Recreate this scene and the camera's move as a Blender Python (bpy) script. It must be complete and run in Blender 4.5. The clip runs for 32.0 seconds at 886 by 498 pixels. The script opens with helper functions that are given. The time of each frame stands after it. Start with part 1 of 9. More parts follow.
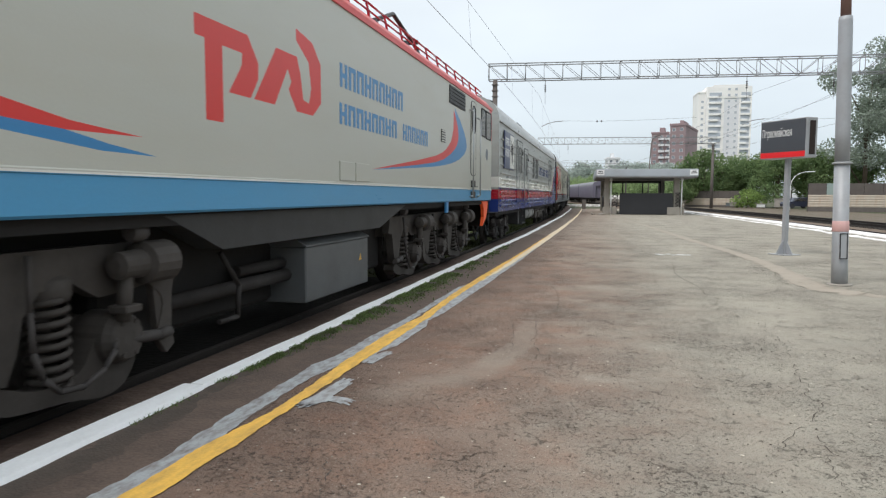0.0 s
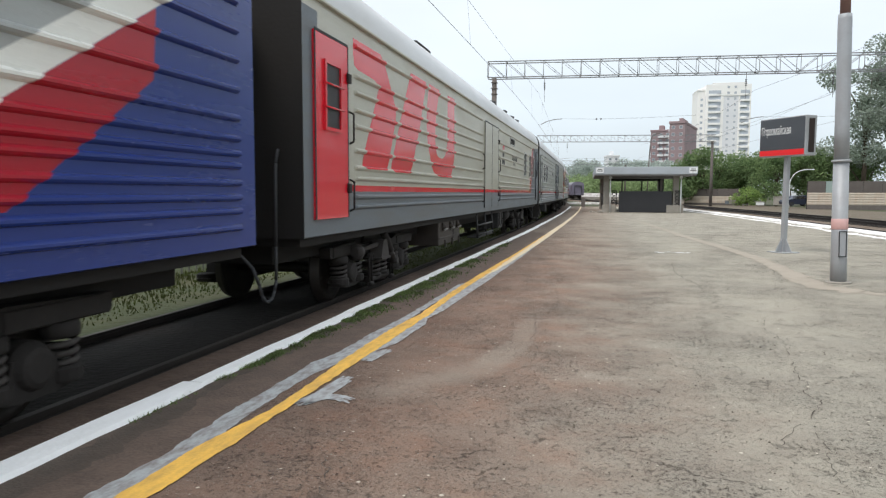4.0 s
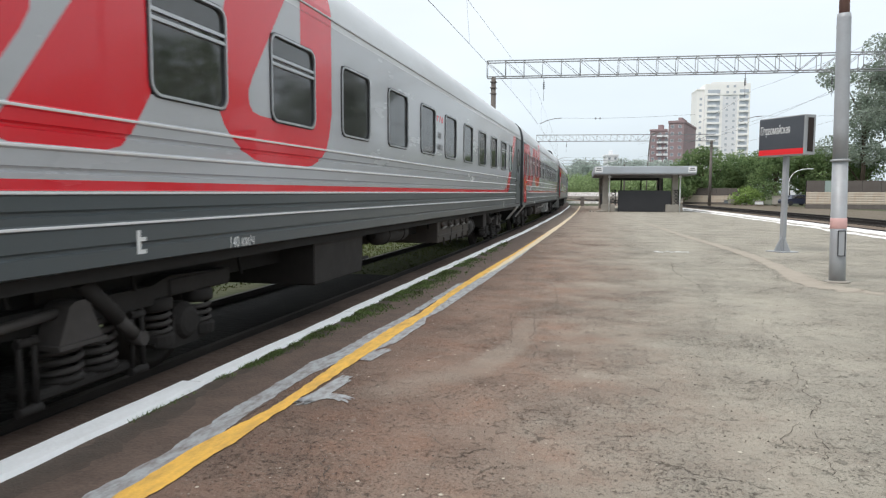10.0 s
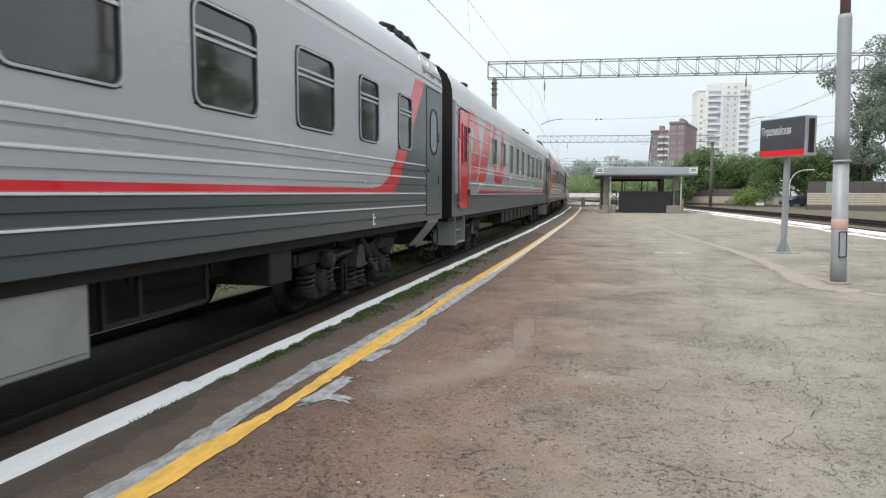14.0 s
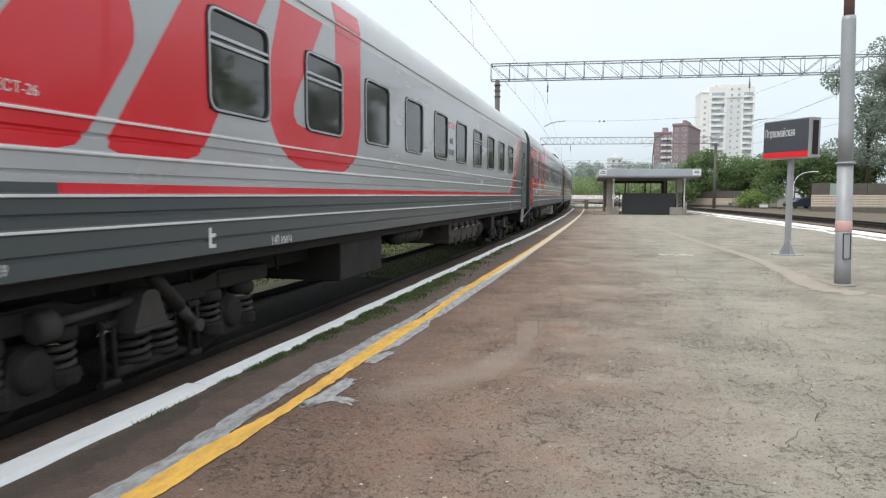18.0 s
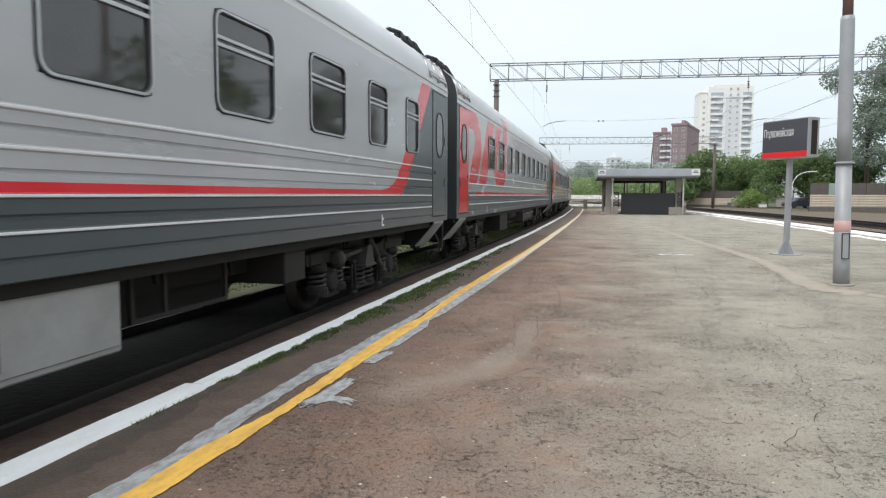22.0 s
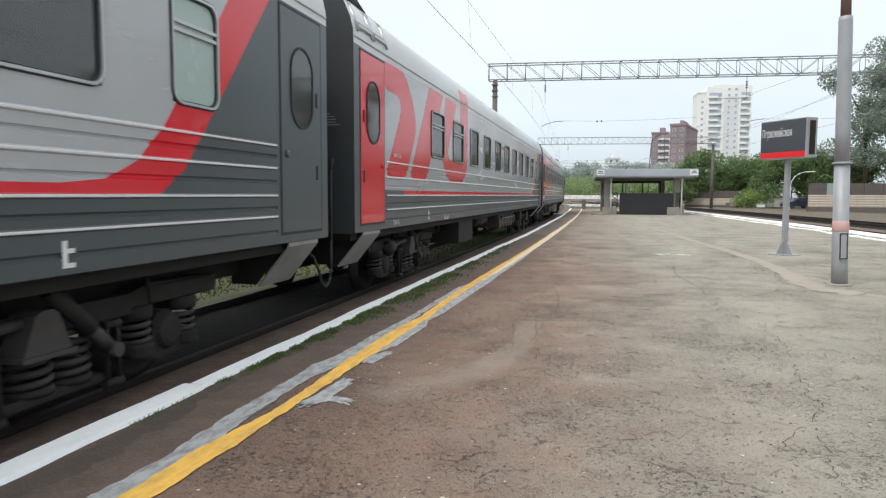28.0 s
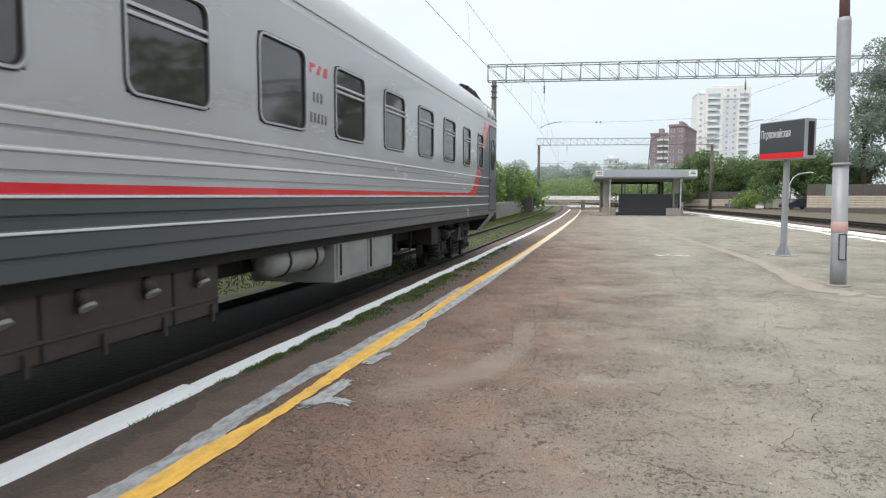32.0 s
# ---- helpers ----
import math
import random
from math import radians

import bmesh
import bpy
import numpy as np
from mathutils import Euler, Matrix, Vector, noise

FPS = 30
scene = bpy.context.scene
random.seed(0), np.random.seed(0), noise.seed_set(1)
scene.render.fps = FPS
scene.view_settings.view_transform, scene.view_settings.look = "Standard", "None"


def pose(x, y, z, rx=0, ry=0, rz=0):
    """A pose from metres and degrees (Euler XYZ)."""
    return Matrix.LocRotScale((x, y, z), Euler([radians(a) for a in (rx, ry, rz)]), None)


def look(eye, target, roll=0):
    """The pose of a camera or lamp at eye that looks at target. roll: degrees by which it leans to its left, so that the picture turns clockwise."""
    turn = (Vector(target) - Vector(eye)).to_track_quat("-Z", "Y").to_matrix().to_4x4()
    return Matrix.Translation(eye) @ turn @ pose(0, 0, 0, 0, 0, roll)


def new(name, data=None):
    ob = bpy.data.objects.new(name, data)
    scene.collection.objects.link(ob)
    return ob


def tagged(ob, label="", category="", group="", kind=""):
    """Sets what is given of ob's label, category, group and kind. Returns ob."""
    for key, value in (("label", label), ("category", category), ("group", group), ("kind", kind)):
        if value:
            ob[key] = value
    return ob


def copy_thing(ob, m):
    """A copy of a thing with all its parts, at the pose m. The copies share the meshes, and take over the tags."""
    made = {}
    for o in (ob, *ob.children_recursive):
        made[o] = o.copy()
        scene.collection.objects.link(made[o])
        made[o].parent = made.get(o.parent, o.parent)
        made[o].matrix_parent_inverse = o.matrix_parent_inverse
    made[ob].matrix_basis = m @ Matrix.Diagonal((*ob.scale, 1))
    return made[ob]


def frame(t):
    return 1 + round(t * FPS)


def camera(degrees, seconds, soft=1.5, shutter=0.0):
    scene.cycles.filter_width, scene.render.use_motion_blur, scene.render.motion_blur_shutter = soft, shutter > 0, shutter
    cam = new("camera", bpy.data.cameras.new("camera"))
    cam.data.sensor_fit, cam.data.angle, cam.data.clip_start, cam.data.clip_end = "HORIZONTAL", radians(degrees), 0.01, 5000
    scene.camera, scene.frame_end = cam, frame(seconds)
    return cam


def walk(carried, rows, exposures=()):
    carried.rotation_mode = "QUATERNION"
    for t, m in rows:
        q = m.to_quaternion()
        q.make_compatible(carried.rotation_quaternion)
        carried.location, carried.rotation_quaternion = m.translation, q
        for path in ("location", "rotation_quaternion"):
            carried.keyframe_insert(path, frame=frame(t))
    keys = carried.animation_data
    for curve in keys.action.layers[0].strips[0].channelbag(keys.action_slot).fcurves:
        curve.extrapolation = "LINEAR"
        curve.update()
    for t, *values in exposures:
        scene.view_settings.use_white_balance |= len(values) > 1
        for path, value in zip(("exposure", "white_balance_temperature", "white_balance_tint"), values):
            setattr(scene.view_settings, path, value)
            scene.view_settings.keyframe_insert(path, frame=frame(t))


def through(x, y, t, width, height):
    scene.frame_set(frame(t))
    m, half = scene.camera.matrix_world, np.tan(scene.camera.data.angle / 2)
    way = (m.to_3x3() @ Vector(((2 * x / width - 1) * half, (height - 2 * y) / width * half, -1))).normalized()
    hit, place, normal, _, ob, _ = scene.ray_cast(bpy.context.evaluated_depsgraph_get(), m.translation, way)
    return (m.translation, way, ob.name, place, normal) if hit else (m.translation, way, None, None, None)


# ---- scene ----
# ---- camera: a tripod on the platform, panned by a hair ----
EYE = Vector((0.0, 0.0, 1.39))
LENS = 1199.9


def aim(dx, dy):
    """The tripod's pose, turned by two small amounts from its rest."""
    yaw, pitch = 0.24254 + dx / LENS, -0.07988 + dy / LENS
    way = Vector((-math.sin(yaw) * math.cos(pitch), math.cos(yaw) * math.cos(pitch), math.sin(pitch)))
    return look(EYE, EYE + way, 0.21)


cam = camera(66.31, 32.0, soft=1.25, shutter=0.1)
walk(cam, [(0, aim(1.3, 0.0)), (1, aim(0.0, 0.0)), (2, aim(0.0, 0.0)), (3, aim(0.0, -2.6)), (3.5, aim(0.0, -3.8)), (5.5, aim(0.0, -3.3)),
           (6, aim(0.0, -3.1)), (7, aim(0.0, -3.1)), (8, aim(-1.5, -4.6)), (9, aim(-1.5, -4.6)), (10, aim(-1.5, -4.9)), (11, aim(-1.5, -4.1)),
           (12, aim(-1.5, -4.3)), (13, aim(-1.0, -3.6)), (14, aim(0.0, -3.3)), (14.5, aim(0.0, -2.6)), (16.5, aim(3.6, 0.3)), (17, aim(4.1, 0.3)),
           (18, aim(5.4, 0.0)), (19, aim(6.1, -0.2)), (20, aim(5.4, -1.0)), (21, aim(4.6, -1.0)), (22, aim(3.8, -0.2)), (23, aim(1.8, 1.3)),
           (24, aim(1.3, 2.0)), (25, aim(0.5, 2.0)), (25.5, aim(1.5, 1.5)), (27.5, aim(1.3, 0.8)), (28, aim(1.3, 0.0)), (29, aim(1.5, 0.2)),
           (30, aim(0.0, 1.5)), (31, aim(0.0, 2.6)), (32, aim(-0.3, 1.5))],
     [(0, -0.12, 6500, 12.5), (1, -0.1, 6500, 12.5), (2.5, -0.05, 6500, 12.5), (6, 0.0, 6500, 12.5), (32, 0.0, 6500, 12.5)])

# ---- light: a bright overcast day ----
SUN_EL, SUN_AZ = radians(60), radians(218)
world = bpy.data.worlds.new("sky")
scene.world = world
world.use_nodes = True
wn, wl = world.node_tree.nodes, world.node_tree.links
wn.clear()
sky = wn.new("ShaderNodeTexSky")
sky.sky_type, sky.sun_disc = "NISHITA", False
sky.sun_elevation, sky.sun_rotation = SUN_EL, SUN_AZ
sky.air_density, sky.dust_density, sky.ozone_density = 1.0, 3.0, 1.0
veil = wn.new("ShaderNodeMix")                       # thin cloud over the whole sky
veil.data_type = "RGBA"
veil.inputs["Factor"].default_value = 0.8
wl.new(sky.outputs[0], veil.inputs["A"])
cloud_at = wn.new("ShaderNodeTexCoord")
up = wn.new("ShaderNodeSeparateXYZ")                 # cloud is brighter overhead than at the horizon
wl.new(cloud_at.outputs["Generated"], up.inputs[0])
rise = wn.new("ShaderNodeMapRange")
rise.inputs["From Min"].default_value, rise.inputs["From Max"].default_value = 0.0, 0.42
wl.new(up.outputs["Z"], rise.inputs[0])
tone = wn.new("ShaderNodeMix")
tone.data_type = "RGBA"
tone.inputs["A"].default_value, tone.inputs["B"].default_value = (6.9, 8.0, 8.6, 1), (10.6, 11.4, 11.6, 1)
wl.new(rise.outputs[0], tone.inputs["Factor"])
wl.new(tone.outputs["Result"], veil.inputs["B"])
cloud_map = wn.new("ShaderNodeMapping")
cloud_map.inputs["Scale"].default_value = (1.2, 1.2, 4.0)
cloud = wn.new("ShaderNodeTexNoise")
cloud.inputs["Scale"].default_value, cloud.inputs["Detail"].default_value = 1.6, 4
cloud_range = wn.new("ShaderNodeMapRange")
cloud_range.inputs["To Min"].default_value, cloud_range.inputs["To Max"].default_value = 0.82, 1.14
cloud_mul = wn.new("ShaderNodeMix")
cloud_mul.data_type, cloud_mul.blend_type = "RGBA", "MULTIPLY"
cloud_mul.inputs["Factor"].default_value = 1.0
wl.new(cloud_at.outputs["Generated"], cloud_map.inputs[0])
wl.new(cloud_map.outputs[0], cloud.inputs["Vector"])
wl.new(cloud.outputs[0], cloud_range.inputs[0])
wl.new(veil.outputs["Result"], cloud_mul.inputs["A"])
wl.new(cloud_range.outputs[0], cloud_mul.inputs["B"])
back = wn.new("ShaderNodeBackground")
back.inputs["Strength"].default_value = 0.122
wout = wn.new("ShaderNodeOutputWorld")
wl.new(cloud_mul.outputs["Result"], back.inputs[0])
wl.new(back.outputs[0], wout.inputs[0])

sun_data = bpy.data.lights.new("sun", "SUN")
sun_data.energy, sun_data.angle, sun_data.color = 2.1, radians(22), (1.0, 0.96, 0.9)
sun = new("sun", sun_data)
sun.matrix_world = look((0, 0, 60), Vector((0, 0, 60)) - Vector((math.sin(SUN_AZ) * math.cos(SUN_EL), math.cos(SUN_AZ) * math.cos(SUN_EL), math.sin(SUN_EL))))


# ---- materials ----
def rgb(r, g, b):
    return tuple(((c / 255 + 0.055) / 1.055) ** 2.4 if c > 10 else c / 255 / 12.92 for c in (r, g, b)) + (1.0,)


def shade(c, k):
    return tuple(min(1.0, x * k) for x in c[:3]) + (1.0,)


def paint(name, base, rough=0.5, metal=0.0, grain=30.0, vary=0.12, stain=None, stain_scale=1.2, stain_amount=0.4, bump=0.02, stretch=(1, 1, 1), rough_vary=0.1,
          random_tone=0.0, coat=0.0):
    """A surface with fine grain, larger stains of a second colour, and a slight relief."""
    m = bpy.data.materials.new(name)
    m.use_nodes = True
    n, l = m.node_tree.nodes, m.node_tree.links
    b = n["Principled BSDF"]
    at = n.new("ShaderNodeTexCoord")
    mp = n.new("ShaderNodeMapping")
    mp.inputs["Scale"].default_value = stretch
    l.new(at.outputs["Object"], mp.inputs[0])
    fine, big = n.new("ShaderNodeTexNoise"), n.new("ShaderNodeTexNoise")
    fine.inputs["Scale"].default_value, fine.inputs["Detail"].default_value = grain, 5
    big.inputs["Scale"].default_value, big.inputs["Detail"].default_value = stain_scale, 6
    big.inputs["Roughness"].default_value = 0.62
    l.new(at.outputs["Object"], fine.inputs["Vector"])
    l.new(mp.outputs[0], big.inputs["Vector"])
    mix1 = n.new("ShaderNodeMix")
    mix1.data_type = "RGBA"
    mix1.inputs["A"].default_value, mix1.inputs["B"].default_value = shade(base, 1 - vary), shade(base, 1 + vary)
    l.new(fine.outputs[0], mix1.inputs["Factor"])
    last = mix1.outputs["Result"]
    ramp = n.new("ShaderNodeMapRange")
    ramp.inputs["From Min"].default_value, ramp.inputs["From Max"].default_value = 0.42, 0.72
    ramp.inputs["To Max"].default_value = stain_amount
    l.new(big.outputs[0], ramp.inputs[0])
    mix2 = n.new("ShaderNodeMix")
    mix2.data_type = "RGBA"
    mix2.inputs["B"].default_value = stain or shade(base, 0.6)
    l.new(last, mix2.inputs["A"])
    l.new(ramp.outputs[0], mix2.inputs["Factor"])
    last = mix2.outputs["Result"]
    if random_tone:
        info = n.new("ShaderNodeObjectInfo")
        rr = n.new("ShaderNodeMapRange")
        rr.inputs["To Min"].default_value, rr.inputs["To Max"].default_value = 1 - random_tone, 1 + random_tone
        l.new(info.outputs["Random"], rr.inputs[0])
        mul = n.new("ShaderNodeMix")
        mul.data_type, mul.blend_type = "RGBA", "MULTIPLY"
        mul.inputs["Factor"].default_value = 1.0
        l.new(last, mul.inputs["A"])
        l.new(rr.outputs[0], mul.inputs["B"])
        last = mul.outputs["Result"]
    l.new(last, b.inputs["Base Color"])
    rmap = n.new("ShaderNodeMapRange")
    rmap.inputs["To Min"].default_value, rmap.inputs["To Max"].default_value = max(0.02, rough - rough_vary), min(1, rough + rough_vary)
    l.new(big.outputs[0], rmap.inputs[0])
    l.new(rmap.outputs[0], b.inputs["Roughness"])
    b.inputs["Metallic"].default_value = metal
    b.inputs["Coat Weight"].default_value = coat
    if bump:
        bp = n.new("ShaderNodeBump")
        bp.inputs["Strength"].default_value, bp.inputs["Distance"].default_value = 0.6, bump
        l.new(fine.outputs[0], bp.inputs["Height"])
        l.new(bp.outputs[0], b.inputs["Normal"])
    return m


def glass_mat(name, tint, gloss_rough=0.02):
    m = bpy.data.materials.new(name)
    m.use_nodes = True
    n, l = m.node_tree.nodes, m.node_tree.links
    n.clear()
    out, mix = n.new("ShaderNodeOutputMaterial"), n.new("ShaderNodeMixShader")
    clear, gloss, fres = n.new("ShaderNodeBsdfTransparent"), n.new("ShaderNodeBsdfGlossy"), n.new("ShaderNodeFresnel")
    clear.inputs[0].default_value = tint
    gloss.inputs["Roughness"].default_value = gloss_rough
    fres.inputs["IOR"].default_value = 1.95
    l.new(fres.outputs[0], mix.inputs[0])
    l.new(clear.outputs[0], mix.inputs[1])
    l.new(gloss.outputs[0], mix.inputs[2])
    film, blot, amount, coat = n.new("ShaderNodeBsdfDiffuse"), n.new("ShaderNodeTexNoise"), n.new("ShaderNodeMapRange"), n.new("ShaderNodeMixShader")
    film.inputs[0].default_value = rgb(150, 150, 148)        # a grey dust film that also stands in for pale reflections
    blot.inputs["Scale"].default_value, blot.inputs["Detail"].default_value = 2.2, 5
    amount.inputs["From Min"].default_value, amount.inputs["From Max"].default_value = 0.3, 0.7
    amount.inputs["To Min"].default_value, amount.inputs["To Max"].default_value = 0.05, 0.18
    l.new(blot.outputs[0], amount.inputs[0])
    l.new(amount.outputs[0], coat.inputs[0])
    l.new(mix.outputs[0], coat.inputs[1])
    l.new(film.outputs[0], coat.inputs[2])
    l.new(coat.outputs[0], out.inputs[0])
    return m


M_GREY = paint("coach_grey_paint", rgb(174, 176, 180), 0.26, 0.0, 60, 0.04, rgb(162, 162, 163), 0.8, 0.25, 0.0012, (1, 0.6, 3), 0.06, coat=0.4)
M_DARK = paint("coach_dark_grey_paint", rgb(71, 79, 83), 0.34, 0.0, 60, 0.05, rgb(74, 77, 77), 0.9, 0.4, 0.0015, (1, 0.5, 3), 0.08, coat=0.1)
M_RED = paint("coach_red_paint", rgb(214, 22, 42), 0.25, 0.0, 60, 0.04, rgb(200, 34, 48), 0.8, 0.25, 0.0012, (1, 0.6, 3), 0.08, coat=0.3)
M_ROOF = paint("coach_roof_paint", rgb(207, 210, 213), 0.36, 0.0, 40, 0.05, rgb(160, 158, 154), 0.7, 0.4, 0.002, (1, 0.3, 1), 0.1)
M_WHITE_LINE = paint("white_rib_line_highlight", rgb(218, 219, 220), 0.4, 0.0, 50, 0.03, rgb(190, 188, 184), 0.9, 0.3, 0.0015)
M_OLD = paint("old_wagon_grey_paint", rgb(160, 164, 163), 0.3, 0.0, 50, 0.06, rgb(146, 142, 134), 1.1, 0.5, 0.003, (1, 0.6, 4), 0.1)
M_CREAM = paint("faded_beige_grey_paint", rgb(180, 179, 166), 0.33, 0.0, 50, 0.06, rgb(156, 150, 134), 1.1, 0.45, 0.003, (1, 0.6, 4), 0.1)
M_SLATE = paint("blue_grey_paint", rgb(102, 110, 117), 0.5, 0.0, 50, 0.06, rgb(110, 105, 97), 1.1, 0.4, 0.003, (1, 0.6, 4), 0.1)
M_SILL = paint("cool_grey_sill_paint", rgb(134, 141, 146), 0.32, 0.0, 50, 0.05, rgb(122, 120, 116), 1.1, 0.4, 0.002, (1, 0.6, 4), 0.1)
M_MAILWHITE = paint("mail_white_paint", rgb(228, 228, 222), 0.28, 0.0, 50, 0.04, rgb(190, 186, 176), 1.0, 0.4, 0.002, (1, 0.6, 4))
M_MAILRED = paint("mail_dark_red_paint", rgb(168, 24, 44), 0.26, 0.0, 50, 0.05, rgb(156, 38, 48), 1.0, 0.35, 0.002, (1, 0.6, 4))
M_MAILBLUE = paint("mail_blue_paint", rgb(34, 56, 126), 0.26, 0.0, 50, 0.05, rgb(52, 64, 120), 1.0, 0.35, 0.002, (1, 0.6, 4))
M_LOCO = paint("engine_pale_grey_paint", rgb(186, 187, 178), 0.35, 0.0, 40, 0.03, rgb(180, 176, 160), 0.7, 0.35, 0.0015, (1, 0.5, 3), 0.08, coat=0.1)
M_LOCOBLUE = paint("engine_blue_paint", rgb(56, 129, 184), 0.33, 0.0, 40, 0.05, rgb(78, 132, 172), 0.8, 0.35, 0.0015, (1, 0.5, 3))
# the engine blue again, lightened for the gloss on the sill
M_LOCOSILL = paint("engine_sill_blue_sheen", rgb(78, 150, 194), 0.3, 0.0, 40, 0.05, rgb(92, 146, 180), 0.8, 0.35, 0.0015, (1, 0.5, 3))
M_LOCORED = paint("engine_red_paint", rgb(214, 56, 52), 0.36, 0.0, 40, 0.05, rgb(190, 70, 64), 0.8, 0.3, 0.0015)
M_FAR = paint("slate_purple_coach_paint", rgb(104, 100, 116), 0.5, 0.0, 8, 0.06, rgb(120, 118, 126), 0.5, 0.4, 0.0)
M_FARROOF = paint("dull_far_roof", rgb(122, 122, 128), 0.6, 0.0, 8, 0.06, rgb(104, 104, 108), 0.5, 0.4, 0.0)
M_ORANGE = paint("orange_warning_paint", rgb(255, 96, 40), 0.45, 0.0, 40, 0.05, rgb(210, 90, 50), 3, 0.3, 0.002)
M_STEEL = paint("dusty_running_gear_steel", rgb(37, 33, 31), 0.8, 0.0, 25, 0.2, rgb(25, 22, 20), 3.0, 0.6, 0.004)
M_LOCOSTEEL = paint("dusty_brown_bogie_paint", rgb(66, 61, 57), 0.75, 0.0, 25, 0.15, rgb(44, 40, 36), 2.5, 0.6, 0.004)
M_SPRING = paint("dusty_pale_spring_steel", rgb(64, 60, 58), 0.75, 0.0, 25, 0.15, rgb(44, 40, 38), 4.0, 0.6, 0.003)
M_UNDER = paint("black_underframe_paint", rgb(23, 21, 20), 0.85, 0.0, 25, 0.2, rgb(34, 30, 27), 2.0, 0.4, 0.004)
M_BOX = paint("grey_equipment_box_paint", rgb(47, 48, 49), 0.6, 0.0, 30, 0.1, rgb(40, 38, 36), 1.6, 0.5, 0.003)
M_BATT = paint("grimy_battery_box_paint", rgb(60, 53, 48), 0.65, 0.0, 30, 0.12, rgb(34, 30, 27), 1.6, 0.5, 0.003)
M_LOCOBOX = paint("plain_grey_box_paint", rgb(86, 89, 90), 0.55, 0.0, 30, 0.06, rgb(70, 67, 63), 1.6, 0.4, 0.003)
M_COWL = paint("dull_grey_cowl_paint", rgb(150, 150, 147), 0.6, 0.0, 30, 0.1, rgb(70, 66, 62), 3.0, 0.6, 0.003)
M_STEP = paint("pale_grey_step_paint", rgb(150, 152, 150), 0.55, 0.0, 30, 0.06, rgb(92, 89, 84), 1.6, 0.4, 0.003)
M_WHEEL = paint("worn_wheel_steel", rgb(46, 42, 39), 0.6, 0.4, 20, 0.2, rgb(74, 70, 66), 4, 0.4, 0.003)
M_END = paint("dark_end_wall_paint", rgb(55, 59, 62), 0.55, 0.0, 30, 0.08, rgb(42, 43, 44), 1.2, 0.5, 0.002)
M_RUBBER = paint("black_rubber", rgb(50, 52, 55), 0.75, 0.0, 30, 0.15, rgb(60, 58, 56), 2, 0.3, 0.004)
M_BARE = paint("bare_aluminium", rgb(190, 192, 194), 0.35, 0.7, 40, 0.05, rgb(150, 150, 148), 3, 0.3, 0.002)
M_INNER = paint("dim_coach_interior", rgb(134, 128, 118), 0.8, 0.0, 8, 0.15, rgb(100, 94, 86), 1.2, 0.4, 0.0)
M_FROST = paint("frosted_glass", rgb(168, 186, 182), 0.25, 0.0, 40, 0.03, rgb(150, 168, 164), 2, 0.3, 0.0)
M_GLASS = glass_mat("dark_window_glass", (0.36, 0.38, 0.38, 1), 0.05)
M_BLACK = paint("black_paint", rgb(30, 31, 34), 0.5, 0.0, 40, 0.1, rgb(50, 48, 46), 2, 0.3, 0.002)
M_NAVY = paint("navy_board_film", rgb(62, 70, 104), 0.35, 0.0, 50, 0.05, rgb(76, 82, 110), 1.0, 0.3, 0.0)
M_MAST = paint("dark_weathered_mast", rgb(104, 98, 94), 0.85, 0.0, 20, 0.12, rgb(76, 70, 66), 1.2, 0.5, 0.006)
M_INK = paint("dark_stencil_paint", rgb(56, 58, 60), 0.6, 0.0, 40, 0.1, rgb(80, 80, 78), 6, 0.3, 0.0)
M_PLATE = paint("worn_grey_number_paint", rgb(98, 100, 102), 0.6, 0.0, 40, 0.1, rgb(128, 130, 130), 6, 0.5, 0.0)
M_INK2 = paint("grey_stencil_paint", rgb(132, 134, 133), 0.6, 0.0, 40, 0.1, rgb(110, 110, 108), 6, 0.3, 0.0)
M_LETTER = paint("white_stencil_paint", rgb(220, 222, 222), 0.5, 0.0, 40, 0.05, rgb(180, 180, 176), 6, 0.3, 0.0)
M_ASH = paint("weathered_concrete", rgb(150, 146, 138), 0.85, 0.0, 24, 0.14, rgb(112, 104, 94), 1.5, 0.5, 0.008)
M_GALV = paint("grey_painted_steel", rgb(158, 162, 166), 0.5, 0.15, 30, 0.06, rgb(128, 124, 116), 1.8, 0.4, 0.003)
M_TRUSS = paint("galvanised_truss_steel", rgb(140, 142, 144), 0.6, 0.3, 20, 0.1, rgb(104, 98, 92), 1.2, 0.4, 0.003)
M_WIRE = paint("dark_copper_wire", rgb(92, 92, 93), 0.6, 0.0, 20, 0.1, rgb(40, 40, 40), 2, 0.3, 0.0)
M_RAIL = paint("rusty_rail_steel", rgb(36, 31, 28), 0.85, 0.0, 20, 0.15, rgb(26, 22, 20), 2, 0.4, 0.003)
M_RAILTOP = paint("polished_rail_head", rgb(72, 68, 65), 0.6, 0.4, 20, 0.08, rgb(110, 104, 98), 1, 0.3, 0.001)
M_SLEEPER = paint("old_sleeper", rgb(50, 46, 42), 0.95, 0.0, 20, 0.2, rgb(30, 27, 24), 2.5, 0.5, 0.006, random_tone=0.2)
M_WORNKERB = paint("worn_whitewash", rgb(244, 242, 240), 0.75, 0.0, 30, 0.05, rgb(150, 142, 134), 2.2, 0.75, 0.006, (1, 0.7, 1))
M_WHITEKERB = paint("whitewashed_kerb", rgb(250, 251, 251), 0.7, 0.0, 30, 0.03, rgb(190, 188, 182), 5.0, 0.22, 0.006, (1, 0.5, 1))
M_YELLOW = paint("yellow_line_paint", rgb(232, 184, 84), 0.75, 0.0, 70, 0.15, rgb(150, 118, 82), 7.0, 0.6, 0.003, (1.6, 0.5, 1))
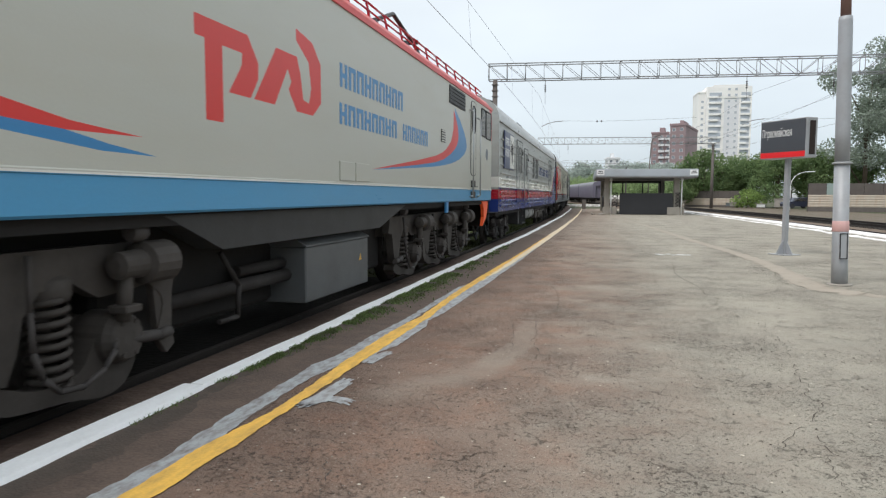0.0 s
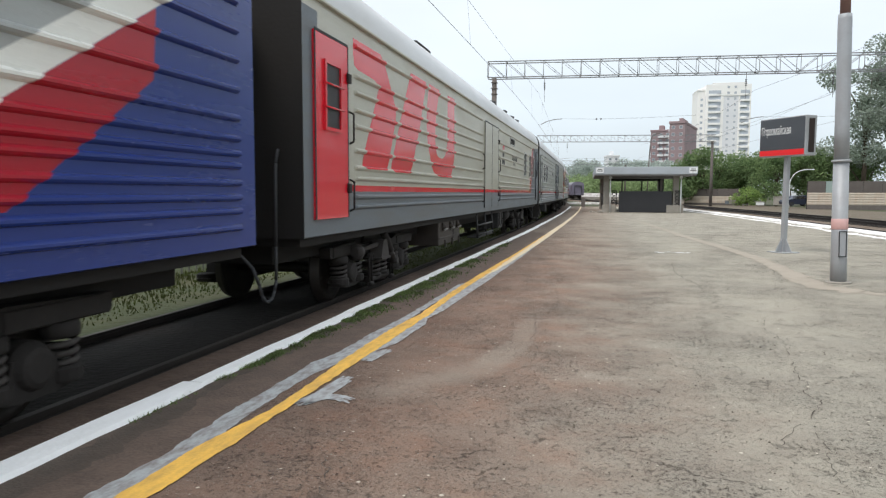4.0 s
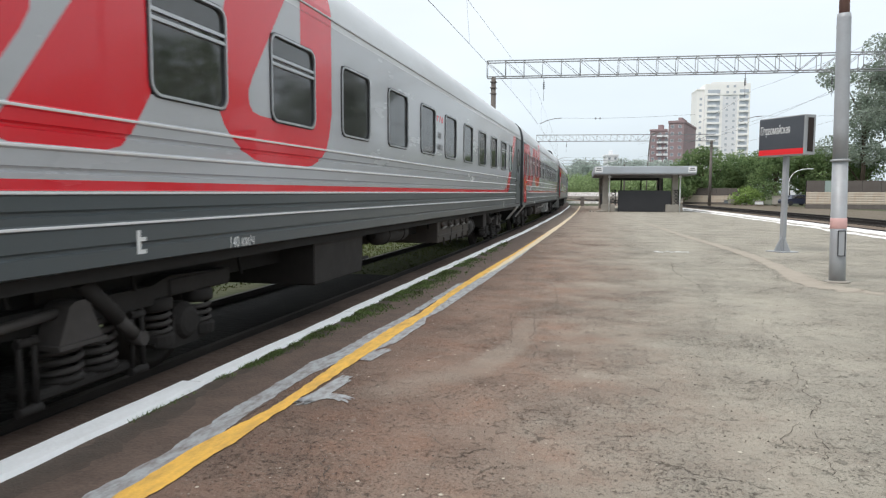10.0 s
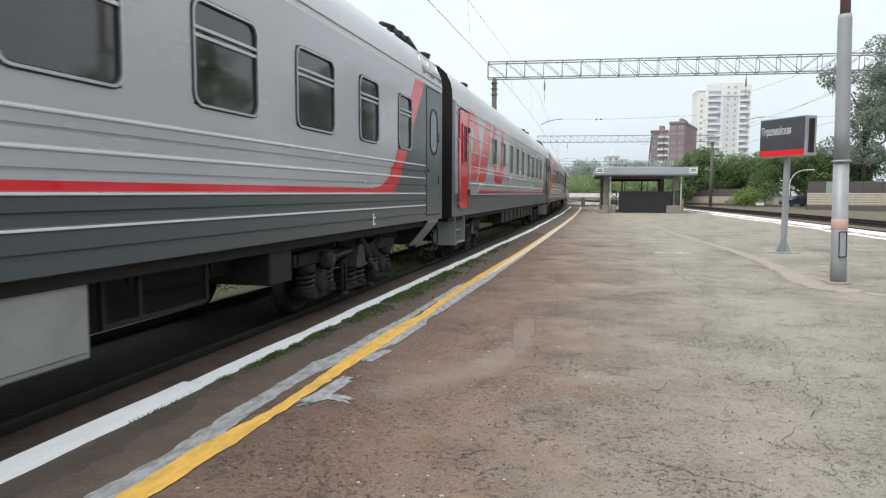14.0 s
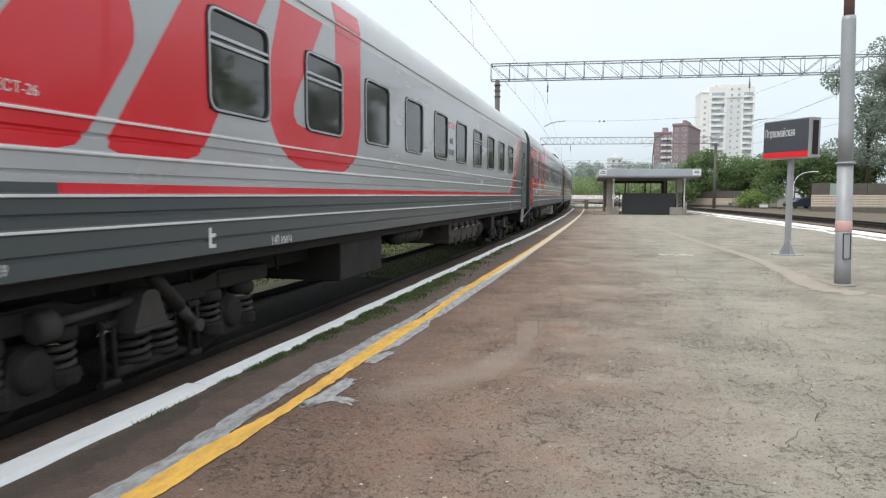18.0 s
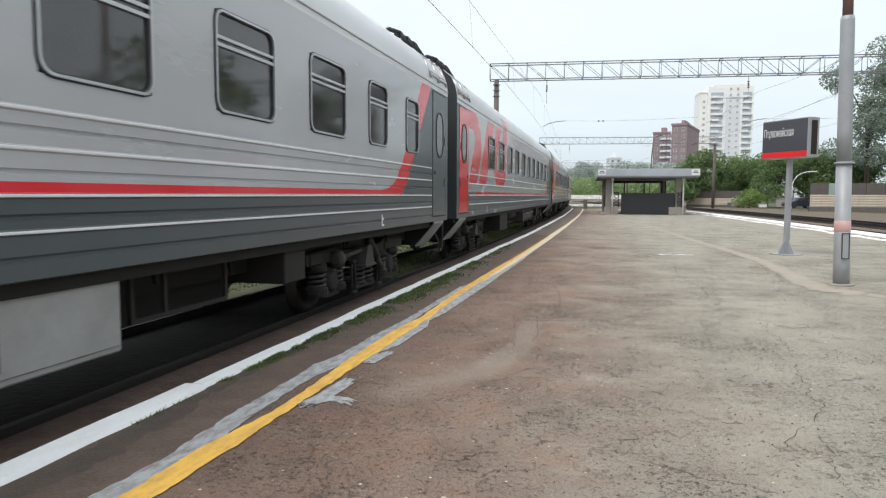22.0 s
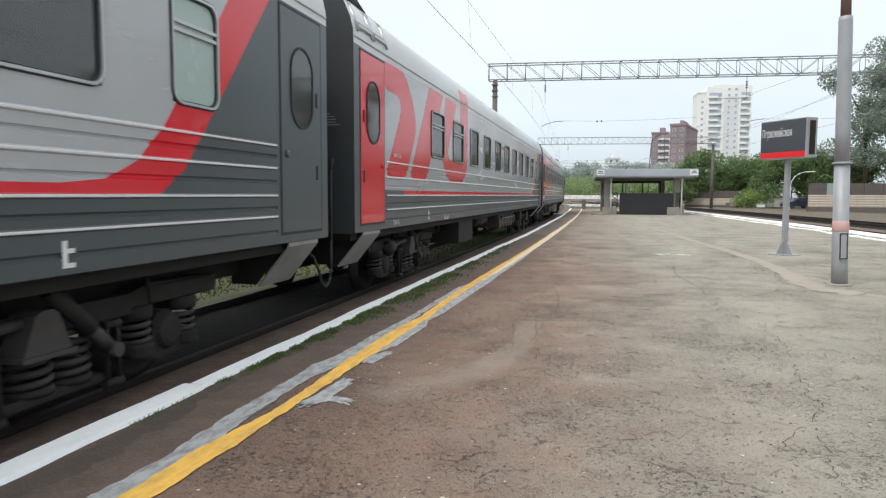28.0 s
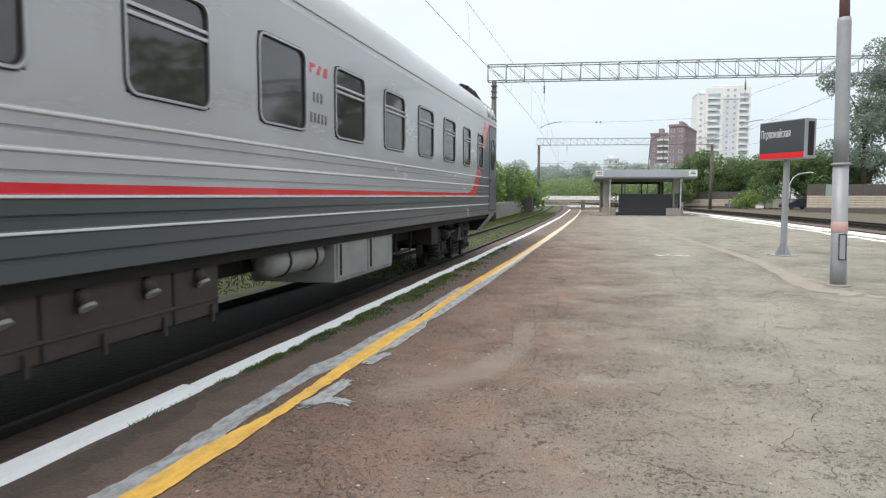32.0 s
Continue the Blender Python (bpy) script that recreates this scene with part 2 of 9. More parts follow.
M_CREAMLINE = paint("faded_cream_line_paint", rgb(226, 208, 176), 0.75, 0.0, 50, 0.08, rgb(176, 160, 140), 6.0, 0.6, 0.002)
M_GREYLINE = paint("pale_grey_line_paint", rgb(166, 171, 173), 0.8, 0.0, 70, 0.2, rgb(112, 100, 93), 9.0, 0.9, 0.003, (1.8, 0.7, 1))


def asphalt_mat():
    """Worn, patched platform asphalt: pale grey, reddish brown dust towards the train's edge, cracks and speckle."""
    m = bpy.data.materials.new("cracked_platform_asphalt")
    m.use_nodes = True
    n, l = m.node_tree.nodes, m.node_tree.links
    b = n["Principled BSDF"]
    at = n.new("ShaderNodeTexCoord")
    sep = n.new("ShaderNodeSeparateXYZ")
    l.new(at.outputs["Object"], sep.inputs[0])

    def tex(scale, detail=5, rough=0.6, stretch=None):
        t = n.new("ShaderNodeTexNoise")
        t.inputs["Scale"].default_value, t.inputs["Detail"].default_value, t.inputs["Roughness"].default_value = scale, detail, rough
        if stretch:
            mp = n.new("ShaderNodeMapping")
            mp.inputs["Scale"].default_value = stretch
            l.new(at.outputs["Object"], mp.inputs[0])
            l.new(mp.outputs[0], t.inputs["Vector"])
        else:
            l.new(at.outputs["Object"], t.inputs["Vector"])
        return t.outputs[0]

    def span(v, a, c, lo=0.0, hi=1.0):
        r = n.new("ShaderNodeMapRange")
        r.interpolation_type = "SMOOTHSTEP"
        for k, x in zip(("From Min", "From Max", "To Min", "To Max"), (a, c, lo, hi)):
            r.inputs[k].default_value = x
        l.new(v, r.inputs[0])
        return r.outputs[0]

    def blend(f, a, c, mode="MIX"):
        x = n.new("ShaderNodeMix")
        x.data_type, x.blend_type = "RGBA", mode
        for k, v in (("Factor", f), ("A", a), ("B", c)):
            if isinstance(v, (tuple, float)):
                x.inputs[k].default_value = v
            else:
                l.new(v, x.inputs[k])
        return x.outputs["Result"]

    def calc(op, a, c):
        x = n.new("ShaderNodeMath")
        x.operation = op
        for i, v in enumerate((a, c)):
            if isinstance(v, float):
                x.inputs[i].default_value = v
            else:
                l.new(v, x.inputs[i])
        return x.outputs[0]

    def capsule(x0, y0, x1, y1, r0, r1):
        """A soft patch round a line on the ground: one on the line, nought past the outer radius."""
        dx, dy = x1 - x0, y1 - y0
        ln = dx * dx + dy * dy
        px, py = calc("SUBTRACT", sep.outputs["X"], x0), calc("SUBTRACT", sep.outputs["Y"], y0)
        k = calc("ADD", calc("MULTIPLY", px, dx / ln), calc("MULTIPLY", py, dy / ln))
        k = calc("MINIMUM", calc("MAXIMUM", k, 0.0), 1.0)
        ex, ey = calc("SUBTRACT", px, calc("MULTIPLY", k, dx)), calc("SUBTRACT", py, calc("MULTIPLY", k, dy))
        d = calc("SQRT", calc("ADD", calc("MULTIPLY", ex, ex), calc("MULTIPLY", ey, ey)), 0.0)
        d = calc("ADD", d, calc("MULTIPLY", calc("SUBTRACT", tex(7.0, 5, 0.7), 0.5), 0.22))
        return span(d, r1, r0)

    wobble = calc("MULTIPLY", calc("SUBTRACT", tex(0.45, 4), 0.5), 2.6)
    across = calc("ADD", calc("ADD", sep.outputs["X"], wobble), calc("MULTIPLY", calc("SUBTRACT", tex(3.0, 5, 0.7), 0.5), 1.6))
    pale = blend(span(tex(0.8, 6), 0.35, 0.7), rgb(164, 159, 146), rgb(147, 142, 131))
    pale = blend(span(tex(2.6, 5), 0.48, 0.72, 0.0, 0.4), pale, rgb(148, 146, 135))
    brown = blend(span(tex(1.6, 6), 0.35, 0.7), rgb(138, 119, 106), rgb(120, 102, 91))
    earthy = span(across, 1.5, -1.5)
    earthy = calc("MULTIPLY", earthy, span(sep.outputs["Y"], 30.0, 8.0, 0.5, 1.0))
    col = blend(earthy, pale, brown)
    rusty = calc("MULTIPLY", earthy, span(tex(1.9, 6, 0.7), 0.42, 0.75))
    col = blend(calc("MULTIPLY", rusty, 0.5), col, rgb(146, 106, 85))
    # the brown is deepened towards the kerb for the train's shade
    col = blend(span(sep.outputs["X"], -1.2, -2.1, 0.0, 0.35), col, rgb(104, 86, 76))
    # broad dull areas, crumbled spots and single pits
    col = blend(span(tex(1.15, 6, 0.68), 0.46, 0.74, 0.0, 0.28), col, rgb(98, 88, 79))
    area = calc("MULTIPLY", calc("SUBTRACT", tex(0.85, 5, 0.65), 0.5), 0.3)
    spots = span(calc("ADD", tex(11.0, 5, 0.72), area), 0.575, 0.66)
    col = blend(calc("MULTIPLY", spots, 0.3), col, rgb(84, 74, 67))
    pits = span(calc("ADD", tex(29.0, 4, 0.75), area), 0.575, 0.65)
    col = blend(calc("MULTIPLY", pits, 0.62), col, rgb(62, 54, 48))
    fine = span(calc("ADD", tex(74.0, 3, 0.8), area), 0.57, 0.65)
    col = blend(calc("MULTIPLY", fine, 0.6), col, rgb(66, 58, 52))
    col = blend(span(tex(58.0, 3, 0.85), 0.59, 0.67, 0.0, 0.6), col, rgb(192, 187, 176))
    col = blend(span(tex(6.0, 6, 0.75, (1.5, 0.6, 1)), 0.57, 0.76, 0.0, 0.3), col, rgb(178, 173, 162))
    # scattered pale stone chips
    for scale, share_of, size in ((7.0, 0.86, 0.10), (19.0, 0.90, 0.16)):
        chips, pick = n.new("ShaderNodeTexVoronoi"), n.new("ShaderNodeSeparateColor")
        chips.inputs["Scale"].default_value = scale
        l.new(at.outputs["Object"], chips.inputs["Vector"])
        l.new(chips.outputs["Color"], pick.inputs[0])
        one = calc("MULTIPLY", span(chips.outputs["Distance"], size, size * 0.6), calc("GREATER_THAN", pick.outputs[0], share_of))
        col = blend(calc("MULTIPLY", one, 0.85), col, rgb(216, 208, 192))
    # a smooth, pale patched strip
    patch = calc("MAXIMUM", calc("MAXIMUM", capsule(-0.83, 7.35, -0.80, 6.2, 0.05, 0.17), capsule(-0.80, 6.2, -0.98, 5.15, 0.08, 0.2)), capsule(-0.98, 5.15, -1.5, 4.45, 0.0, 0.34))
    col = blend(calc("MULTIPLY", patch, 0.55), col, rgb(150, 140, 128))
    vec = n.new("ShaderNodeMix")
    vec.data_type = "VECTOR"
    vec.inputs["Factor"].default_value = 0.3
    warp = n.new("ShaderNodeTexNoise")
    warp.inputs["Scale"].default_value, warp.inputs["Detail"].default_value, warp.inputs["Roughness"].default_value = 3.5, 8, 0.72
    l.new(at.outputs["Object"], warp.inputs["Vector"])
    l.new(at.outputs["Object"], vec.inputs["A"])
    l.new(warp.outputs["Color"], vec.inputs["B"])
    cracks = None
    for scale, width, lo, hi, strength in ((1.1, 0.007, 0.48, 0.60, 0.5), (4.2, 0.018, 0.50, 0.62, 0.3), (11.0, 0.045, 0.52, 0.64, 0.22)):
        vo = n.new("ShaderNodeTexVoronoi")
        vo.feature = "DISTANCE_TO_EDGE"
        vo.inputs["Scale"].default_value = scale
        l.new(vec.outputs["Result"], vo.inputs["Vector"])
        one = calc("MULTIPLY", span(vo.outputs["Distance"], width, 0.0), span(tex(1.3 + scale * 0.3, 5, 0.75), lo, hi, 0.0, strength))
        cracks = one if cracks is None else calc("MAXIMUM", cracks, one)
    cracks = calc("MULTIPLY", cracks, calc("SUBTRACT", 1.0, patch))
    col = blend(cracks, col, rgb(62, 55, 49))
    l.new(col, b.inputs["Base Color"])
    b.inputs["Roughness"].default_value = 0.9
    b.inputs["Specular IOR Level"].default_value = 0.25
    bp = n.new("ShaderNodeBump")
    bp.inputs["Strength"].default_value, bp.inputs["Distance"].default_value = 0.9, 0.012
    l.new(calc("SUBTRACT", calc("ADD", tex(60.0, 4, 0.75), calc("MULTIPLY", tex(14.0, 5, 0.7), 1.2)), calc("ADD", calc("MULTIPLY", cracks, 2.0), calc("ADD", pits, calc("MULTIPLY", fine, 0.5)))), bp.inputs["Height"])
    l.new(bp.outputs[0], b.inputs["Normal"])
    return m


M_ASPHALT = asphalt_mat()
# this black holds both oil and the shade under the train
M_OILSHADEBED = paint("oily_ballast_with_train_shade", rgb(31, 27, 24), 0.95, 0.0, 14, 0.4, rgb(20, 18, 16), 2.0, 0.6, 0.05)
M_SIDEBED = paint("dusty_brown_cess", rgb(108, 90, 80), 0.95, 0.0, 14, 0.35, rgb(74, 62, 55), 2.5, 0.7, 0.04)
M_BALLAST = paint("brown_ballast", rgb(112, 98, 84), 0.95, 0.0, 14, 0.4, rgb(76, 66, 56), 2.0, 0.6, 0.05)
M_PICKET = paint("weathered_pale_wood", rgb(146, 147, 140), 0.85, 0.0, 20, 0.12, rgb(110, 104, 92), 2.0, 0.5, 0.004, random_tone=0.12)
M_SAND = paint("sandy_dust", rgb(158, 149, 136), 0.95, 0.0, 60, 0.25, rgb(146, 139, 127), 3.0, 1.0, 0.006)
M_CRACK = paint("crack_grime", rgb(74, 66, 59), 0.95, 0.0, 40, 0.3, rgb(110, 102, 92), 9.0, 0.8, 0.004)
M_BALLAST2 = paint("dusty_brown_ballast", rgb(104, 92, 80), 0.95, 0.0, 10, 0.4, rgb(80, 82, 58), 0.6, 0.8, 0.06)
M_EARTH = paint("grassy_earth", rgb(56, 64, 36), 0.95, 0.0, 6, 0.3, rgb(88, 80, 58), 0.5, 0.7, 0.05)
M_MOSS = paint("mossy_grass_bed", rgb(70, 79, 43), 0.95, 0.0, 9, 0.25, rgb(82, 82, 54), 0.9, 0.6, 0.03)
M_SOIL = paint("soil_with_kerb_shade", rgb(78, 69, 61), 0.95, 0.0, 60, 0.35, rgb(95, 82, 73), 7.0, 1.0, 0.01)
# brown asphalt with the train's shade mixed into its colour
M_SHADEBROWN = paint("shade_darkened_asphalt", rgb(92, 78, 69), 0.9, 0.0, 45, 0.55, rgb(112, 95, 84), 4.0, 0.9, 0.012)


def leaf_mat(name, a, b, scale, through=0.35):
    """Leaves that let some light through, in two greens."""
    m = bpy.data.materials.new(name)
    m.use_nodes = True
    n, l = m.node_tree.nodes, m.node_tree.links
    n.clear()
    at, tx, mix = n.new("ShaderNodeTexCoord"), n.new("ShaderNodeTexNoise"), n.new("ShaderNodeMix")
    isl, ir, mul = n.new("ShaderNodeNewGeometry"), n.new("ShaderNodeMapRange"), n.new("ShaderNodeMix")
    tx.inputs["Scale"].default_value, tx.inputs["Detail"].default_value = scale, 5
    mix.data_type = mul.data_type = "RGBA"
    mul.blend_type = "MULTIPLY"
    mul.inputs["Factor"].default_value = 1.0
    ir.inputs["To Min"].default_value, ir.inputs["To Max"].default_value = 0.75, 1.25
    mix.inputs["A"].default_value, mix.inputs["B"].default_value = a, b
    rm = n.new("ShaderNodeMapRange")
    rm.inputs["From Min"].default_value, rm.inputs["From Max"].default_value = 0.35, 0.65
    d, t, add, out = n.new("ShaderNodeBsdfDiffuse"), n.new("ShaderNodeBsdfTranslucent"), n.new("ShaderNodeMixShader"), n.new("ShaderNodeOutputMaterial")
    add.inputs[0].default_value = through
    l.new(at.outputs["Object"], tx.inputs["Vector"])
    l.new(tx.outputs[0], rm.inputs[0])
    l.new(rm.outputs[0], mix.inputs["Factor"])
    l.new(isl.outputs["Random Per Island"], ir.inputs[0])
    l.new(mix.outputs["Result"], mul.inputs["A"])
    l.new(ir.outputs[0], mul.inputs["B"])
    for x in (d, t):
        l.new(mul.outputs["Result"], x.inputs[0])
    l.new(d.outputs[0], add.inputs[1])
    l.new(t.outputs[0], add.inputs[2])
    l.new(add.outputs[0], out.inputs[0])
    return m


M_GRASS = leaf_mat("grass_blades", rgb(86, 98, 56), rgb(98, 102, 66), 0.8, 0.45)
# darker copy of the grass for the shaded strip beside the near track
M_SHADEGRASS = leaf_mat("shaded_grass_blades", rgb(68, 78, 44), rgb(80, 82, 54), 0.8, 0.4)
M_WEED = leaf_mat("weed_leaves", rgb(116, 136, 84), rgb(96, 104, 74), 3.0, 0.5)
M_LEAF = leaf_mat("tree_leaves", rgb(134, 154, 108), rgb(106, 128, 90), 0.5, 0.5)
# leaf green of the fence bushes, darkened for the shade they stand in
M_HEDGE = leaf_mat("shaded_hedge_leaves", rgb(60, 72, 44), rgb(74, 80, 52), 0.6, 0.4)
M_LEAF2 = leaf_mat("pale_bush_leaves", rgb(148, 170, 104), rgb(118, 144, 86), 0.6, 0.5)
# the next three greens are paled and greyed to carry the distance haze
M_LEAF3 = leaf_mat("haze_paled_tree_leaves", rgb(184, 193, 186), rgb(162, 173, 166), 0.1, 0.45)
M_LEAF4 = leaf_mat("haze_greyed_leaves", rgb(158, 169, 156), rgb(138, 150, 136), 0.3, 0.5)
M_LEAF5 = leaf_mat("haze_paled_bush_leaves", rgb(158, 176, 132), rgb(138, 158, 114), 0.15, 0.45)
M_BARK = paint("grey_bark", rgb(92, 80, 68), 0.9, 0.0, 12, 0.25, rgb(60, 52, 44), 2, 0.5, 0.02)


# ---- mesh helpers ----
def face(bm, pts, mi=0):
    f = bm.faces.new([bm.verts.new(p) for p in pts])
    f.material_index = mi
    return f


def box(bm, x0, x1, y0, y1, z0, z1, mi=0, m=None):
    v = [Vector((x, y, z)) for z in (z0, z1) for y in (y0, y1) for x in (x0, x1)]
    if m:
        v = [m @ p for p in v]
    v = [bm.verts.new(p) for p in v]
    for q in ((0, 2, 3, 1), (4, 5, 7, 6), (0, 1, 5, 4), (2, 6, 7, 3), (0, 4, 6, 2), (1, 3, 7, 5)):
        f = bm.faces.new([v[i] for i in q])
        f.material_index = mi


def cbox(bm, x0, x1, y0, y1, z0, z1, c=0.02, mi=0):
    """A box with chamfered edges."""
    t = bmesh.new()
    box(t, x0, x1, y0, y1, z0, z1, mi)
    bmesh.ops.bevel(t, geom=t.edges[:], offset=c, segments=1, affect="EDGES")
    join(bm, t)


def join(bm, t):
    """Adds the mesh t to bm."""
    where = {v: bm.verts.new(v.co) for v in t.verts}
    for f in t.faces:
        g = bm.faces.new([where[v] for v in f.verts])
        g.material_index, g.smooth = f.material_index, f.smooth
    t.free()


def rod(bm, a, b, r, seg=8, mi=0, r2=None, caps=True, smooth=True):
    a, b = Vector(a), Vector(b)
    d = (b - a).normalized()
    s = d.orthogonal().normalized()
    u = d.cross(s)
    r2 = r if r2 is None else r2
    rings = []
    for p, q in ((a, r), (b, r2)):
        rings.append([bm.verts.new(p + (s * math.cos(2 * math.pi * i / seg) + u * math.sin(2 * math.pi * i / seg)) * q) for i in range(seg)])
    for i in range(seg):
        f = bm.faces.new((rings[0][i], rings[0][(i + 1) % seg], rings[1][(i + 1) % seg], rings[1][i]))
        f.material_index, f.smooth = mi, smooth
    if caps:
        bm.faces.new(rings[0][::-1]).material_index = mi
        bm.faces.new(rings[1]).material_index = mi


def chain(bm, pts, r, seg=6, mi=0):
    """A bent rod."""
    for a, b in zip(pts, pts[1:]):
        rod(bm, a, b, r, seg, mi)


def lathe(bm, prof, axis="z", at=(0, 0, 0), seg=16, mi=0):
    """Turns a profile of (radius, height) round an axis."""
    rings = []
    for r, h in prof:
        ring = []
        for i in range(seg):
            c, s = r * math.cos(2 * math.pi * i / seg), r * math.sin(2 * math.pi * i / seg)
            p = {"z": (c, s, h), "x": (h, c, s), "y": (s, h, c)}[axis]
            ring.append(bm.verts.new(Vector(p) + Vector(at)))
        rings.append(ring)
    for a, b in zip(rings, rings[1:]):
        for i in range(seg):
            f = bm.faces.new((a[i], a[(i + 1) % seg], b[(i + 1) % seg], b[i]))
            f.material_index, f.smooth = mi, True
    bm.faces.new(rings[0][::-1]).material_index = mi
    bm.faces.new(rings[-1]).material_index = mi


def prism(bm, pts, x0, x1, mi=0):
    """A polygon of (y, z) made solid from x0 to x1."""
    a = [bm.verts.new((x0, y, z)) for y, z in pts]
    b = [bm.verts.new((x1, y, z)) for y, z in pts]
    n = len(pts)
    for i in range(n):
        bm.faces.new((a[i], a[(i + 1) % n], b[(i + 1) % n], b[i])).material_index = mi
    bm.faces.new(a[::-1]).material_index = mi
    bm.faces.new(b).material_index = mi


def flowing(pts, n=3):
    """The same closed outline drawn through its points in smooth curves; a point given twice stays a corner."""
    out, m = [], len(pts)
    for i in range(m):
        p0, p1, p2, p3 = (Vector(pts[(i + k) % m]) for k in (-1, 0, 1, 2))
        if (p2 - p1).length < 1e-6:
            continue
        for j in range(n):
            t = j / n
            q = 0.5 * ((2 * p1) + (p2 - p0) * t + (2 * p0 - 5 * p1 + 4 * p2 - p3) * t * t + (3 * p1 - p0 - 3 * p2 + p3) * t ** 3)
            out.append((q.x, q.y))
    return out


def flat(bm):
    for f in bm.faces:
        f.smooth = False


def rounded(y0, y1, z0, z1, r, n=4):
    """The outline of a rectangle with round corners, anticlockwise."""
    out = []
    for cy, cz, a0 in ((y1 - r, z0 + r, -90), (y1 - r, z1 - r, 0), (y0 + r, z1 - r, 90), (y0 + r, z0 + r, 180)):
        for i in range(n + 1):
            a = radians(a0 + 90 * i / n)
            out.append((cy + r * math.cos(a), cz + r * math.sin(a)))
    return out


def ring_frame(bm, outer, inner, x0, x1, mi=0):
    """A raised band between two outlines of the same count."""
    n = len(outer)
    o0, o1, i1, i0 = ([bm.verts.new((x, y, z)) for y, z in loop] for x, loop in ((x0, outer), (x1, outer), (x1, inner), (x0, inner)))
    for k in range(n):
        j = (k + 1) % n
        for a, b in ((o0, o1), (o1, i1), (i1, i0)):
            f = bm.faces.new((a[k], a[j], b[j], b[k]))
            f.material_index = mi


def mesh_of(name, bm, mats):
    bmesh.ops.recalc_face_normals(bm, faces=bm.faces[:])
    for f in bm.faces:                               # single panes face the platform
        if f.normal.x < -0.9 and all(e.is_boundary for e in f.edges):
            f.normal_flip()
    me = bpy.data.meshes.new(name)
    bm.to_mesh(me)
    bm.free()
    for m in mats if isinstance(mats, (list, tuple)) else (mats,):
        me.materials.append(m)
    return me


def part(name, bm, mats, parent=None, label="", m=None):
    """Links a bmesh as one mesh object, under a thing or a part."""
    ob = new(name, mesh_of(name, bm, mats))
    ob.parent = parent
    if m:
        ob.matrix_basis = m
    return tagged(ob, label)


def share(name, mesh, parent=None, m=None, label=""):
    ob = new(name, mesh)
    ob.parent = parent
    if m:
        ob.matrix_basis = m
    return tagged(ob, label)


def thing(name, label, category, m=None, group="", kind=""):
    ob = new(name)
    ob.empty_display_size = 0.2
    if m:
        ob.matrix_basis = m
    return tagged(ob, label, category, group, kind)


def lettering(name, text, size, mat, parent, m, squeeze=1.0, thick=0.002, label="", wide=None):
    """Raised letters in the built-in font, from the left end of their foot line."""
    cu = bpy.data.curves.new(name, "FONT")
    cu.body, cu.size, cu.extrude = text, size, thick
    tmp = bpy.data.objects.new(name, cu)
    scene.collection.objects.link(tmp)
    me = bpy.data.meshes.new_from_object(tmp.evaluated_get(bpy.context.evaluated_depsgraph_get()))
    bpy.data.objects.remove(tmp)
    if wide:
        squeeze = wide / max(v.co.x for v in me.vertices)
    me.transform(Matrix.Diagonal((squeeze, 1, 1, 1)))
    me.materials.clear()
    me.materials.append(mat)
    ob = new(name, me)
    ob.parent = parent
    ob.matrix_basis = m
    return tagged(ob, label)


ON_SIDE = Euler((radians(90), 0, radians(90))).to_matrix().to_4x4()      # writing that faces +x and runs along +y


# ---- the lines of the place ----
RAIL_Z, PLAT_Z, LAND_Z = -0.2, 0.0, -0.5
BEND, BEND_FROM, AXIS_X = 0.00078, 15.0, -4.80


def left_line(s):
    """The near track's axis: place and heading at s metres along it; it bends to the left beyond the first metres."""
    e, r = max(s - BEND_FROM, 0.0), 1 / BEND
    return AXIS_X - r * (1 - math.cos(e * BEND)), min(s, BEND_FROM) + r * math.sin(e * BEND), e * BEND


def right_x(y):
    """The far track's axis, which bends more sharply."""
    if y < 60:
        return 11.75 - 0.0009 * max(y, 0) ** 2
    return 8.51 - 0.108 * (y - 60) - 0.0003 * (y - 60) ** 2


def right_line(y, off=0.0):
    slope = (right_x(y + 0.5) - right_x(y - 0.5))
    psi = math.atan(-slope)
    return right_x(y) + off * math.cos(psi), y + off * math.sin(psi), psi


def sweep(bm, line, params, prof, z, mi=0, closed=True, mats=None):
    """A profile of (sideways, up) drawn along a line."""
    rings = []
    for s in params:
        x, y, p = line(s)
        c, sn = math.cos(p), math.sin(p)
        rings.append([bm.verts.new((x + d * c, y + d * sn, z + h)) for d, h in prof])
    n = len(prof)
    for a, b in zip(rings, rings[1:]):
        for i in range(n if closed else n - 1):
            f = bm.faces.new((a[i], a[(i + 1) % n], b[(i + 1) % n], b[i]))
            f.material_index = mats[i] if mats else mi


def steps(a, b, d):
    n = max(1, round((b - a) / d))
    return [a + (b - a) * i / n for i in range(n + 1)]


# ---- ground, tracks, platform ----
def build_ground():
    bm = bmesh.new()
    face(bm, [(-2500, -1500, LAND_Z - 0.1), (2500, -1500, LAND_Z - 0.1), (2500, 3500, LAND_Z - 0.1), (-2500, 3500, LAND_Z - 0.1)])
    tagged(part("ground", bm, M_EARTH), "flat grassy earth round the railway", "ground", kind="structure")


RAIL_PROF = [(-0.075, 0), (0.075, 0), (0.075, 0.014), (0.012, 0.035), (0.012, 0.135), (0.036, 0.145), (0.036, 0.178), (0.030, 0.18), (-0.030, 0.18),
             (-0.036, 0.178), (-0.036, 0.145), (-0.012, 0.135), (-0.012, 0.035), (-0.075, 0.014)]
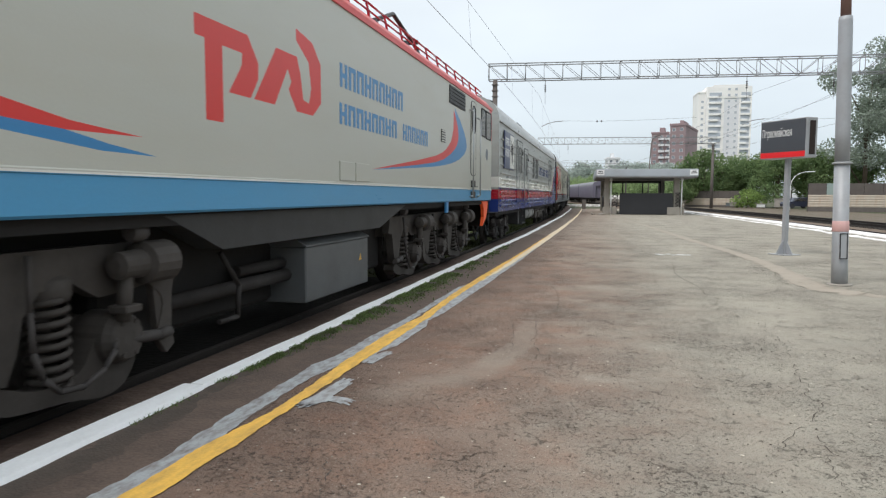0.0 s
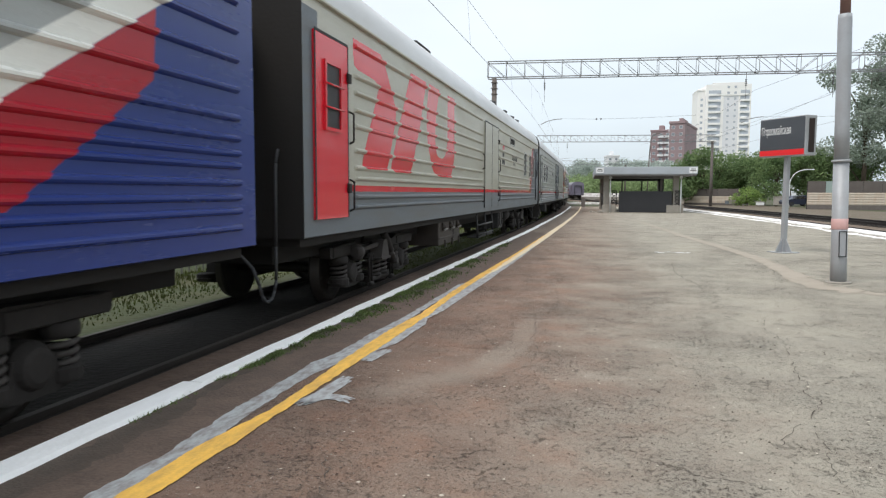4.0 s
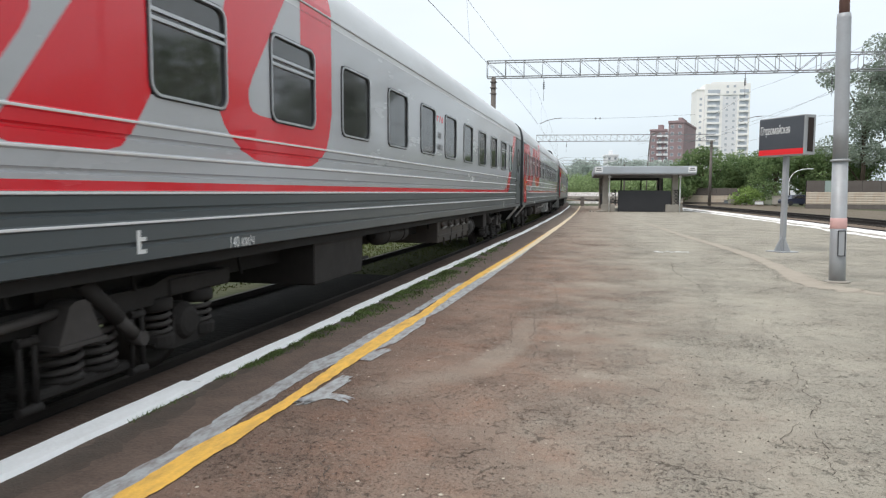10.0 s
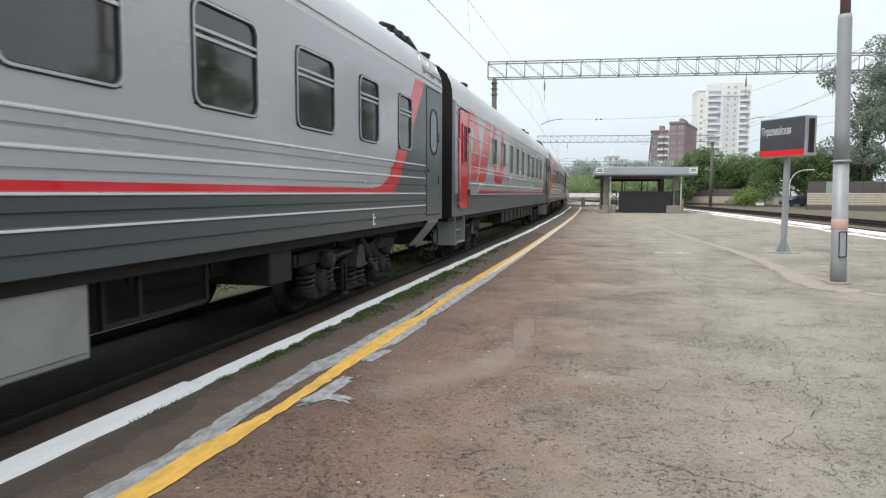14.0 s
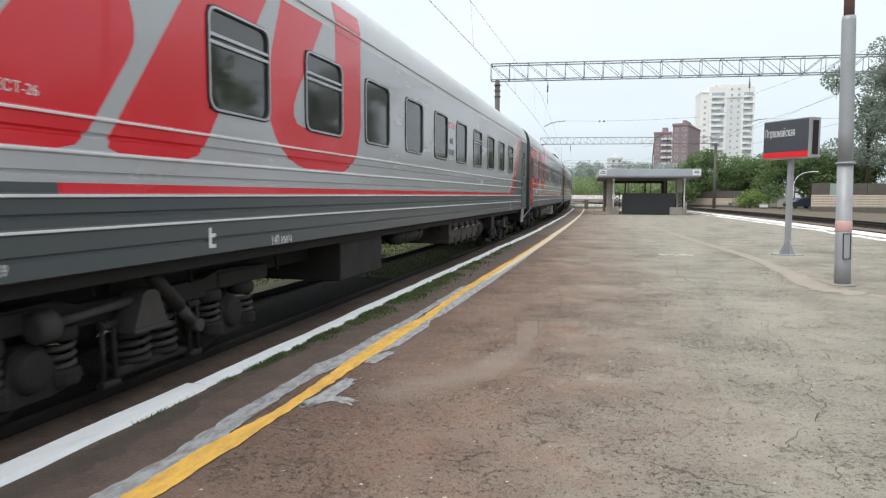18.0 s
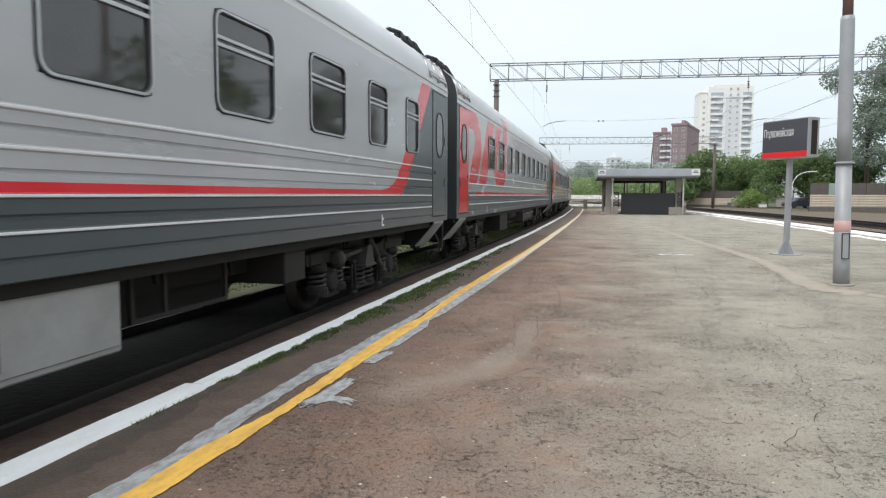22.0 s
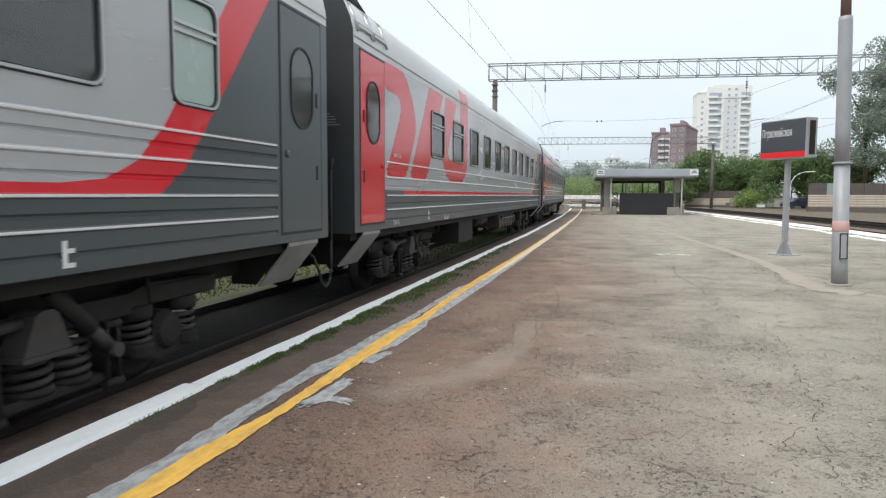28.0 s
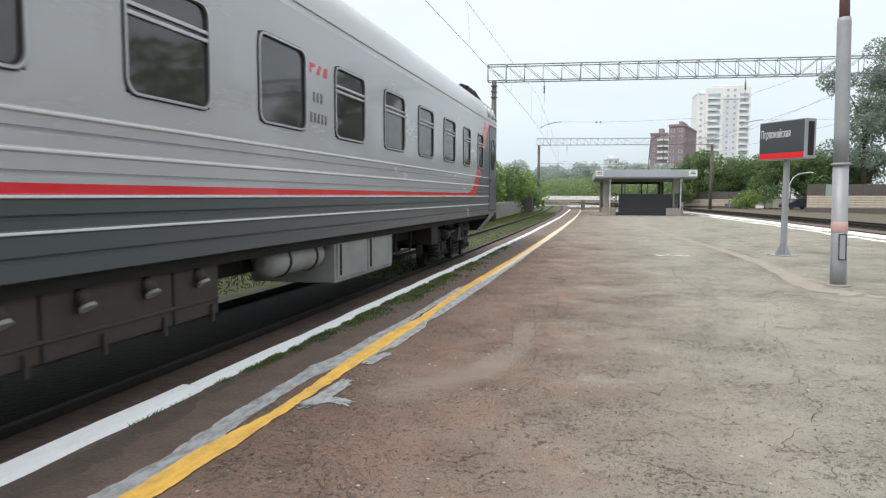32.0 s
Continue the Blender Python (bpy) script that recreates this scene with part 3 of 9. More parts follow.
RAIL_MATS = [1 if 6 <= i <= 8 else 0 for i in range(len(RAIL_PROF))]


def build_ballast_field():
    """The broad dusty bed under the tracks beyond the platform."""
    bm = bmesh.new()
    sweep(bm, lambda y: right_line(y), steps(-20, 340, 4), [(-1.7, -0.30), (4, -0.31), (8.5, -0.31), (12, -0.35), (24, -0.39)], RAIL_Z, closed=False)
    tagged(part("ballast_field", bm, M_BALLAST2), "dusty pale brown ballast beyond the platform", "ballast", kind="structure")


def build_track(name, line, a, b, label, sleepers):
    bm = bmesh.new()
    prof = [(-2.6, -0.36), (-1.7, -0.235), (-0.9, -0.22), (0, -0.24), (0.9, -0.22), (1.7, -0.235), (2.6, -0.36)]
    mats = None
    if name == "near_track":
        prof = [(-3.6, -0.30), (-1.5, -0.12), (-1.0, -0.10), (-0.86, -0.09), (-0.66, -0.10), (0, -0.09), (0.60, -0.10), (0.86, -0.06), (1.3, -0.05), (1.75, -0.09)]
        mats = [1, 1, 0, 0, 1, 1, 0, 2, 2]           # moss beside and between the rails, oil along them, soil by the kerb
    if mats:                                         # near stretch darkened for the shade under the train, mossy further on
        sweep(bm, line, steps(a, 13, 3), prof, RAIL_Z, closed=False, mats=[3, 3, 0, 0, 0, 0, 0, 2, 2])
        a = 13
    sweep(bm, line, steps(a, b, 3), prof, RAIL_Z, closed=False, mats=mats)
    a = -40 if mats else a
    bed = tagged(part(name, bm, (M_OILSHADEBED, M_MOSS, M_SIDEBED, M_EARTH) if name == "near_track" else M_BALLAST), label, "railway track", kind="structure")
    for side in (-0.798, 0.798):
        bm = bmesh.new()
        sweep(bm, lambda s: line(s), steps(a, b, 4), [(side + d, h - 0.18) for d, h in RAIL_PROF], RAIL_Z, mats=RAIL_MATS)
        part("rail", bm, (M_RAIL, M_RAILTOP), bed, "rusty steel rail with a polished head")
    bm = bmesh.new()
    cbox(bm, -1.3, 1.3, -0.12, 0.12, -0.3, -0.182, 0.015)
    for sx in (-0.798, 0.798):
        for dx in (-0.11, 0.11):
            rod(bm, (sx + dx, 0, -0.19), (sx + dx, 0, -0.12), 0.018, 6)
            box(bm, sx + dx - 0.03, sx + dx + 0.03, -0.06, 0.06, -0.182, -0.158)
    me = mesh_of("sleeper", bm, M_SLEEPER)
    s = sleepers[0]
    while s < sleepers[1]:
        x, y, p = line(s)
        share("sleeper", me, bed, pose(x, y, RAIL_Z, 0, 0, math.degrees(p) + random.uniform(-0.6, 0.6)))
        s += 0.6
    return bed


def left_edge(y):
    e = max(y - BEND_FROM, 0)
    return AXIS_X + 1.86 - e * e * BEND / 2


def right_edge(y):
    return right_line(y, -1.86)[0]


PLAT_END = 72.0


def build_platform():
    bm = bmesh.new()
    ys = steps(-14, PLAT_END, 2)
    rows = []
    for y in ys:
        a, b = left_edge(y) + 0.13, right_edge(y) - 0.2
        rows.append([bm.verts.new((a + (b - a) * i / 8, y, PLAT_Z + 0.003 * noise.noise((i * 0.7, y * 0.21, 3)))) for i in range(9)])
    for r, q in zip(rows, rows[1:]):
        for i in range(8):
            bm.faces.new((r[i], r[i + 1], q[i + 1], q[i]))
    top = [r for r in rows]
    for i, sgn in ((0, 1), (8, -1)):
        low = [bm.verts.new(Vector(r[i].co) - Vector((0, 0, 0.62))) for r in top]
        for k in range(len(top) - 1):
            bm.faces.new((top[k][i], top[k + 1][i], low[k + 1], low[k]))
    for r in (rows[0], rows[-1]):
        low = [bm.verts.new(Vector(v.co) - Vector((0, 0, 0.62))) for v in r]
        for k in range(8):
            bm.faces.new((r[k], r[k + 1], low[k + 1], low[k]))
    plat = tagged(part("platform", bm, M_ASPHALT), "low platform of cracked grey and brown asphalt", "platform", kind="structure")
    # whitewashed kerb slabs along the near edge, one of them shifted outwards
    y = -13.5
    k = 0
    while y < PLAT_END:
        ln = 2.95 if y < 40 else 5.9
        y1 = min(y + ln, PLAT_END)
        out = 0.03 if y1 <= 4.58 and y1 > 1.0 else random.uniform(-0.02, 0.02)
        wide = 0.195 if y1 <= 4.58 else 0.135
        bm = bmesh.new()
        n = 8
        for i in range(n):
            ya, yb = y + (y1 - y - 0.015) * i / n, y + (y1 - y - 0.015) * (i + 1) / n
            q = []
            for yy in (ya, yb):
                e = left_edge(yy) - out
                wob = 0.018 * noise.noise((yy * 1.7, 0.3, k))
                wob2 = 0.03 * noise.noise((yy * 3.1, 4.3, k))
                hz = 0.035 + 0.01 * noise.noise((yy * 1.1, 8, k))
                q.append([(e + wob, yy, -0.3), (e + wob, yy, hz - 0.015), (e + wob + 0.015, yy, hz), (e + wide - 0.012 + wob2, yy, hz), (e + wide + wob2, yy, -0.004), (e + wide + wob2, yy, -0.3)])
            for j in range(5):
                face(bm, [q[0][j], q[0][j + 1], q[1][j + 1], q[1][j]])
            for j, qq in ((0, q[0]), (n - 1, q[1])):
                if i == j:
                    face(bm, qq)
        bmesh.ops.remove_doubles(bm, verts=bm.verts[:], dist=0.0005)
        part("kerb_slab", bm, M_WHITEKERB, plat, "chipped whitewashed kerb slab")
        y, k = y1, k + 1
    # the right-hand kerb, painted white, in long slabs
    y = -12.0
    while y < PLAT_END - 2:
        y1 = y + 5.95
        bm = bmesh.new()
        sweep(bm, lambda s: right_line(s, -1.86), steps(y, y1 - 0.03, 1.5), [(-0.62, -0.3), (-0.62, 0.03), (-0.59, 0.05), (0.08, 0.06), (0.1, 0.04), (0.1, -0.3)], 0.0)
        part("kerb_slab", bm, M_WORNKERB, plat, "whitewashed kerb slab with worn paint")
        y += 6.0
    # yellow line with pale grey bands at its sides, all hand-painted
    def ribbon(name, a, b, lo, hi, mat, z, rag, label, step=0.03):
        bm = bmesh.new()
        prev = None
        for yy in steps(a, b, step):
            x0 = lo(yy) + rag * 0.6 * noise.noise((yy * 2.3, 1.7, z * 2900)) + rag * 0.55 * noise.noise((yy * 9.0, 5, z * 700)) + rag * 0.35 * noise.noise((yy * 23.0, 3, z * 700))
            x1 = hi(yy) + rag * 0.6 * noise.noise((yy * 2.1, 7.7, z * 800)) + rag * 0.55 * noise.noise((yy * 8.0, 9, z * 600)) + rag * 0.35 * noise.noise((yy * 21.0, 6, z * 600))
            if x1 - x0 < 0.004:
                prev = None
                continue
            cur = (bm.verts.new((x0, yy, z)), bm.verts.new((x1, yy, z)))
            if prev:
                bm.faces.new((prev[0], prev[1], cur[1], cur[0]))
            prev = cur
        part(name, bm, mat, plat, label)

    def offset(*pairs):
        """How far a painted edge lies from the kerb's face, between a few stations."""
        ys_, ds = [p[0] for p in pairs], [p[1] for p in pairs]
        return lambda q: left_edge(q) + float(np.interp(q, ys_, ds))
    yellow_l = offset((2.5, 0.775), (3.2, 0.785), (3.8, 0.85), (4.4, 0.85), (5.1, 0.81), (6.4, 0.79), (7.4, 0.85), (9.0, 0.80), (11.5, 0.79), (15, 0.83), (21, 0.84), (26, 0.92))
    yellow_r = offset((2.5, 0.925), (3.1, 0.945), (4.6, 0.955), (7.2, 0.96), (8.7, 0.915), (14, 0.905), (21, 0.88), (26, 0.92))
    grey_l = offset((2.5, 0.65), (3.1, 0.67), (3.7, 0.625), (5.0, 0.61), (5.4, 0.67), (6.4, 0.685), (7.0, 0.715), (9.9, 0.72), (10.3, 0.80))
    grey_r = offset((2.5, 0.83), (3.4, 0.80), (3.7, 0.775), (4.2, 0.75), (4.7, 0.765), (5.1, 0.83), (10.3, 0.80))
    right_r = offset((5.1, 0.90), (5.35, 1.02), (5.55, 0.96), (5.9, 1.05), (6.9, 1.06), (7.15, 1.0), (7.6, 1.05), (10, 1.07), (14, 1.08), (18, 1.05), (31, 1.05), (40, 1.0))
    cream_r = offset((10.5, 0.93), (13, 1.0), (18, 1.04), (31, 1.07), (50, 1.12), (72, 1.2))
    cream_l = offset((10.5, 0.93), (13, 0.90), (18, 0.86), (24, 0.84), (33, 0.9), (50, 1.0), (72, 1.1))
    ribbon("grey_paint_band", -12, 10.2, grey_l, grey_r, M_GREYLINE, 0.0049, 0.03, "pale grey hand-painted band")
    ribbon("grey_paint_band", 5.15, 40, lambda q: yellow_r(q) - 0.02, right_r, M_GREYLINE, 0.0050, 0.03, "pale grey hand-painted band")
    ribbon("cream_line", 10.5, 71, cream_l, cream_r, M_CREAMLINE, 0.0058, 0.03, "faded cream paint along the safety line")
    ribbon("yellow_line", -12, 24, yellow_l, yellow_r, M_YELLOW, 0.0075, 0.02, "yellow safety line, worn and uneven")

    def mid(yy):
        return left_edge(yy) + 0.86
    bm = bmesh.new()
    rnd = random.Random(9)
    for line, wide in ((((-1.97, 3.97), (-1.90, 4.14), (-1.84, 4.20), (-1.75, 4.19), (-1.60, 4.11)), 0.055), (((-1.96, 3.99), (-1.90, 4.23), (-1.89, 4.52), (-1.87, 4.74)), 0.06), (((-1.93, 5.18), (-1.91, 5.46), (-1.86, 5.66)), 0.05)):
        for k in range(7):                            # separate hairs of the brush, so that the ends fray
            off, a, b = (k - 3) / 3.5 * wide, rnd.uniform(0, 0.16), rnd.uniform(0.84, 1.0)
            pts = [Vector(line[0]).lerp(Vector(line[1]), 0)] + [Vector(p) for p in line[1:]]
            fine = [pts[i].lerp(pts[i + 1], j / 5) for i in range(len(pts) - 1) for j in range(5)] + [pts[-1]]
            fine = fine[int(a * len(fine)):max(3, int(b * len(fine)))]
            prev = None
            for i, p in enumerate(fine):
                d = (fine[min(i + 1, len(fine) - 1)] - fine[max(i - 1, 0)]).normalized()
                sd = Vector((-d.y, d.x))
                c = p + sd * (off + 0.006 * noise.noise((p.x * 30, p.y * 30, k)))
                w = wide / 7 * (1.15 + 0.7 * noise.noise((p.x * 22, p.y * 22, k + 5)))
                cur = (bm.verts.new((*(c - sd * w), 0.0056 + 0.0002 * k)), bm.verts.new((*(c + sd * w), 0.0056 + 0.0002 * k)))
                if prev:
                    bm.faces.new((prev[0], prev[1], cur[1], cur[0]))
                prev = cur
    part("grey_paint_mark", bm, M_GREYLINE, plat, "pale grey arrow-like brush mark")
    ribbon("white_paint_band", 12, 66, lambda q: right_edge(q) - 1.25 + 0.3 * noise.noise((q * 0.35, 1, 1)), lambda q: right_edge(q) - 0.85 + 0.45 * noise.noise((q * 0.5, 5, 1)), M_WORNKERB, 0.0052, 0.25, "ragged worn white paint inside the kerb", 0.12)
    bm = bmesh.new()
    for i in range(9):
        x, y = 1.05 + 0.09 * i + random.uniform(-0.03, 0.03), 16.7 + 0.03 * i + random.uniform(-0.2, 0.2)
        r = random.uniform(0.02, 0.06)
        face(bm, [(x + r * 1.6 * math.cos(a), y + r * 2.5 * math.sin(a), 0.0045) for a in (0, 1, 2.2, 3.3, 4.4, 5.4)])
    part("white_paint_mark", bm, M_LETTER, plat, "small white paint splashes")
    # dust, sand and cracks on the asphalt
    def smear(name, pts, mat, label, z, rag=0.03):
        """A ragged ribbon along points of (x, y, width)."""
        bm = bmesh.new()
        line = []
        for a, b in zip(pts, pts[1:]):
            n = max(2, int((Vector(b[:2]) - Vector(a[:2])).length / 0.05))
            line += [Vector(a).lerp(Vector(b), i / n) for i in range(n)]
        line.append(Vector(pts[-1]))
        prev = None
        for i, p in enumerate(line):
            q, r = line[max(0, i - 1)], line[min(len(line) - 1, i + 1)]
            d = Vector((r.x - q.x, r.y - q.y)).normalized()
            s = Vector((-d.y, d.x))
            off = rag * (noise.noise((p.x * 5, p.y * 5, z * 900)) + 0.6 * noise.noise((p.x * 17, p.y * 17, z * 500)))
            w = p.z / 2
            wl = max(0.001, w * (1 + 0.7 * noise.noise((p.x * 9, p.y * 9, 3 + z * 300))))
            wr = max(0.001, w * (1 + 0.7 * noise.noise((p.x * 9, p.y * 9, 7 + z * 300))))
            c = Vector((p.x, p.y)) + s * off
            cur = (bm.verts.new((*(c - s * wl), z)), bm.verts.new((*(c + s * wr), z)))
            if prev:
                bm.faces.new((prev[0], prev[1], cur[1], cur[0]))
            prev = cur
        part(name, bm, mat, plat, label)
    smear("sand_strip", [(0.13, 45.5, 0.1), (1.68, 31.3, 0.2), (2.4, 22.5, 0.25), (2.92, 17.8, 0.3), (3.1, 15.5, 0.3), (3.05, 12.8, 0.4), (3.05, 11.3, 0.5), (3.4, 10.65, 0.4), (3.85, 10.45, 0.12)], M_SAND, "pale sandy strip in the asphalt", 0.0042, 0.1)
    ribbon("asphalt_strip", -12, 24, lambda q: left_edge(q) + 0.05, lambda q: mid(q) - 0.1 + 0.03 * math.sin(q * 2.3), M_SHADEBROWN, 0.0033, 0.04, "brown asphalt between kerb and paint, darkened for shade")
    # soil ridge by the kerb; its dark colour also holds the kerb's shade
    smear("soil_strip", [(left_edge(q) + 0.15 + w / 3, q, w) for q, w in ((-8, 0.25), (-1, 0.25), (2, 0.26), (3.0, 0.24), (3.6, 0.26), (4.1, 0.15), (5, 0.12), (6, 0.15), (8, 0.18), (11, 0.2), (14, 0.14), (20, 0.1))], M_SOIL, "soil along the kerb, darkened for the kerb's shade", 0.0041, 0.06)
    # jagged cracks, open here and closed there, with short side branches
    def crack(pts, wide, seed):
        rnd = random.Random(seed)
        bm = bmesh.new()

        def strip(line, w):
            path = []
            for p, q in zip(line, line[1:]):
                p, q = Vector(p), Vector(q)
                n = max(2, int((q - p).length / 0.035))
                path += [p.lerp(q, i / n) + Vector((rnd.gauss(0, 0.011), rnd.gauss(0, 0.011))) for i in range(n)]
            path.append(Vector(line[-1]))
            prev = None
            for i, p in enumerate(path):
                d = (path[min(i + 1, len(path) - 1)] - path[max(i - 1, 0)]).normalized()
                sd = Vector((-d.y, d.x))
                ww = w * (0.9 + 1.5 * noise.noise((p.x * 7, p.y * 7, seed)) + 0.8 * noise.noise((p.x * 31, p.y * 31, seed)))
                if ww < w * 0.18 or i in (0, len(path) - 1):
                    ww = 0.0004
                cur = (bm.verts.new((*(p - sd * ww), 0.0046)), bm.verts.new((*(p + sd * ww), 0.0046)))
                if prev:
                    bm.faces.new((prev[0], prev[1], cur[1], cur[0]))
                prev = cur
                if w > 0.003 and rnd.random() < 0.07:
                    turn = d * rnd.uniform(-0.3, 0.6) + sd * rnd.choice((-1, 1))
                    strip([p, p + turn.normalized() * rnd.uniform(0.05, 0.16)], w * 0.55)
        strip(pts, wide)
        part("crack", bm, M_CRACK, plat)
    for i, (w, pts) in enumerate((
            (7, ((1.66, 8.03), (1.55, 7.43), (1.61, 7.16), (1.59, 6.77), (1.50, 6.19), (1.41, 5.59), (1.43, 5.38), (1.35, 5.18), (1.35, 5.03), (1.41, 4.96), (1.30, 4.69), (1.23, 4.50))),
            (6, ((1.15, 4.41), (1.09, 4.31), (1.03, 4.20), (0.97, 4.09), (0.93, 3.97))), (5, ((1.41, 4.96), (1.53, 4.95), (1.62, 4.91))),
            (6, ((1.17, 4.26), (1.19, 4.15), (1.20, 4.04), (1.11, 3.76), (1.12, 3.4))), (5, ((1.59, 6.77), (1.66, 6.66), (1.78, 6.6))),
            (5, ((0.92, 7.26), (0.90, 6.71), (0.86, 6.13))), (14, ((1.23, 14.36), (1.12, 12.78), (1.14, 12.17), (1.22, 11.56), (1.31, 10.89), (1.30, 9.99))),
            (10, ((0.25, 10.93), (0.33, 10.55), (0.39, 10.26))), (9, ((-0.89, 10.62), (-0.73, 9.71), (-0.63, 8.70), (-0.64, 8.13), (-0.73, 7.64))),
            (8, ((-1.09, 7.73), (-0.96, 6.91), (-0.91, 6.49), (-0.87, 6.12))), (9, ((-0.84, 7.80), (-0.71, 6.83), (-0.71, 6.41), (-0.60, 5.96), (-0.60, 5.64))),
            (5, ((-0.60, 5.64), (-0.67, 5.28), (-0.80, 4.96), (-0.90, 4.78), (-0.97, 4.61), (-1.03, 4.45), (-1.08, 4.31))),
            (5, ((-1.19, 4.37), (-1.07, 4.19), (-0.97, 3.99), (-0.94, 3.89))), (6, ((-1.44, 3.26), (-1.41, 3.14), (-1.36, 3.05), (-1.30, 2.93), (-1.26, 2.70))),
            (6, ((-1.00, 3.67), (-0.91, 3.58), (-0.85, 3.49), (-0.84, 3.39), (-0.88, 3.34))), (9, ((-1.41, 12.54), (-1.27, 10.87), (-1.16, 9.59))),
            (4, ((-1.80, 5.13), (-1.67, 4.89), (-1.56, 4.53))), (4, ((0.76, 3.54), (0.83, 3.65), (0.88, 3.68))), (5, ((-1.79, 6.69), (-1.66, 6.88), (-1.47, 6.34))),
            (12, ((2.9, 13.4), (2.75, 12.6), (2.95, 11.9), (3.3, 11.55))), (10, ((3.0, 10.9), (3.35, 10.6), (3.62, 10.25), (3.9, 10.2))))):
        crack(pts, w / 3000, 40 + i)
    bm = bmesh.new()                                  # crumbs of asphalt lying about
    rnd = random.Random(31)
    for _ in range(900):
        x, y = rnd.uniform(-2.0, 2.6), 2.2 + 7 * rnd.random() ** 1.3
        if noise.noise((x * 0.9, y * 0.9, 4)) < -0.05:
            continue
        r, a0 = rnd.uniform(0.0025, 0.006) * (0.8 + y / 8), rnd.uniform(0, 6.3)
        ring = [bm.verts.new((x + r * math.cos(a0 + k * 1.571) * rnd.uniform(0.7, 1.3), y + r * math.sin(a0 + k * 1.571) * rnd.uniform(0.7, 1.3), 0.002)) for k in range(4)]
        top = bm.verts.new((x, y, 0.003 + r * 0.8))
        mi = 0 if rnd.random() < 0.6 else 1
        for k in range(4):
            bm.faces.new((ring[k], ring[(k + 1) % 4], top)).material_index = mi
    tagged(part("grit", bm, (M_CRACK, M_SAND)), "loose dark and pale grit on the asphalt", "grit", kind="stuff")
    return plat


def blade(bm, x, y, z, h, lean, turn, wide, mi=0):
    c, s = math.cos(turn), math.sin(turn)
    face(bm, [(x - c * wide, y - s * wide, z), (x + c * wide, y + s * wide, z), (x + lean * s, y + lean * c, z + h)], mi)


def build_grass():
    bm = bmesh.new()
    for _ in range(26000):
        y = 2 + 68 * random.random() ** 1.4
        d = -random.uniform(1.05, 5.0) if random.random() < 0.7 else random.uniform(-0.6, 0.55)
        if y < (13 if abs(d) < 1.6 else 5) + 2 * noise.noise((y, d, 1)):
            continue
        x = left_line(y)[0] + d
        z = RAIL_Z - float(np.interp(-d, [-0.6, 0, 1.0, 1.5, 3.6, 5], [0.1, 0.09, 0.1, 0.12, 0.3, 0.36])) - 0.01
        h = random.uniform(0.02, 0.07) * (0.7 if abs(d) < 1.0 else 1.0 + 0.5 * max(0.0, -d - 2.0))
        # blades nearer than about 14 m take the shade-darkened green
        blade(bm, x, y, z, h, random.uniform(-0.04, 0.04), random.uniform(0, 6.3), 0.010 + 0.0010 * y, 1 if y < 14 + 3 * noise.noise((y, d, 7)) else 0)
    tagged(part("grass", bm, (M_GRASS, M_SHADEGRASS)), "patchy green grass between and beside the rails", "grass", kind="stuff")
    bm = bmesh.new()
    for _ in range(26000):
        y = random.choice((random.uniform(3.4, 6), random.uniform(4.5, 9), random.uniform(6, 13), random.uniform(8, 19)))
        spread = float(np.interp(y, [3.5, 5.5, 8, 12, 19], [0.03, 0.06, 0.15, 0.16, 0.08]))
        x = left_edge(y) + 0.125 + abs(random.gauss(0, spread))
        keep = float(np.interp(y, [3.4, 4.5, 6, 10, 14, 19], [0.05, 0.45, 0.7, 0.75, 0.4, 0.1]))
        if random.random() > 0.75 * keep - 0.08 + 1.1 * noise.noise((y * 1.3, 2, 2)) + 0.9 * noise.noise((y * 5.1, x * 5, 6)):
            continue
        blade(bm, x, y, 0.002, random.uniform(0.006, 0.022) * (1 + y / 14), random.uniform(-0.03, 0.03), random.uniform(0, 6.3), random.uniform(0.003, 0.007) * (0.6 + y / 7))
    tagged(part("weeds", bm, M_WEED), "low green weeds behind the whitewashed kerb", "weeds", kind="stuff")


# ---- trees ----
def leaf_cloud(bm, centre, radii, n, size, seed=0):
    rnd = random.Random(seed)
    for _ in range(n):
        while True:
            p = Vector((rnd.uniform(-1, 1), rnd.uniform(-1, 1), rnd.uniform(-1, 1)))
            r = p.length
            if 0.25 < r < 1 and rnd.random() < r:
                break
        q = Vector((centre[0] + p.x * radii[0], centre[1] + p.y * radii[1], centre[2] + p.z * radii[2]))
        g = noise.noise(q * (1.3 / max(radii))) + 0.6 * noise.noise(q * (3.1 / max(radii)))
        if g < -0.28:
            continue
        a, b = Vector((rnd.gauss(0, 1), rnd.gauss(0, 1), rnd.gauss(0, 0.7))).normalized(), Vector((rnd.gauss(0, 1), rnd.gauss(0, 1), rnd.gauss(0, 1))).normalized()
        c = a.cross(b)
        if c.length < 0.1:
            continue
        c = c.normalized()
        s = size * rnd.uniform(0.6, 1.4)
        face(bm, [q - a * s, q - c * s * 0.55, q + a * s, q + c * s * 0.55])


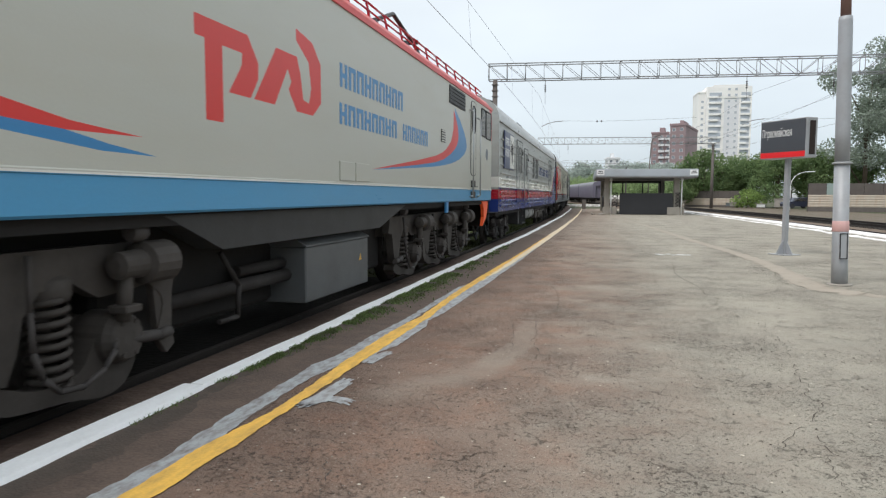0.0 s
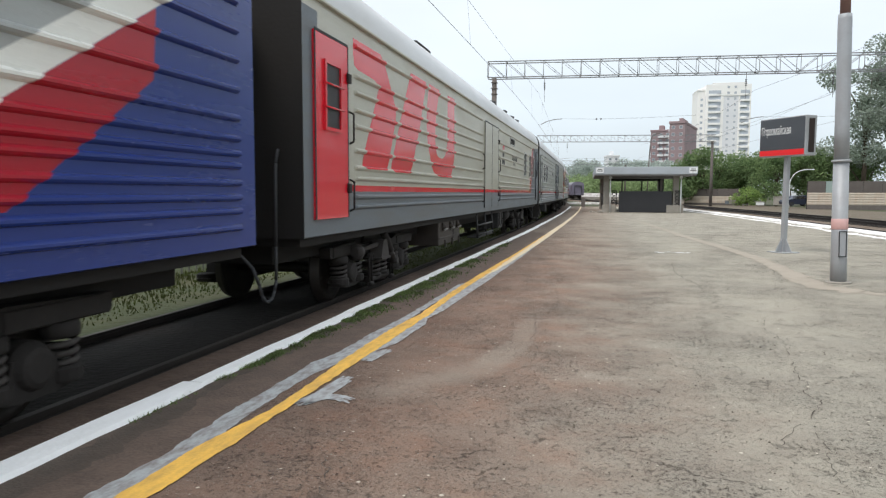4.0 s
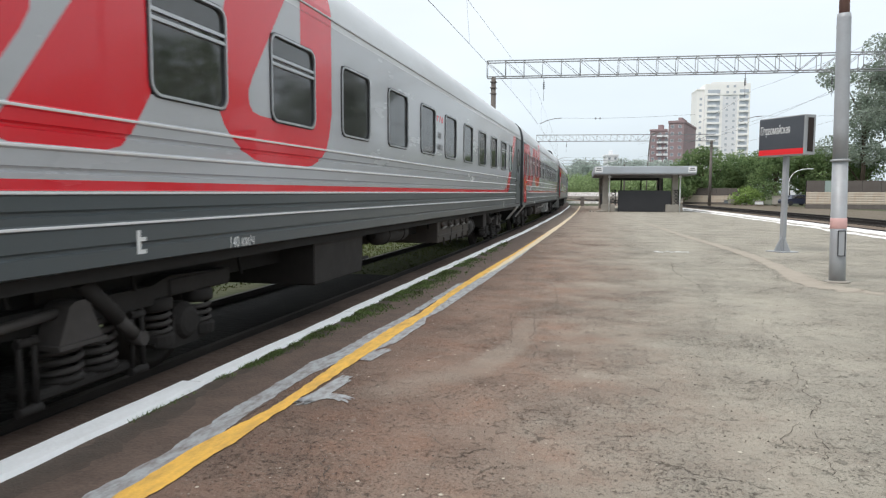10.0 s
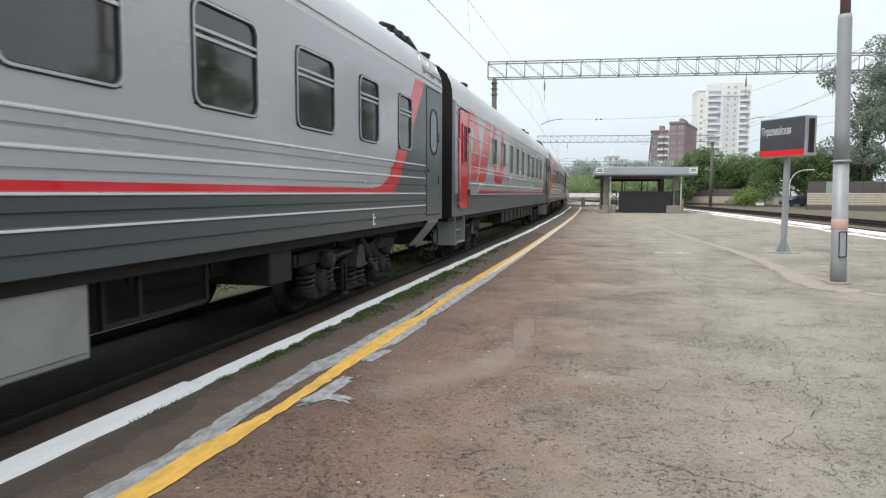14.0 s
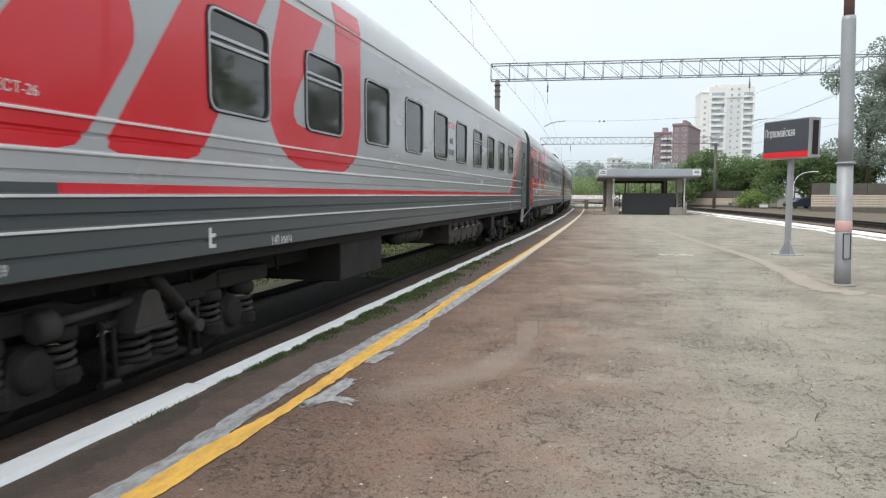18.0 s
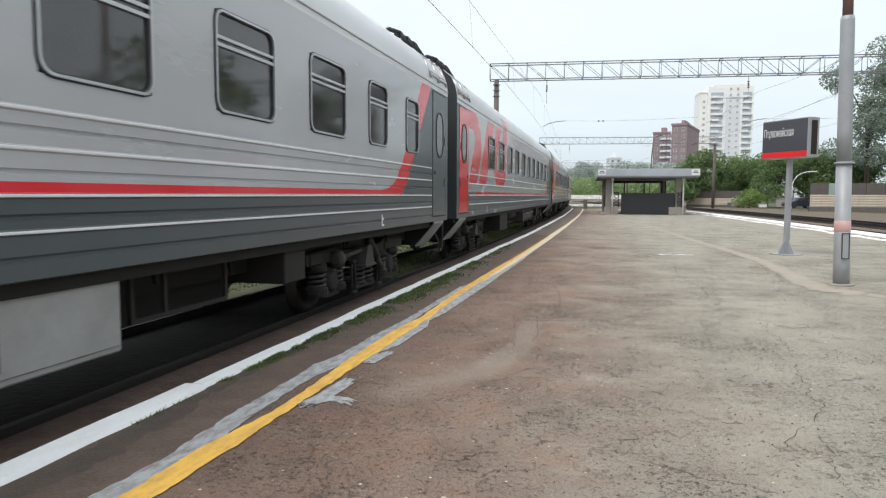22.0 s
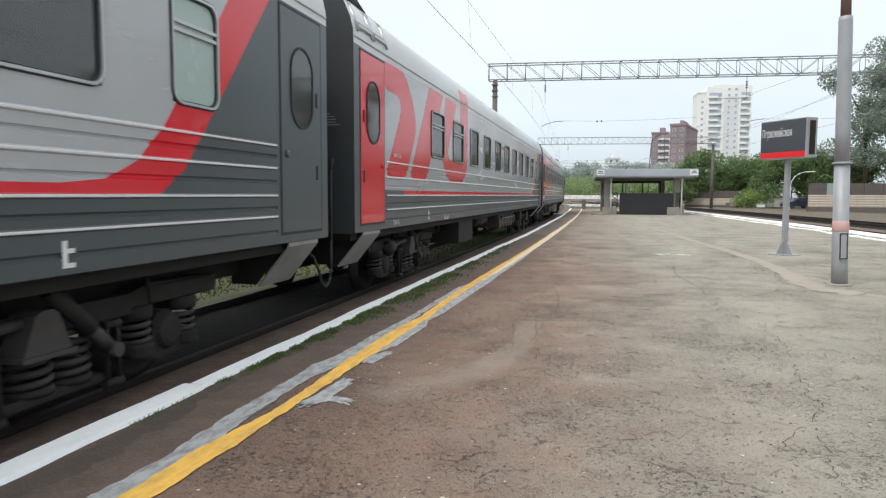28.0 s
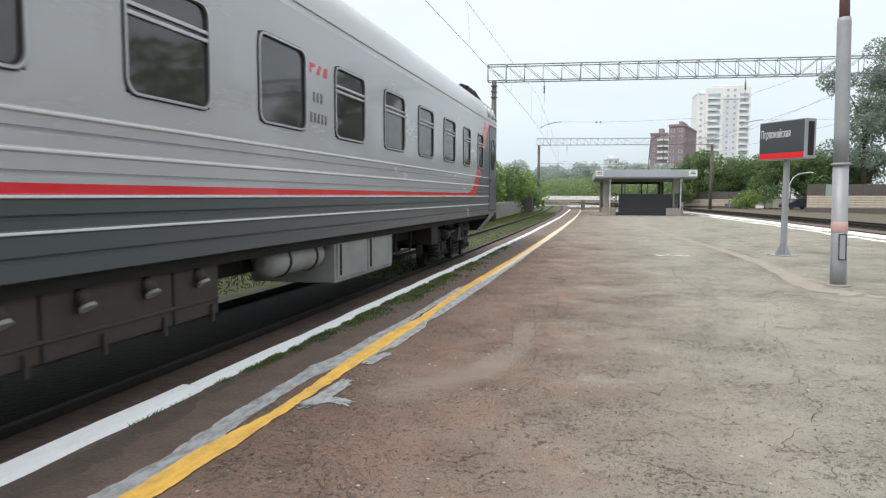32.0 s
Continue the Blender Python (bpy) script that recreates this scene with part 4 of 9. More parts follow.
def tree(name, x, y, z, height, clumps, leaf, n, label, mat=None, trunk=0.25, seed=1, category="tree"):
    """Clumps: (dx, dy, share of the height, radius across, radius up)."""
    t = thing(name, label, category, pose(x, y, z))
    bm = bmesh.new()
    rnd = random.Random(seed)
    p = Vector((0, 0, -0.2))
    top = height * 0.75
    pts = [Vector((rnd.gauss(0, 0.12) * i * 0.3, rnd.gauss(0, 0.12) * i * 0.3, -0.2 + top * i / 5)) for i in range(6)]
    for i, (a, b) in enumerate(zip(pts, pts[1:])):
        rod(bm, a, b, trunk * (1 - 0.17 * i), 7, 0, trunk * (1 - 0.17 * (i + 1)))
    for dx, dy, hh, ra, ru in clumps:
        a = pts[min(5, max(1, int(hh * 5)))] * 0.9
        rod(bm, a, (dx * 0.8, dy * 0.8, hh * height), trunk * 0.35, 5, 0, trunk * 0.1)
    part("trunk", bm, M_BARK, t)
    bm = bmesh.new()
    tot = sum(c[3] ** 2 for c in clumps)
    for i, (dx, dy, hh, ra, ru) in enumerate(clumps):
        leaf_cloud(bm, (dx, dy, hh * height), (ra, ra, ru), int(n * ra * ra / tot), leaf, seed * 31 + i)
    part("crown", bm, mat or M_LEAF, t)
    return t


def bearing(deg, dist, z=LAND_Z - 0.1):
    """A place by its compass bearing from the tripod and its distance."""
    return dist * math.sin(radians(deg)), dist * math.cos(radians(deg)), z


def build_trees():
    rnd = random.Random(4)
    # the belt of trees and bushes behind the right-hand tracks
    for i in range(15):
        d = 5.2 + i * 0.88
        dist = 128 + rnd.uniform(-8, 8)
        h = rnd.uniform(8.6, 10.6) - (1.2 if i < 2 else 0)
        cl = [(rnd.uniform(-2, 2), rnd.uniform(-2, 2), rnd.uniform(0.25, 0.8), rnd.uniform(1.7, 2.7), rnd.uniform(1.5, 2.2)) for _ in range(8)]
        tree("tree", *bearing(d, dist), h, cl, 0.19, 5600, "leafy green tree in the belt beyond the tracks", seed=20 + i)
    tree("tree", *bearing(10.2, 118), 3.6, [(0, 0, 0.45, 1.9, 1.5), (1.4, 0, 0.35, 1.4, 1.2), (-1.4, 0, 0.3, 1.4, 1.1)], 0.2, 1500, "rounded pale green bush by the fence", M_LEAF2, 0.08, 61, "bush")
    # a tall tree behind the fence, its leaf colour greyed for haze
    for k, (b, dist, h, seed) in enumerate(((17.7, 122, 23.5, 71), (19.6, 126, 25.5, 72), (22.5, 124, 22, 73))):
        cl = [(rnd.uniform(-4.2, 4.2), rnd.uniform(-3, 3), rnd.uniform(0.28, 0.93), rnd.uniform(1.8, 3.0), rnd.uniform(1.6, 2.6)) for _ in range(17)]
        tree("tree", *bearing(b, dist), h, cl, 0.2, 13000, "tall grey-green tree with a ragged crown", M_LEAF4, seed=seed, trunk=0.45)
    # trees beyond the tracks abreast of the tripod, which the train's windows mirror
    for i in range(9):
        b, dist = 30 + i * 9.5 + rnd.uniform(-2, 2), 46 + rnd.uniform(-4, 8)
        cl = [(rnd.uniform(-3.5, 3.5), rnd.uniform(-3, 3), rnd.uniform(0.25, 0.88), rnd.uniform(1.7, 2.8), rnd.uniform(1.6, 2.4)) for _ in range(11)]
        tree("tree", *bearing(b, dist), rnd.uniform(10.5, 14.5), cl, 0.3, 2600, "leafy green tree across the tracks", seed=120 + i, trunk=0.3)
    # bushes and small trees behind the picket fence
    for i in range(12):
        x, y = -13.6 - rnd.uniform(0, 2.2), -6 + i * 4.4 + rnd.uniform(-1, 1)
        cl = [(rnd.uniform(-1.5, 1.5), rnd.uniform(-2, 2), rnd.uniform(0.12, 0.8), rnd.uniform(1.1, 1.7), rnd.uniform(0.9, 1.5)) for _ in range(9)]
        tree("tree", x, y, LAND_Z - 0.1, rnd.uniform(4.5, 6.2), cl, 0.17, 2400, "dense bush behind the picket fence, green darkened for shade", M_HEDGE, 0.1, 160 + i, "bush")
    # bushes left of the near track, past the concrete wall
    for b, dist, h, seed in ((-10.6, 66, 6.2, 81), (-9.2, 70, 5.3, 82), (-8.2, 74, 4.6, 83), (-7.4, 78, 4.4, 84), (-12.5, 62, 6.5, 85), (-14.5, 58, 6.0, 86), (-6.8, 84, 4.3, 87)):
        cl = [(rnd.uniform(-1.6, 1.6), rnd.uniform(-1.6, 1.6), rnd.uniform(0.25, 0.8), rnd.uniform(1.1, 1.7), rnd.uniform(1.0, 1.6)) for _ in range(7)]
        tree("tree", *bearing(b, dist), h, cl, 0.17, 2600, "green roadside bush behind the concrete wall", M_LEAF2 if seed % 2 else M_LEAF, 0.1, seed, "bush")
    # the wooded slope at the end of the line: bushes below, trees on top
    bm = bmesh.new()
    for i in range(46):
        b = -9 + i * 0.34 + rnd.uniform(-0.2, 0.2)
        x, y, z = bearing(b, 250 + rnd.uniform(-10, 25))
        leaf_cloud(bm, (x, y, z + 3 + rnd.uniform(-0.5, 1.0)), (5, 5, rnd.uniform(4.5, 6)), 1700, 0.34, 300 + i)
    tagged(part("far_bushes", bm, M_LEAF5), "green bushes on a far slope, colour paled for haze", "bushes", kind="stuff")
    bm = bmesh.new()
    for i in range(30):
        b = -9 + i * 0.52 + rnd.uniform(-0.2, 0.2)
        x, y, z = bearing(b, 300 + rnd.uniform(-15, 25))
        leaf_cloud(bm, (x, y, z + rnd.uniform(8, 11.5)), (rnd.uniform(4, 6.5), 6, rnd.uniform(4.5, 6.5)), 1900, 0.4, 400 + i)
    tagged(part("far_trees", bm, M_LEAF3), "distant trees above the slope, colour paled for haze", "trees", kind="stuff")


build_ground()
build_ballast_field()
near_track = build_track("near_track", left_line, -40, 420, "near railway track sunk in mossy dark ballast", (0, 0))
far_track = build_track("far_track", lambda y: right_line(y), -10, 360, "railway track on brown ballast beyond the platform", (14, 90))
outer_track = build_track("outer_track", lambda y: right_line(y, 5.3), -10, 340, "second railway track on brown ballast", (24, 90))
build_platform()
build_grass()
build_trees()


# ---- things on the platform ----
def build_lamp_pole():
    t = thing("lamp_pole", "tall grey tapered steel pole with a pink band and hatch", "pole", pose(3.485, 11.75, 0, 0, -1.3, 0))
    bm = bmesh.new()
    lathe(bm, [(0.117, -0.02), (0.114, 0.4), (0.110, 1.9)], seg=20)
    part("lower_tube", bm, M_GALV, t)
    bm = bmesh.new()
    lathe(bm, [(0.111, 0.84), (0.1175, 0.85), (0.1175, 1.0), (0.111, 1.01)], seg=20)
    part("pink_band", bm, paint("faded_pink_paint", rgb(214, 168, 164), 0.6, 0, 30, 0.06, rgb(180, 160, 156), 5, 0.5, 0.002), t, "faded pink painted band")
    bm = bmesh.new()
    lathe(bm, [(0.108, 1.88), (0.136, 1.885), (0.136, 1.91), (0.108, 1.92)], seg=20)
    part("flange", bm, M_GALV, t)
    bm = bmesh.new()
    lathe(bm, [(0.106, 1.9), (0.104, 2.4), (0.098, 4.05), (0.094, 4.12)], seg=20)
    part("middle_tube", bm, M_GALV, t)
    bm = bmesh.new()
    lathe(bm, [(0.075, 4.1), (0.072, 4.6), (0.06, 7.5)], seg=14)
    part("upper_tube", bm, paint("rust_brown_tube", rgb(120, 92, 84), 0.7, 0, 20, 0.1, rgb(90, 70, 62), 3, 0.5, 0.003), t, "thin rust-brown upper tube")
    hatch = bmesh.new()
    cbox(hatch, -0.045, 0.065, -0.135, -0.08, 0.42, 0.82, 0.008)
    h = part("hatch", hatch, M_GALV, t, "small grey inspection hatch")
    bm = bmesh.new()
    ring_frame(bm, [(-0.045, 0.42), (0.065, 0.42), (0.065, 0.82), (-0.045, 0.82)], [(-0.033, 0.432), (0.053, 0.432), (0.053, 0.808), (-0.033, 0.808)], 0.0, 0.01)
    bm.transform(Matrix.Translation((0, -0.133, 0)) @ Matrix.Rotation(radians(-90), 4, "Z"))
    bm.transform(Matrix.Translation((0, 0, 0)))
    part("hatch_rim", bm, M_BLACK, h)
    bm = bmesh.new()
    lathe(bm, [(0.19, 0.0), (0.18, 0.02), (0.15, 0.03)], seg=16)
    part("base_ring", bm, M_ASH, t)


def build_station_sign():
    t = thing("station_sign", "dark grey station sign box with red stripe on a post", "sign", pose(3.99, 17.52, 0, 0, 0, -56.0))
    bm = bmesh.new()
    cbox(bm, -0.66, 0.66, -0.20, 0.13, 2.26, 3.16, 0.012)
    body = part("sign_box", bm, M_GALV, t, "white-edged sign box")
    bm = bmesh.new()
    box(bm, -0.635, 0.635, -0.208, -0.2, 2.415, 3.135)
    part("sign_face", bm, paint("dark_sign_film", rgb(66, 70, 76), 0.35, 0, 60, 0.04, rgb(80, 84, 90), 2, 0.3, 0), body, "dark grey sign face")
    bm = bmesh.new()
    box(bm, -0.635, 0.635, -0.208, -0.2, 2.285, 2.411)
    part("red_stripe", bm, paint("red_sign_film", rgb(226, 38, 44), 0.35, 0, 60, 0.04, rgb(206, 50, 54), 2, 0.3, 0), body, "red stripe")
    lettering("station_name", "Первомайская", 0.27, M_LETTER, body, Matrix.Translation((-0.60, -0.211, 2.77)) @ pose(0, 0, 0, 90, 0, 0), 0.5, 0.002, "white lettering", 0.86)
    # flat plate, coloured dark for the shade inside the slot
    bm = bmesh.new()
    box(bm, 0.66, 0.666, -0.11, 0.06, 2.33, 3.09)
    part("side_slot", bm, paint("shaded_recess_fill", rgb(44, 34, 31), 0.9, 0, 20, 0.2, rgb(30, 25, 24), 4, 0.5, 0.003), body, "flat dark plate for the shaded slot in the side")
    bm = bmesh.new()
    box(bm, -0.05, 0.05, -0.05, 0.05, 0.02, 2.26)
    part("post", bm, M_GALV, t)
    bm = bmesh.new()
    cbox(bm, -0.25, 0.25, -0.25, 0.25, 0.0, 0.02, 0.004)
    part("base_plate", bm, M_GALV, t)
    for a in range(4):
        bm = bmesh.new()
        prism(bm, [(0.05, 0.02), (0.24, 0.02), (0.05, 0.36)], -0.008, 0.008)
        part("gusset", bm, M_GALV, t, m=pose(0, 0, 0, 0, 0, 90 * a))


def build_shelter():
    m = pose(-0.62, 51.0, 0, 0, 0, 2.4)
    t = thing("underpass_shelter", "grey flat-roofed shelter over an underpass stair", "shelter", m)
    grey = paint("shelter_grey_panel", rgb(162, 169, 176), 0.5, 0, 20, 0.06, rgb(120, 120, 118), 0.8, 0.35, 0.003)
    soffit = paint("shelter_soffit", rgb(120, 118, 116), 0.8, 0, 20, 0.08, rgb(96, 90, 86), 1.0, 0.4, 0.004)
    bm = bmesh.new()
    cbox(bm, -0.58, 6.4, -0.9, 11.2, 2.72, 3.26, 0.03)
    roof = part("roof", bm, grey, t, "flat grey-clad roof")
    bm = bmesh.new()
    box(bm, -0.53, 6.35, -0.85, 11.1, 2.64, 2.715)
    part("soffit", bm, soffit, roof)
    for x in (-0.54, 5.82):
        bm = bmesh.new()
        cbox(bm, x, x + 0.54, -0.906, -0.9, 2.82, 3.2, 0.002)
        plate = part("notice_plate", bm, M_LETTER, roof, "small white notice plate")
        for z, w in ((3.06, 0.3), (2.94, 0.4)):
            bm = bmesh.new()
            box(bm, x + 0.27 - w / 2, x + 0.27 + w / 2, -0.9085, -0.906, z, z + 0.06)
            part("notice_line", bm, M_INK, plate, "dark unreadable line")
    for x in (0.05, 4.92):
        bm = bmesh.new()
        cbox(bm, x, x + 0.4, 0.25, 0.6, 0, 2.64, 0.02)
        part("pillar", bm, M_ASH, t, "concrete pillar")
        bm = bmesh.new()
        cbox(bm, x, x + 0.4, 10.4, 10.75, 0, 2.64, 0.02)
        part("pillar", bm, M_ASH, t, "concrete pillar")
        bm = bmesh.new()
        cbox(bm, x - 0.1 if x < 1 else x - 0.45, x + 0.9 if x < 1 else x + 0.72, 0.0, 0.24, 0, 0.55, 0.02)
        part("plinth", bm, M_ASH, t, "concrete plinth")
    for x in (0.52, 5.42):
        bm = bmesh.new()
        rod(bm, (x, -0.05, 0), (x, -0.05, 2.64), 0.05, 10)
        part("post", bm, M_LETTER, t, "thin white post")
        bm = bmesh.new()
        cbox(bm, x - 0.1, x + 0.1, -0.16, 0.02, 2.45, 2.6, 0.01)
        part("floodlight", bm, M_LETTER, t, "small white floodlight box")
    bm = bmesh.new()
    cbox(bm, 1.15, 4.83, 0.08, 0.2, 0.02, 1.55, 0.012)
    part("parapet_panel", bm, paint("black_sheet_panel", rgb(38, 39, 43), 0.42, 0, 20, 0.06, rgb(52, 52, 56), 0.8, 0.35, 0.002), t, "dark grey sheet-metal parapet")
    for x in (1.87, 3.53, 5.0, 5.3):
        bm = bmesh.new()
        box(bm, x, x + 0.1, 10.2, 10.3, 0, 2.64)
        part("back_post", bm, M_BLACK, t, "dark back post")
    bm = bmesh.new()
    box(bm, 0.4, 5.0, 10.31, 10.39, 2.44, 2.64)
    part("back_beam", bm, M_BLACK, t, "dark back beam")
    for side in (0.2, 5.2):
        for k in range(5):
            bm = bmesh.new()
            y0 = 0.9 + k * 1.9
            cbox(bm, side - 0.03, side + 0.03, y0, y0 + 1.8, 0.1, 1.3, 0.01)
            part("side_panel", bm, M_BLACK, t, "dark side panel")
    for x in (0.62, 5.02):
        bm = bmesh.new()
        w = 0.36 if x < 1 else 0.32
        for k in range(4):
            rod(bm, (x, 0.12, 0.56 + k * 0.25), (x + w, 0.12, 0.81 + k * 0.25), 0.022, 5)
            rod(bm, (x + w, 0.12, 0.56 + k * 0.25), (x, 0.12, 0.81 + k * 0.25), 0.022, 5)
        rod(bm, (x + w, 0.12, 0.5), (x + w, 0.12, 1.6), 0.03, 6)
        rod(bm, (x, 0.12, 1.57), (x + w, 0.12, 1.57), 0.025, 6)
        part("lattice", bm, M_BLACK, t, "dark lattice beside the stair")
    for k in range(8):
        bm = bmesh.new()
        box(bm, 1.1, 4.9, 1.0 + k * 0.32, 1.32 + k * 0.32, 0.002, 0.01 + 0.0 * k)
        part("tread", bm, M_ASH, t)
    # rubble at the pillar's foot and a low board at the platform's far end
    rnd = random.Random(77)
    bm = bmesh.new()
    for k in range(26):
        x, y, q = rnd.gauss(-0.85, 0.22), rnd.gauss(50.7, 0.25), rnd.uniform(0.04, 0.11)
        v = bmesh.ops.create_icosphere(bm, subdivisions=1, radius=q, matrix=Matrix.Translation((x, y, q * 0.5)))["verts"]
        for p in v:
            p.co += Vector((rnd.uniform(-1, 1), rnd.uniform(-1, 1), rnd.uniform(-0.6, 0.6))) * q * 0.3
    tagged(part("rubble", bm, M_ASH), "small heap of broken concrete at the pillar's foot", "rubble", kind="stuff")
    bm = bmesh.new()
    cbox(bm, -0.2, 0.2, -0.05, 0.05, 0.0, 0.95, 0.02)
    b = tagged(part("end_marker", bm, M_MAST), "dark marker board at the platform's end", "marker board")
    b.matrix_basis = pose(left_edge(71) + 1.35, 71.3, 0)


# ---- overhead line ----
def truss(bm, a, b, high, wide, bays, r=0.035):
    a, b = Vector(a), Vector(b)
    d = (b - a).normalized()
    s = Vector((-d.y, d.x, 0)) * wide / 2
    up = Vector((0, 0, high))
    for o in (-s, s):
        rod(bm, a + o, b + o, r * 1.25, 5)
        rod(bm, a + o + up, b + o + up, r * 1.25, 5)
    for i in range(bays + 1):
        p = a.lerp(b, i / bays)
        for o in (-s, s):
            rod(bm, p + o, p + o + up, r * 0.8, 4)
        rod(bm, p - s, p + s, r * 0.7, 4)
        rod(bm, p - s + up, p + s + up, r * 0.7, 4)
        if i < bays:
            q = a.lerp(b, (i + 1) / bays)
            for o in (-s, s):
                if i < bays * 0.55:
                    rod(bm, p + o + up, q + o, r * 0.7, 4)
                else:
                    rod(bm, p + o, q + o + up, r * 0.7, 4)


def build_gantry(a, b, z, high, bays, label, feet, hung):
    t = thing("overhead_gantry", label, "gantry")
    bm = bmesh.new()
    truss(bm, (*a, z), (*b, z), high, 0.8, bays, 0.032 if high > 1 else 0.022)
    part("truss_beam", bm, M_TRUSS, t, "lattice steel cross-beam")
    d = (Vector(b) - Vector(a)).normalized()
    for k in feet:
        p = Vector(a) + d * k
        bm = bmesh.new()
        lathe(bm, [(0.24, LAND_Z), (0.17, z)], at=(p.x, p.y, 0), seg=12)
        for q in (z - 0.35, z - 0.75, z - 1.15):
            box(bm, p.x - 0.21, p.x + 0.21, p.y - 0.21, p.y + 0.21, q, q + 0.06)
        part("mast", bm, M_MAST, t, "dark concrete mast")
    for k, drop in hung:
        p = Vector(a) + d * k
        bm = bmesh.new()
        rod(bm, (p.x, p.y, z), (p.x, p.y, z - 0.35), 0.02, 5)
        for j in range(4):
            lathe(bm, [(0.02, z - 0.36 - j * 0.13), (0.075, z - 0.42 - j * 0.13), (0.03, z - 0.48 - j * 0.13)], at=(p.x, p.y, 0), seg=8)
        rod(bm, (p.x, p.y, z - 0.85), (p.x, p.y, z - drop), 0.012, 5)
        part("insulator_string", bm, M_WIRE, t, "dark insulator string")
    return t


def build_overhead():
    build_gantry((-8.75, 48.6), (27.5, 52.1), 9.52, 1.10, 28, "lattice steel overhead-line gantry across all tracks", (0.45, 36.0), ((4.0, 1.7), (17.5, 1.7), (23, 1.7)))
    build_gantry((-11.1, 104), (14.6, 107.5), 9.05, 0.95, 26, "distant lattice overhead-line gantry across the tracks", (0.3, 25.6), ((4.5, 1.6), (18, 1.6)))
    build_gantry((-20, 190), (4, 200), 9.4, 0.95, 22, "far lattice overhead-line gantry across the tracks", (0.3, 25.6), ())
    # steady arms at the gantries
    for x, y, out in ((-5.05, 49.5, 1.5), (8.6, 51.0, 1.4), (-8.0, 105, 1.5)):
        t = thing("steady_arm", "thin curved steady arm holding the contact wire", "wire arm")
        bm = bmesh.new()
        chain(bm, [(x, y, 6.28), (x + out * 0.3, y, 6.5), (x + out * 0.65, y, 6.62), (x + out, y, 6.66)], 0.03, 6)
        part("arm", bm, M_GALV, t)
        bm = bmesh.new()
        chain(bm, [(x + out, y, 6.66), (x + out + 2.6, y, 6.58), (x + out + 5.5, y, 6.6), (x + out + 9, y, 6.7)], 0.009, 4)
        for k in (2.4, 2.7):
            lathe(bm, [(0.02, -0.06), (0.08, 0), (0.02, 0.06)], "x", (x + out + k, y, 6.585), 8)
        part("stay_wire", bm, M_WIRE, t)
    # wires over the near track
    spans = [(-20, 49.5), (49.5, 105), (105, 160)]
    t = thing("overhead_wires", "dark contact wire and messenger wire above the near track", "overhead wire")
    bm = bmesh.new()
    pts = []
    for a, b in spans:
        for i in range(13):
            s = a + (b - a) * i / 13
            x, y, p = left_line(s)
            pts.append((x + 0.12 * math.sin(s * 0.06), y, 6.33))
    chain(bm, pts, 0.008, 5)
    part("contact_wire", bm, M_WIRE, t)
    bm = bmesh.new()
    mp = []
    for a, b in spans:
        for i in range(13):
            u = i / 13
            x, y, p = left_line(a + (b - a) * u)
            mp.append((x, y, 8.55 - 4 * 0.75 * u * (1 - u)))
    chain(bm, mp, 0.006, 5)
    part("messenger_wire", bm, M_WIRE, t)
    for k in range(2, len(mp) - 1, 2):
        bm = bmesh.new()
        rod(bm, mp[k], pts[k], 0.004, 4)
        part("dropper", bm, M_WIRE, t)
    for off in (0.0, 5.3):
        t = thing("overhead_wires", "dark contact wires above the tracks beyond the platform", "overhead wire")
        for nm, z0, sag in (("contact_wire", 6.33, 0.0), ("messenger_wire", 8.5, 0.8)):
            bm = bmesh.new()
            q = []
            for a, b in ((-10, 51), (51, 106)):
                for i in range(10):
                    u = i / 10
                    x, y, p = right_line(a + (b - a) * u, off)
                    q.append((x, y, z0 - 4 * sag * u * (1 - u)))
            chain(bm, q, 0.008, 5)
            part(nm, bm, M_WIRE, t)


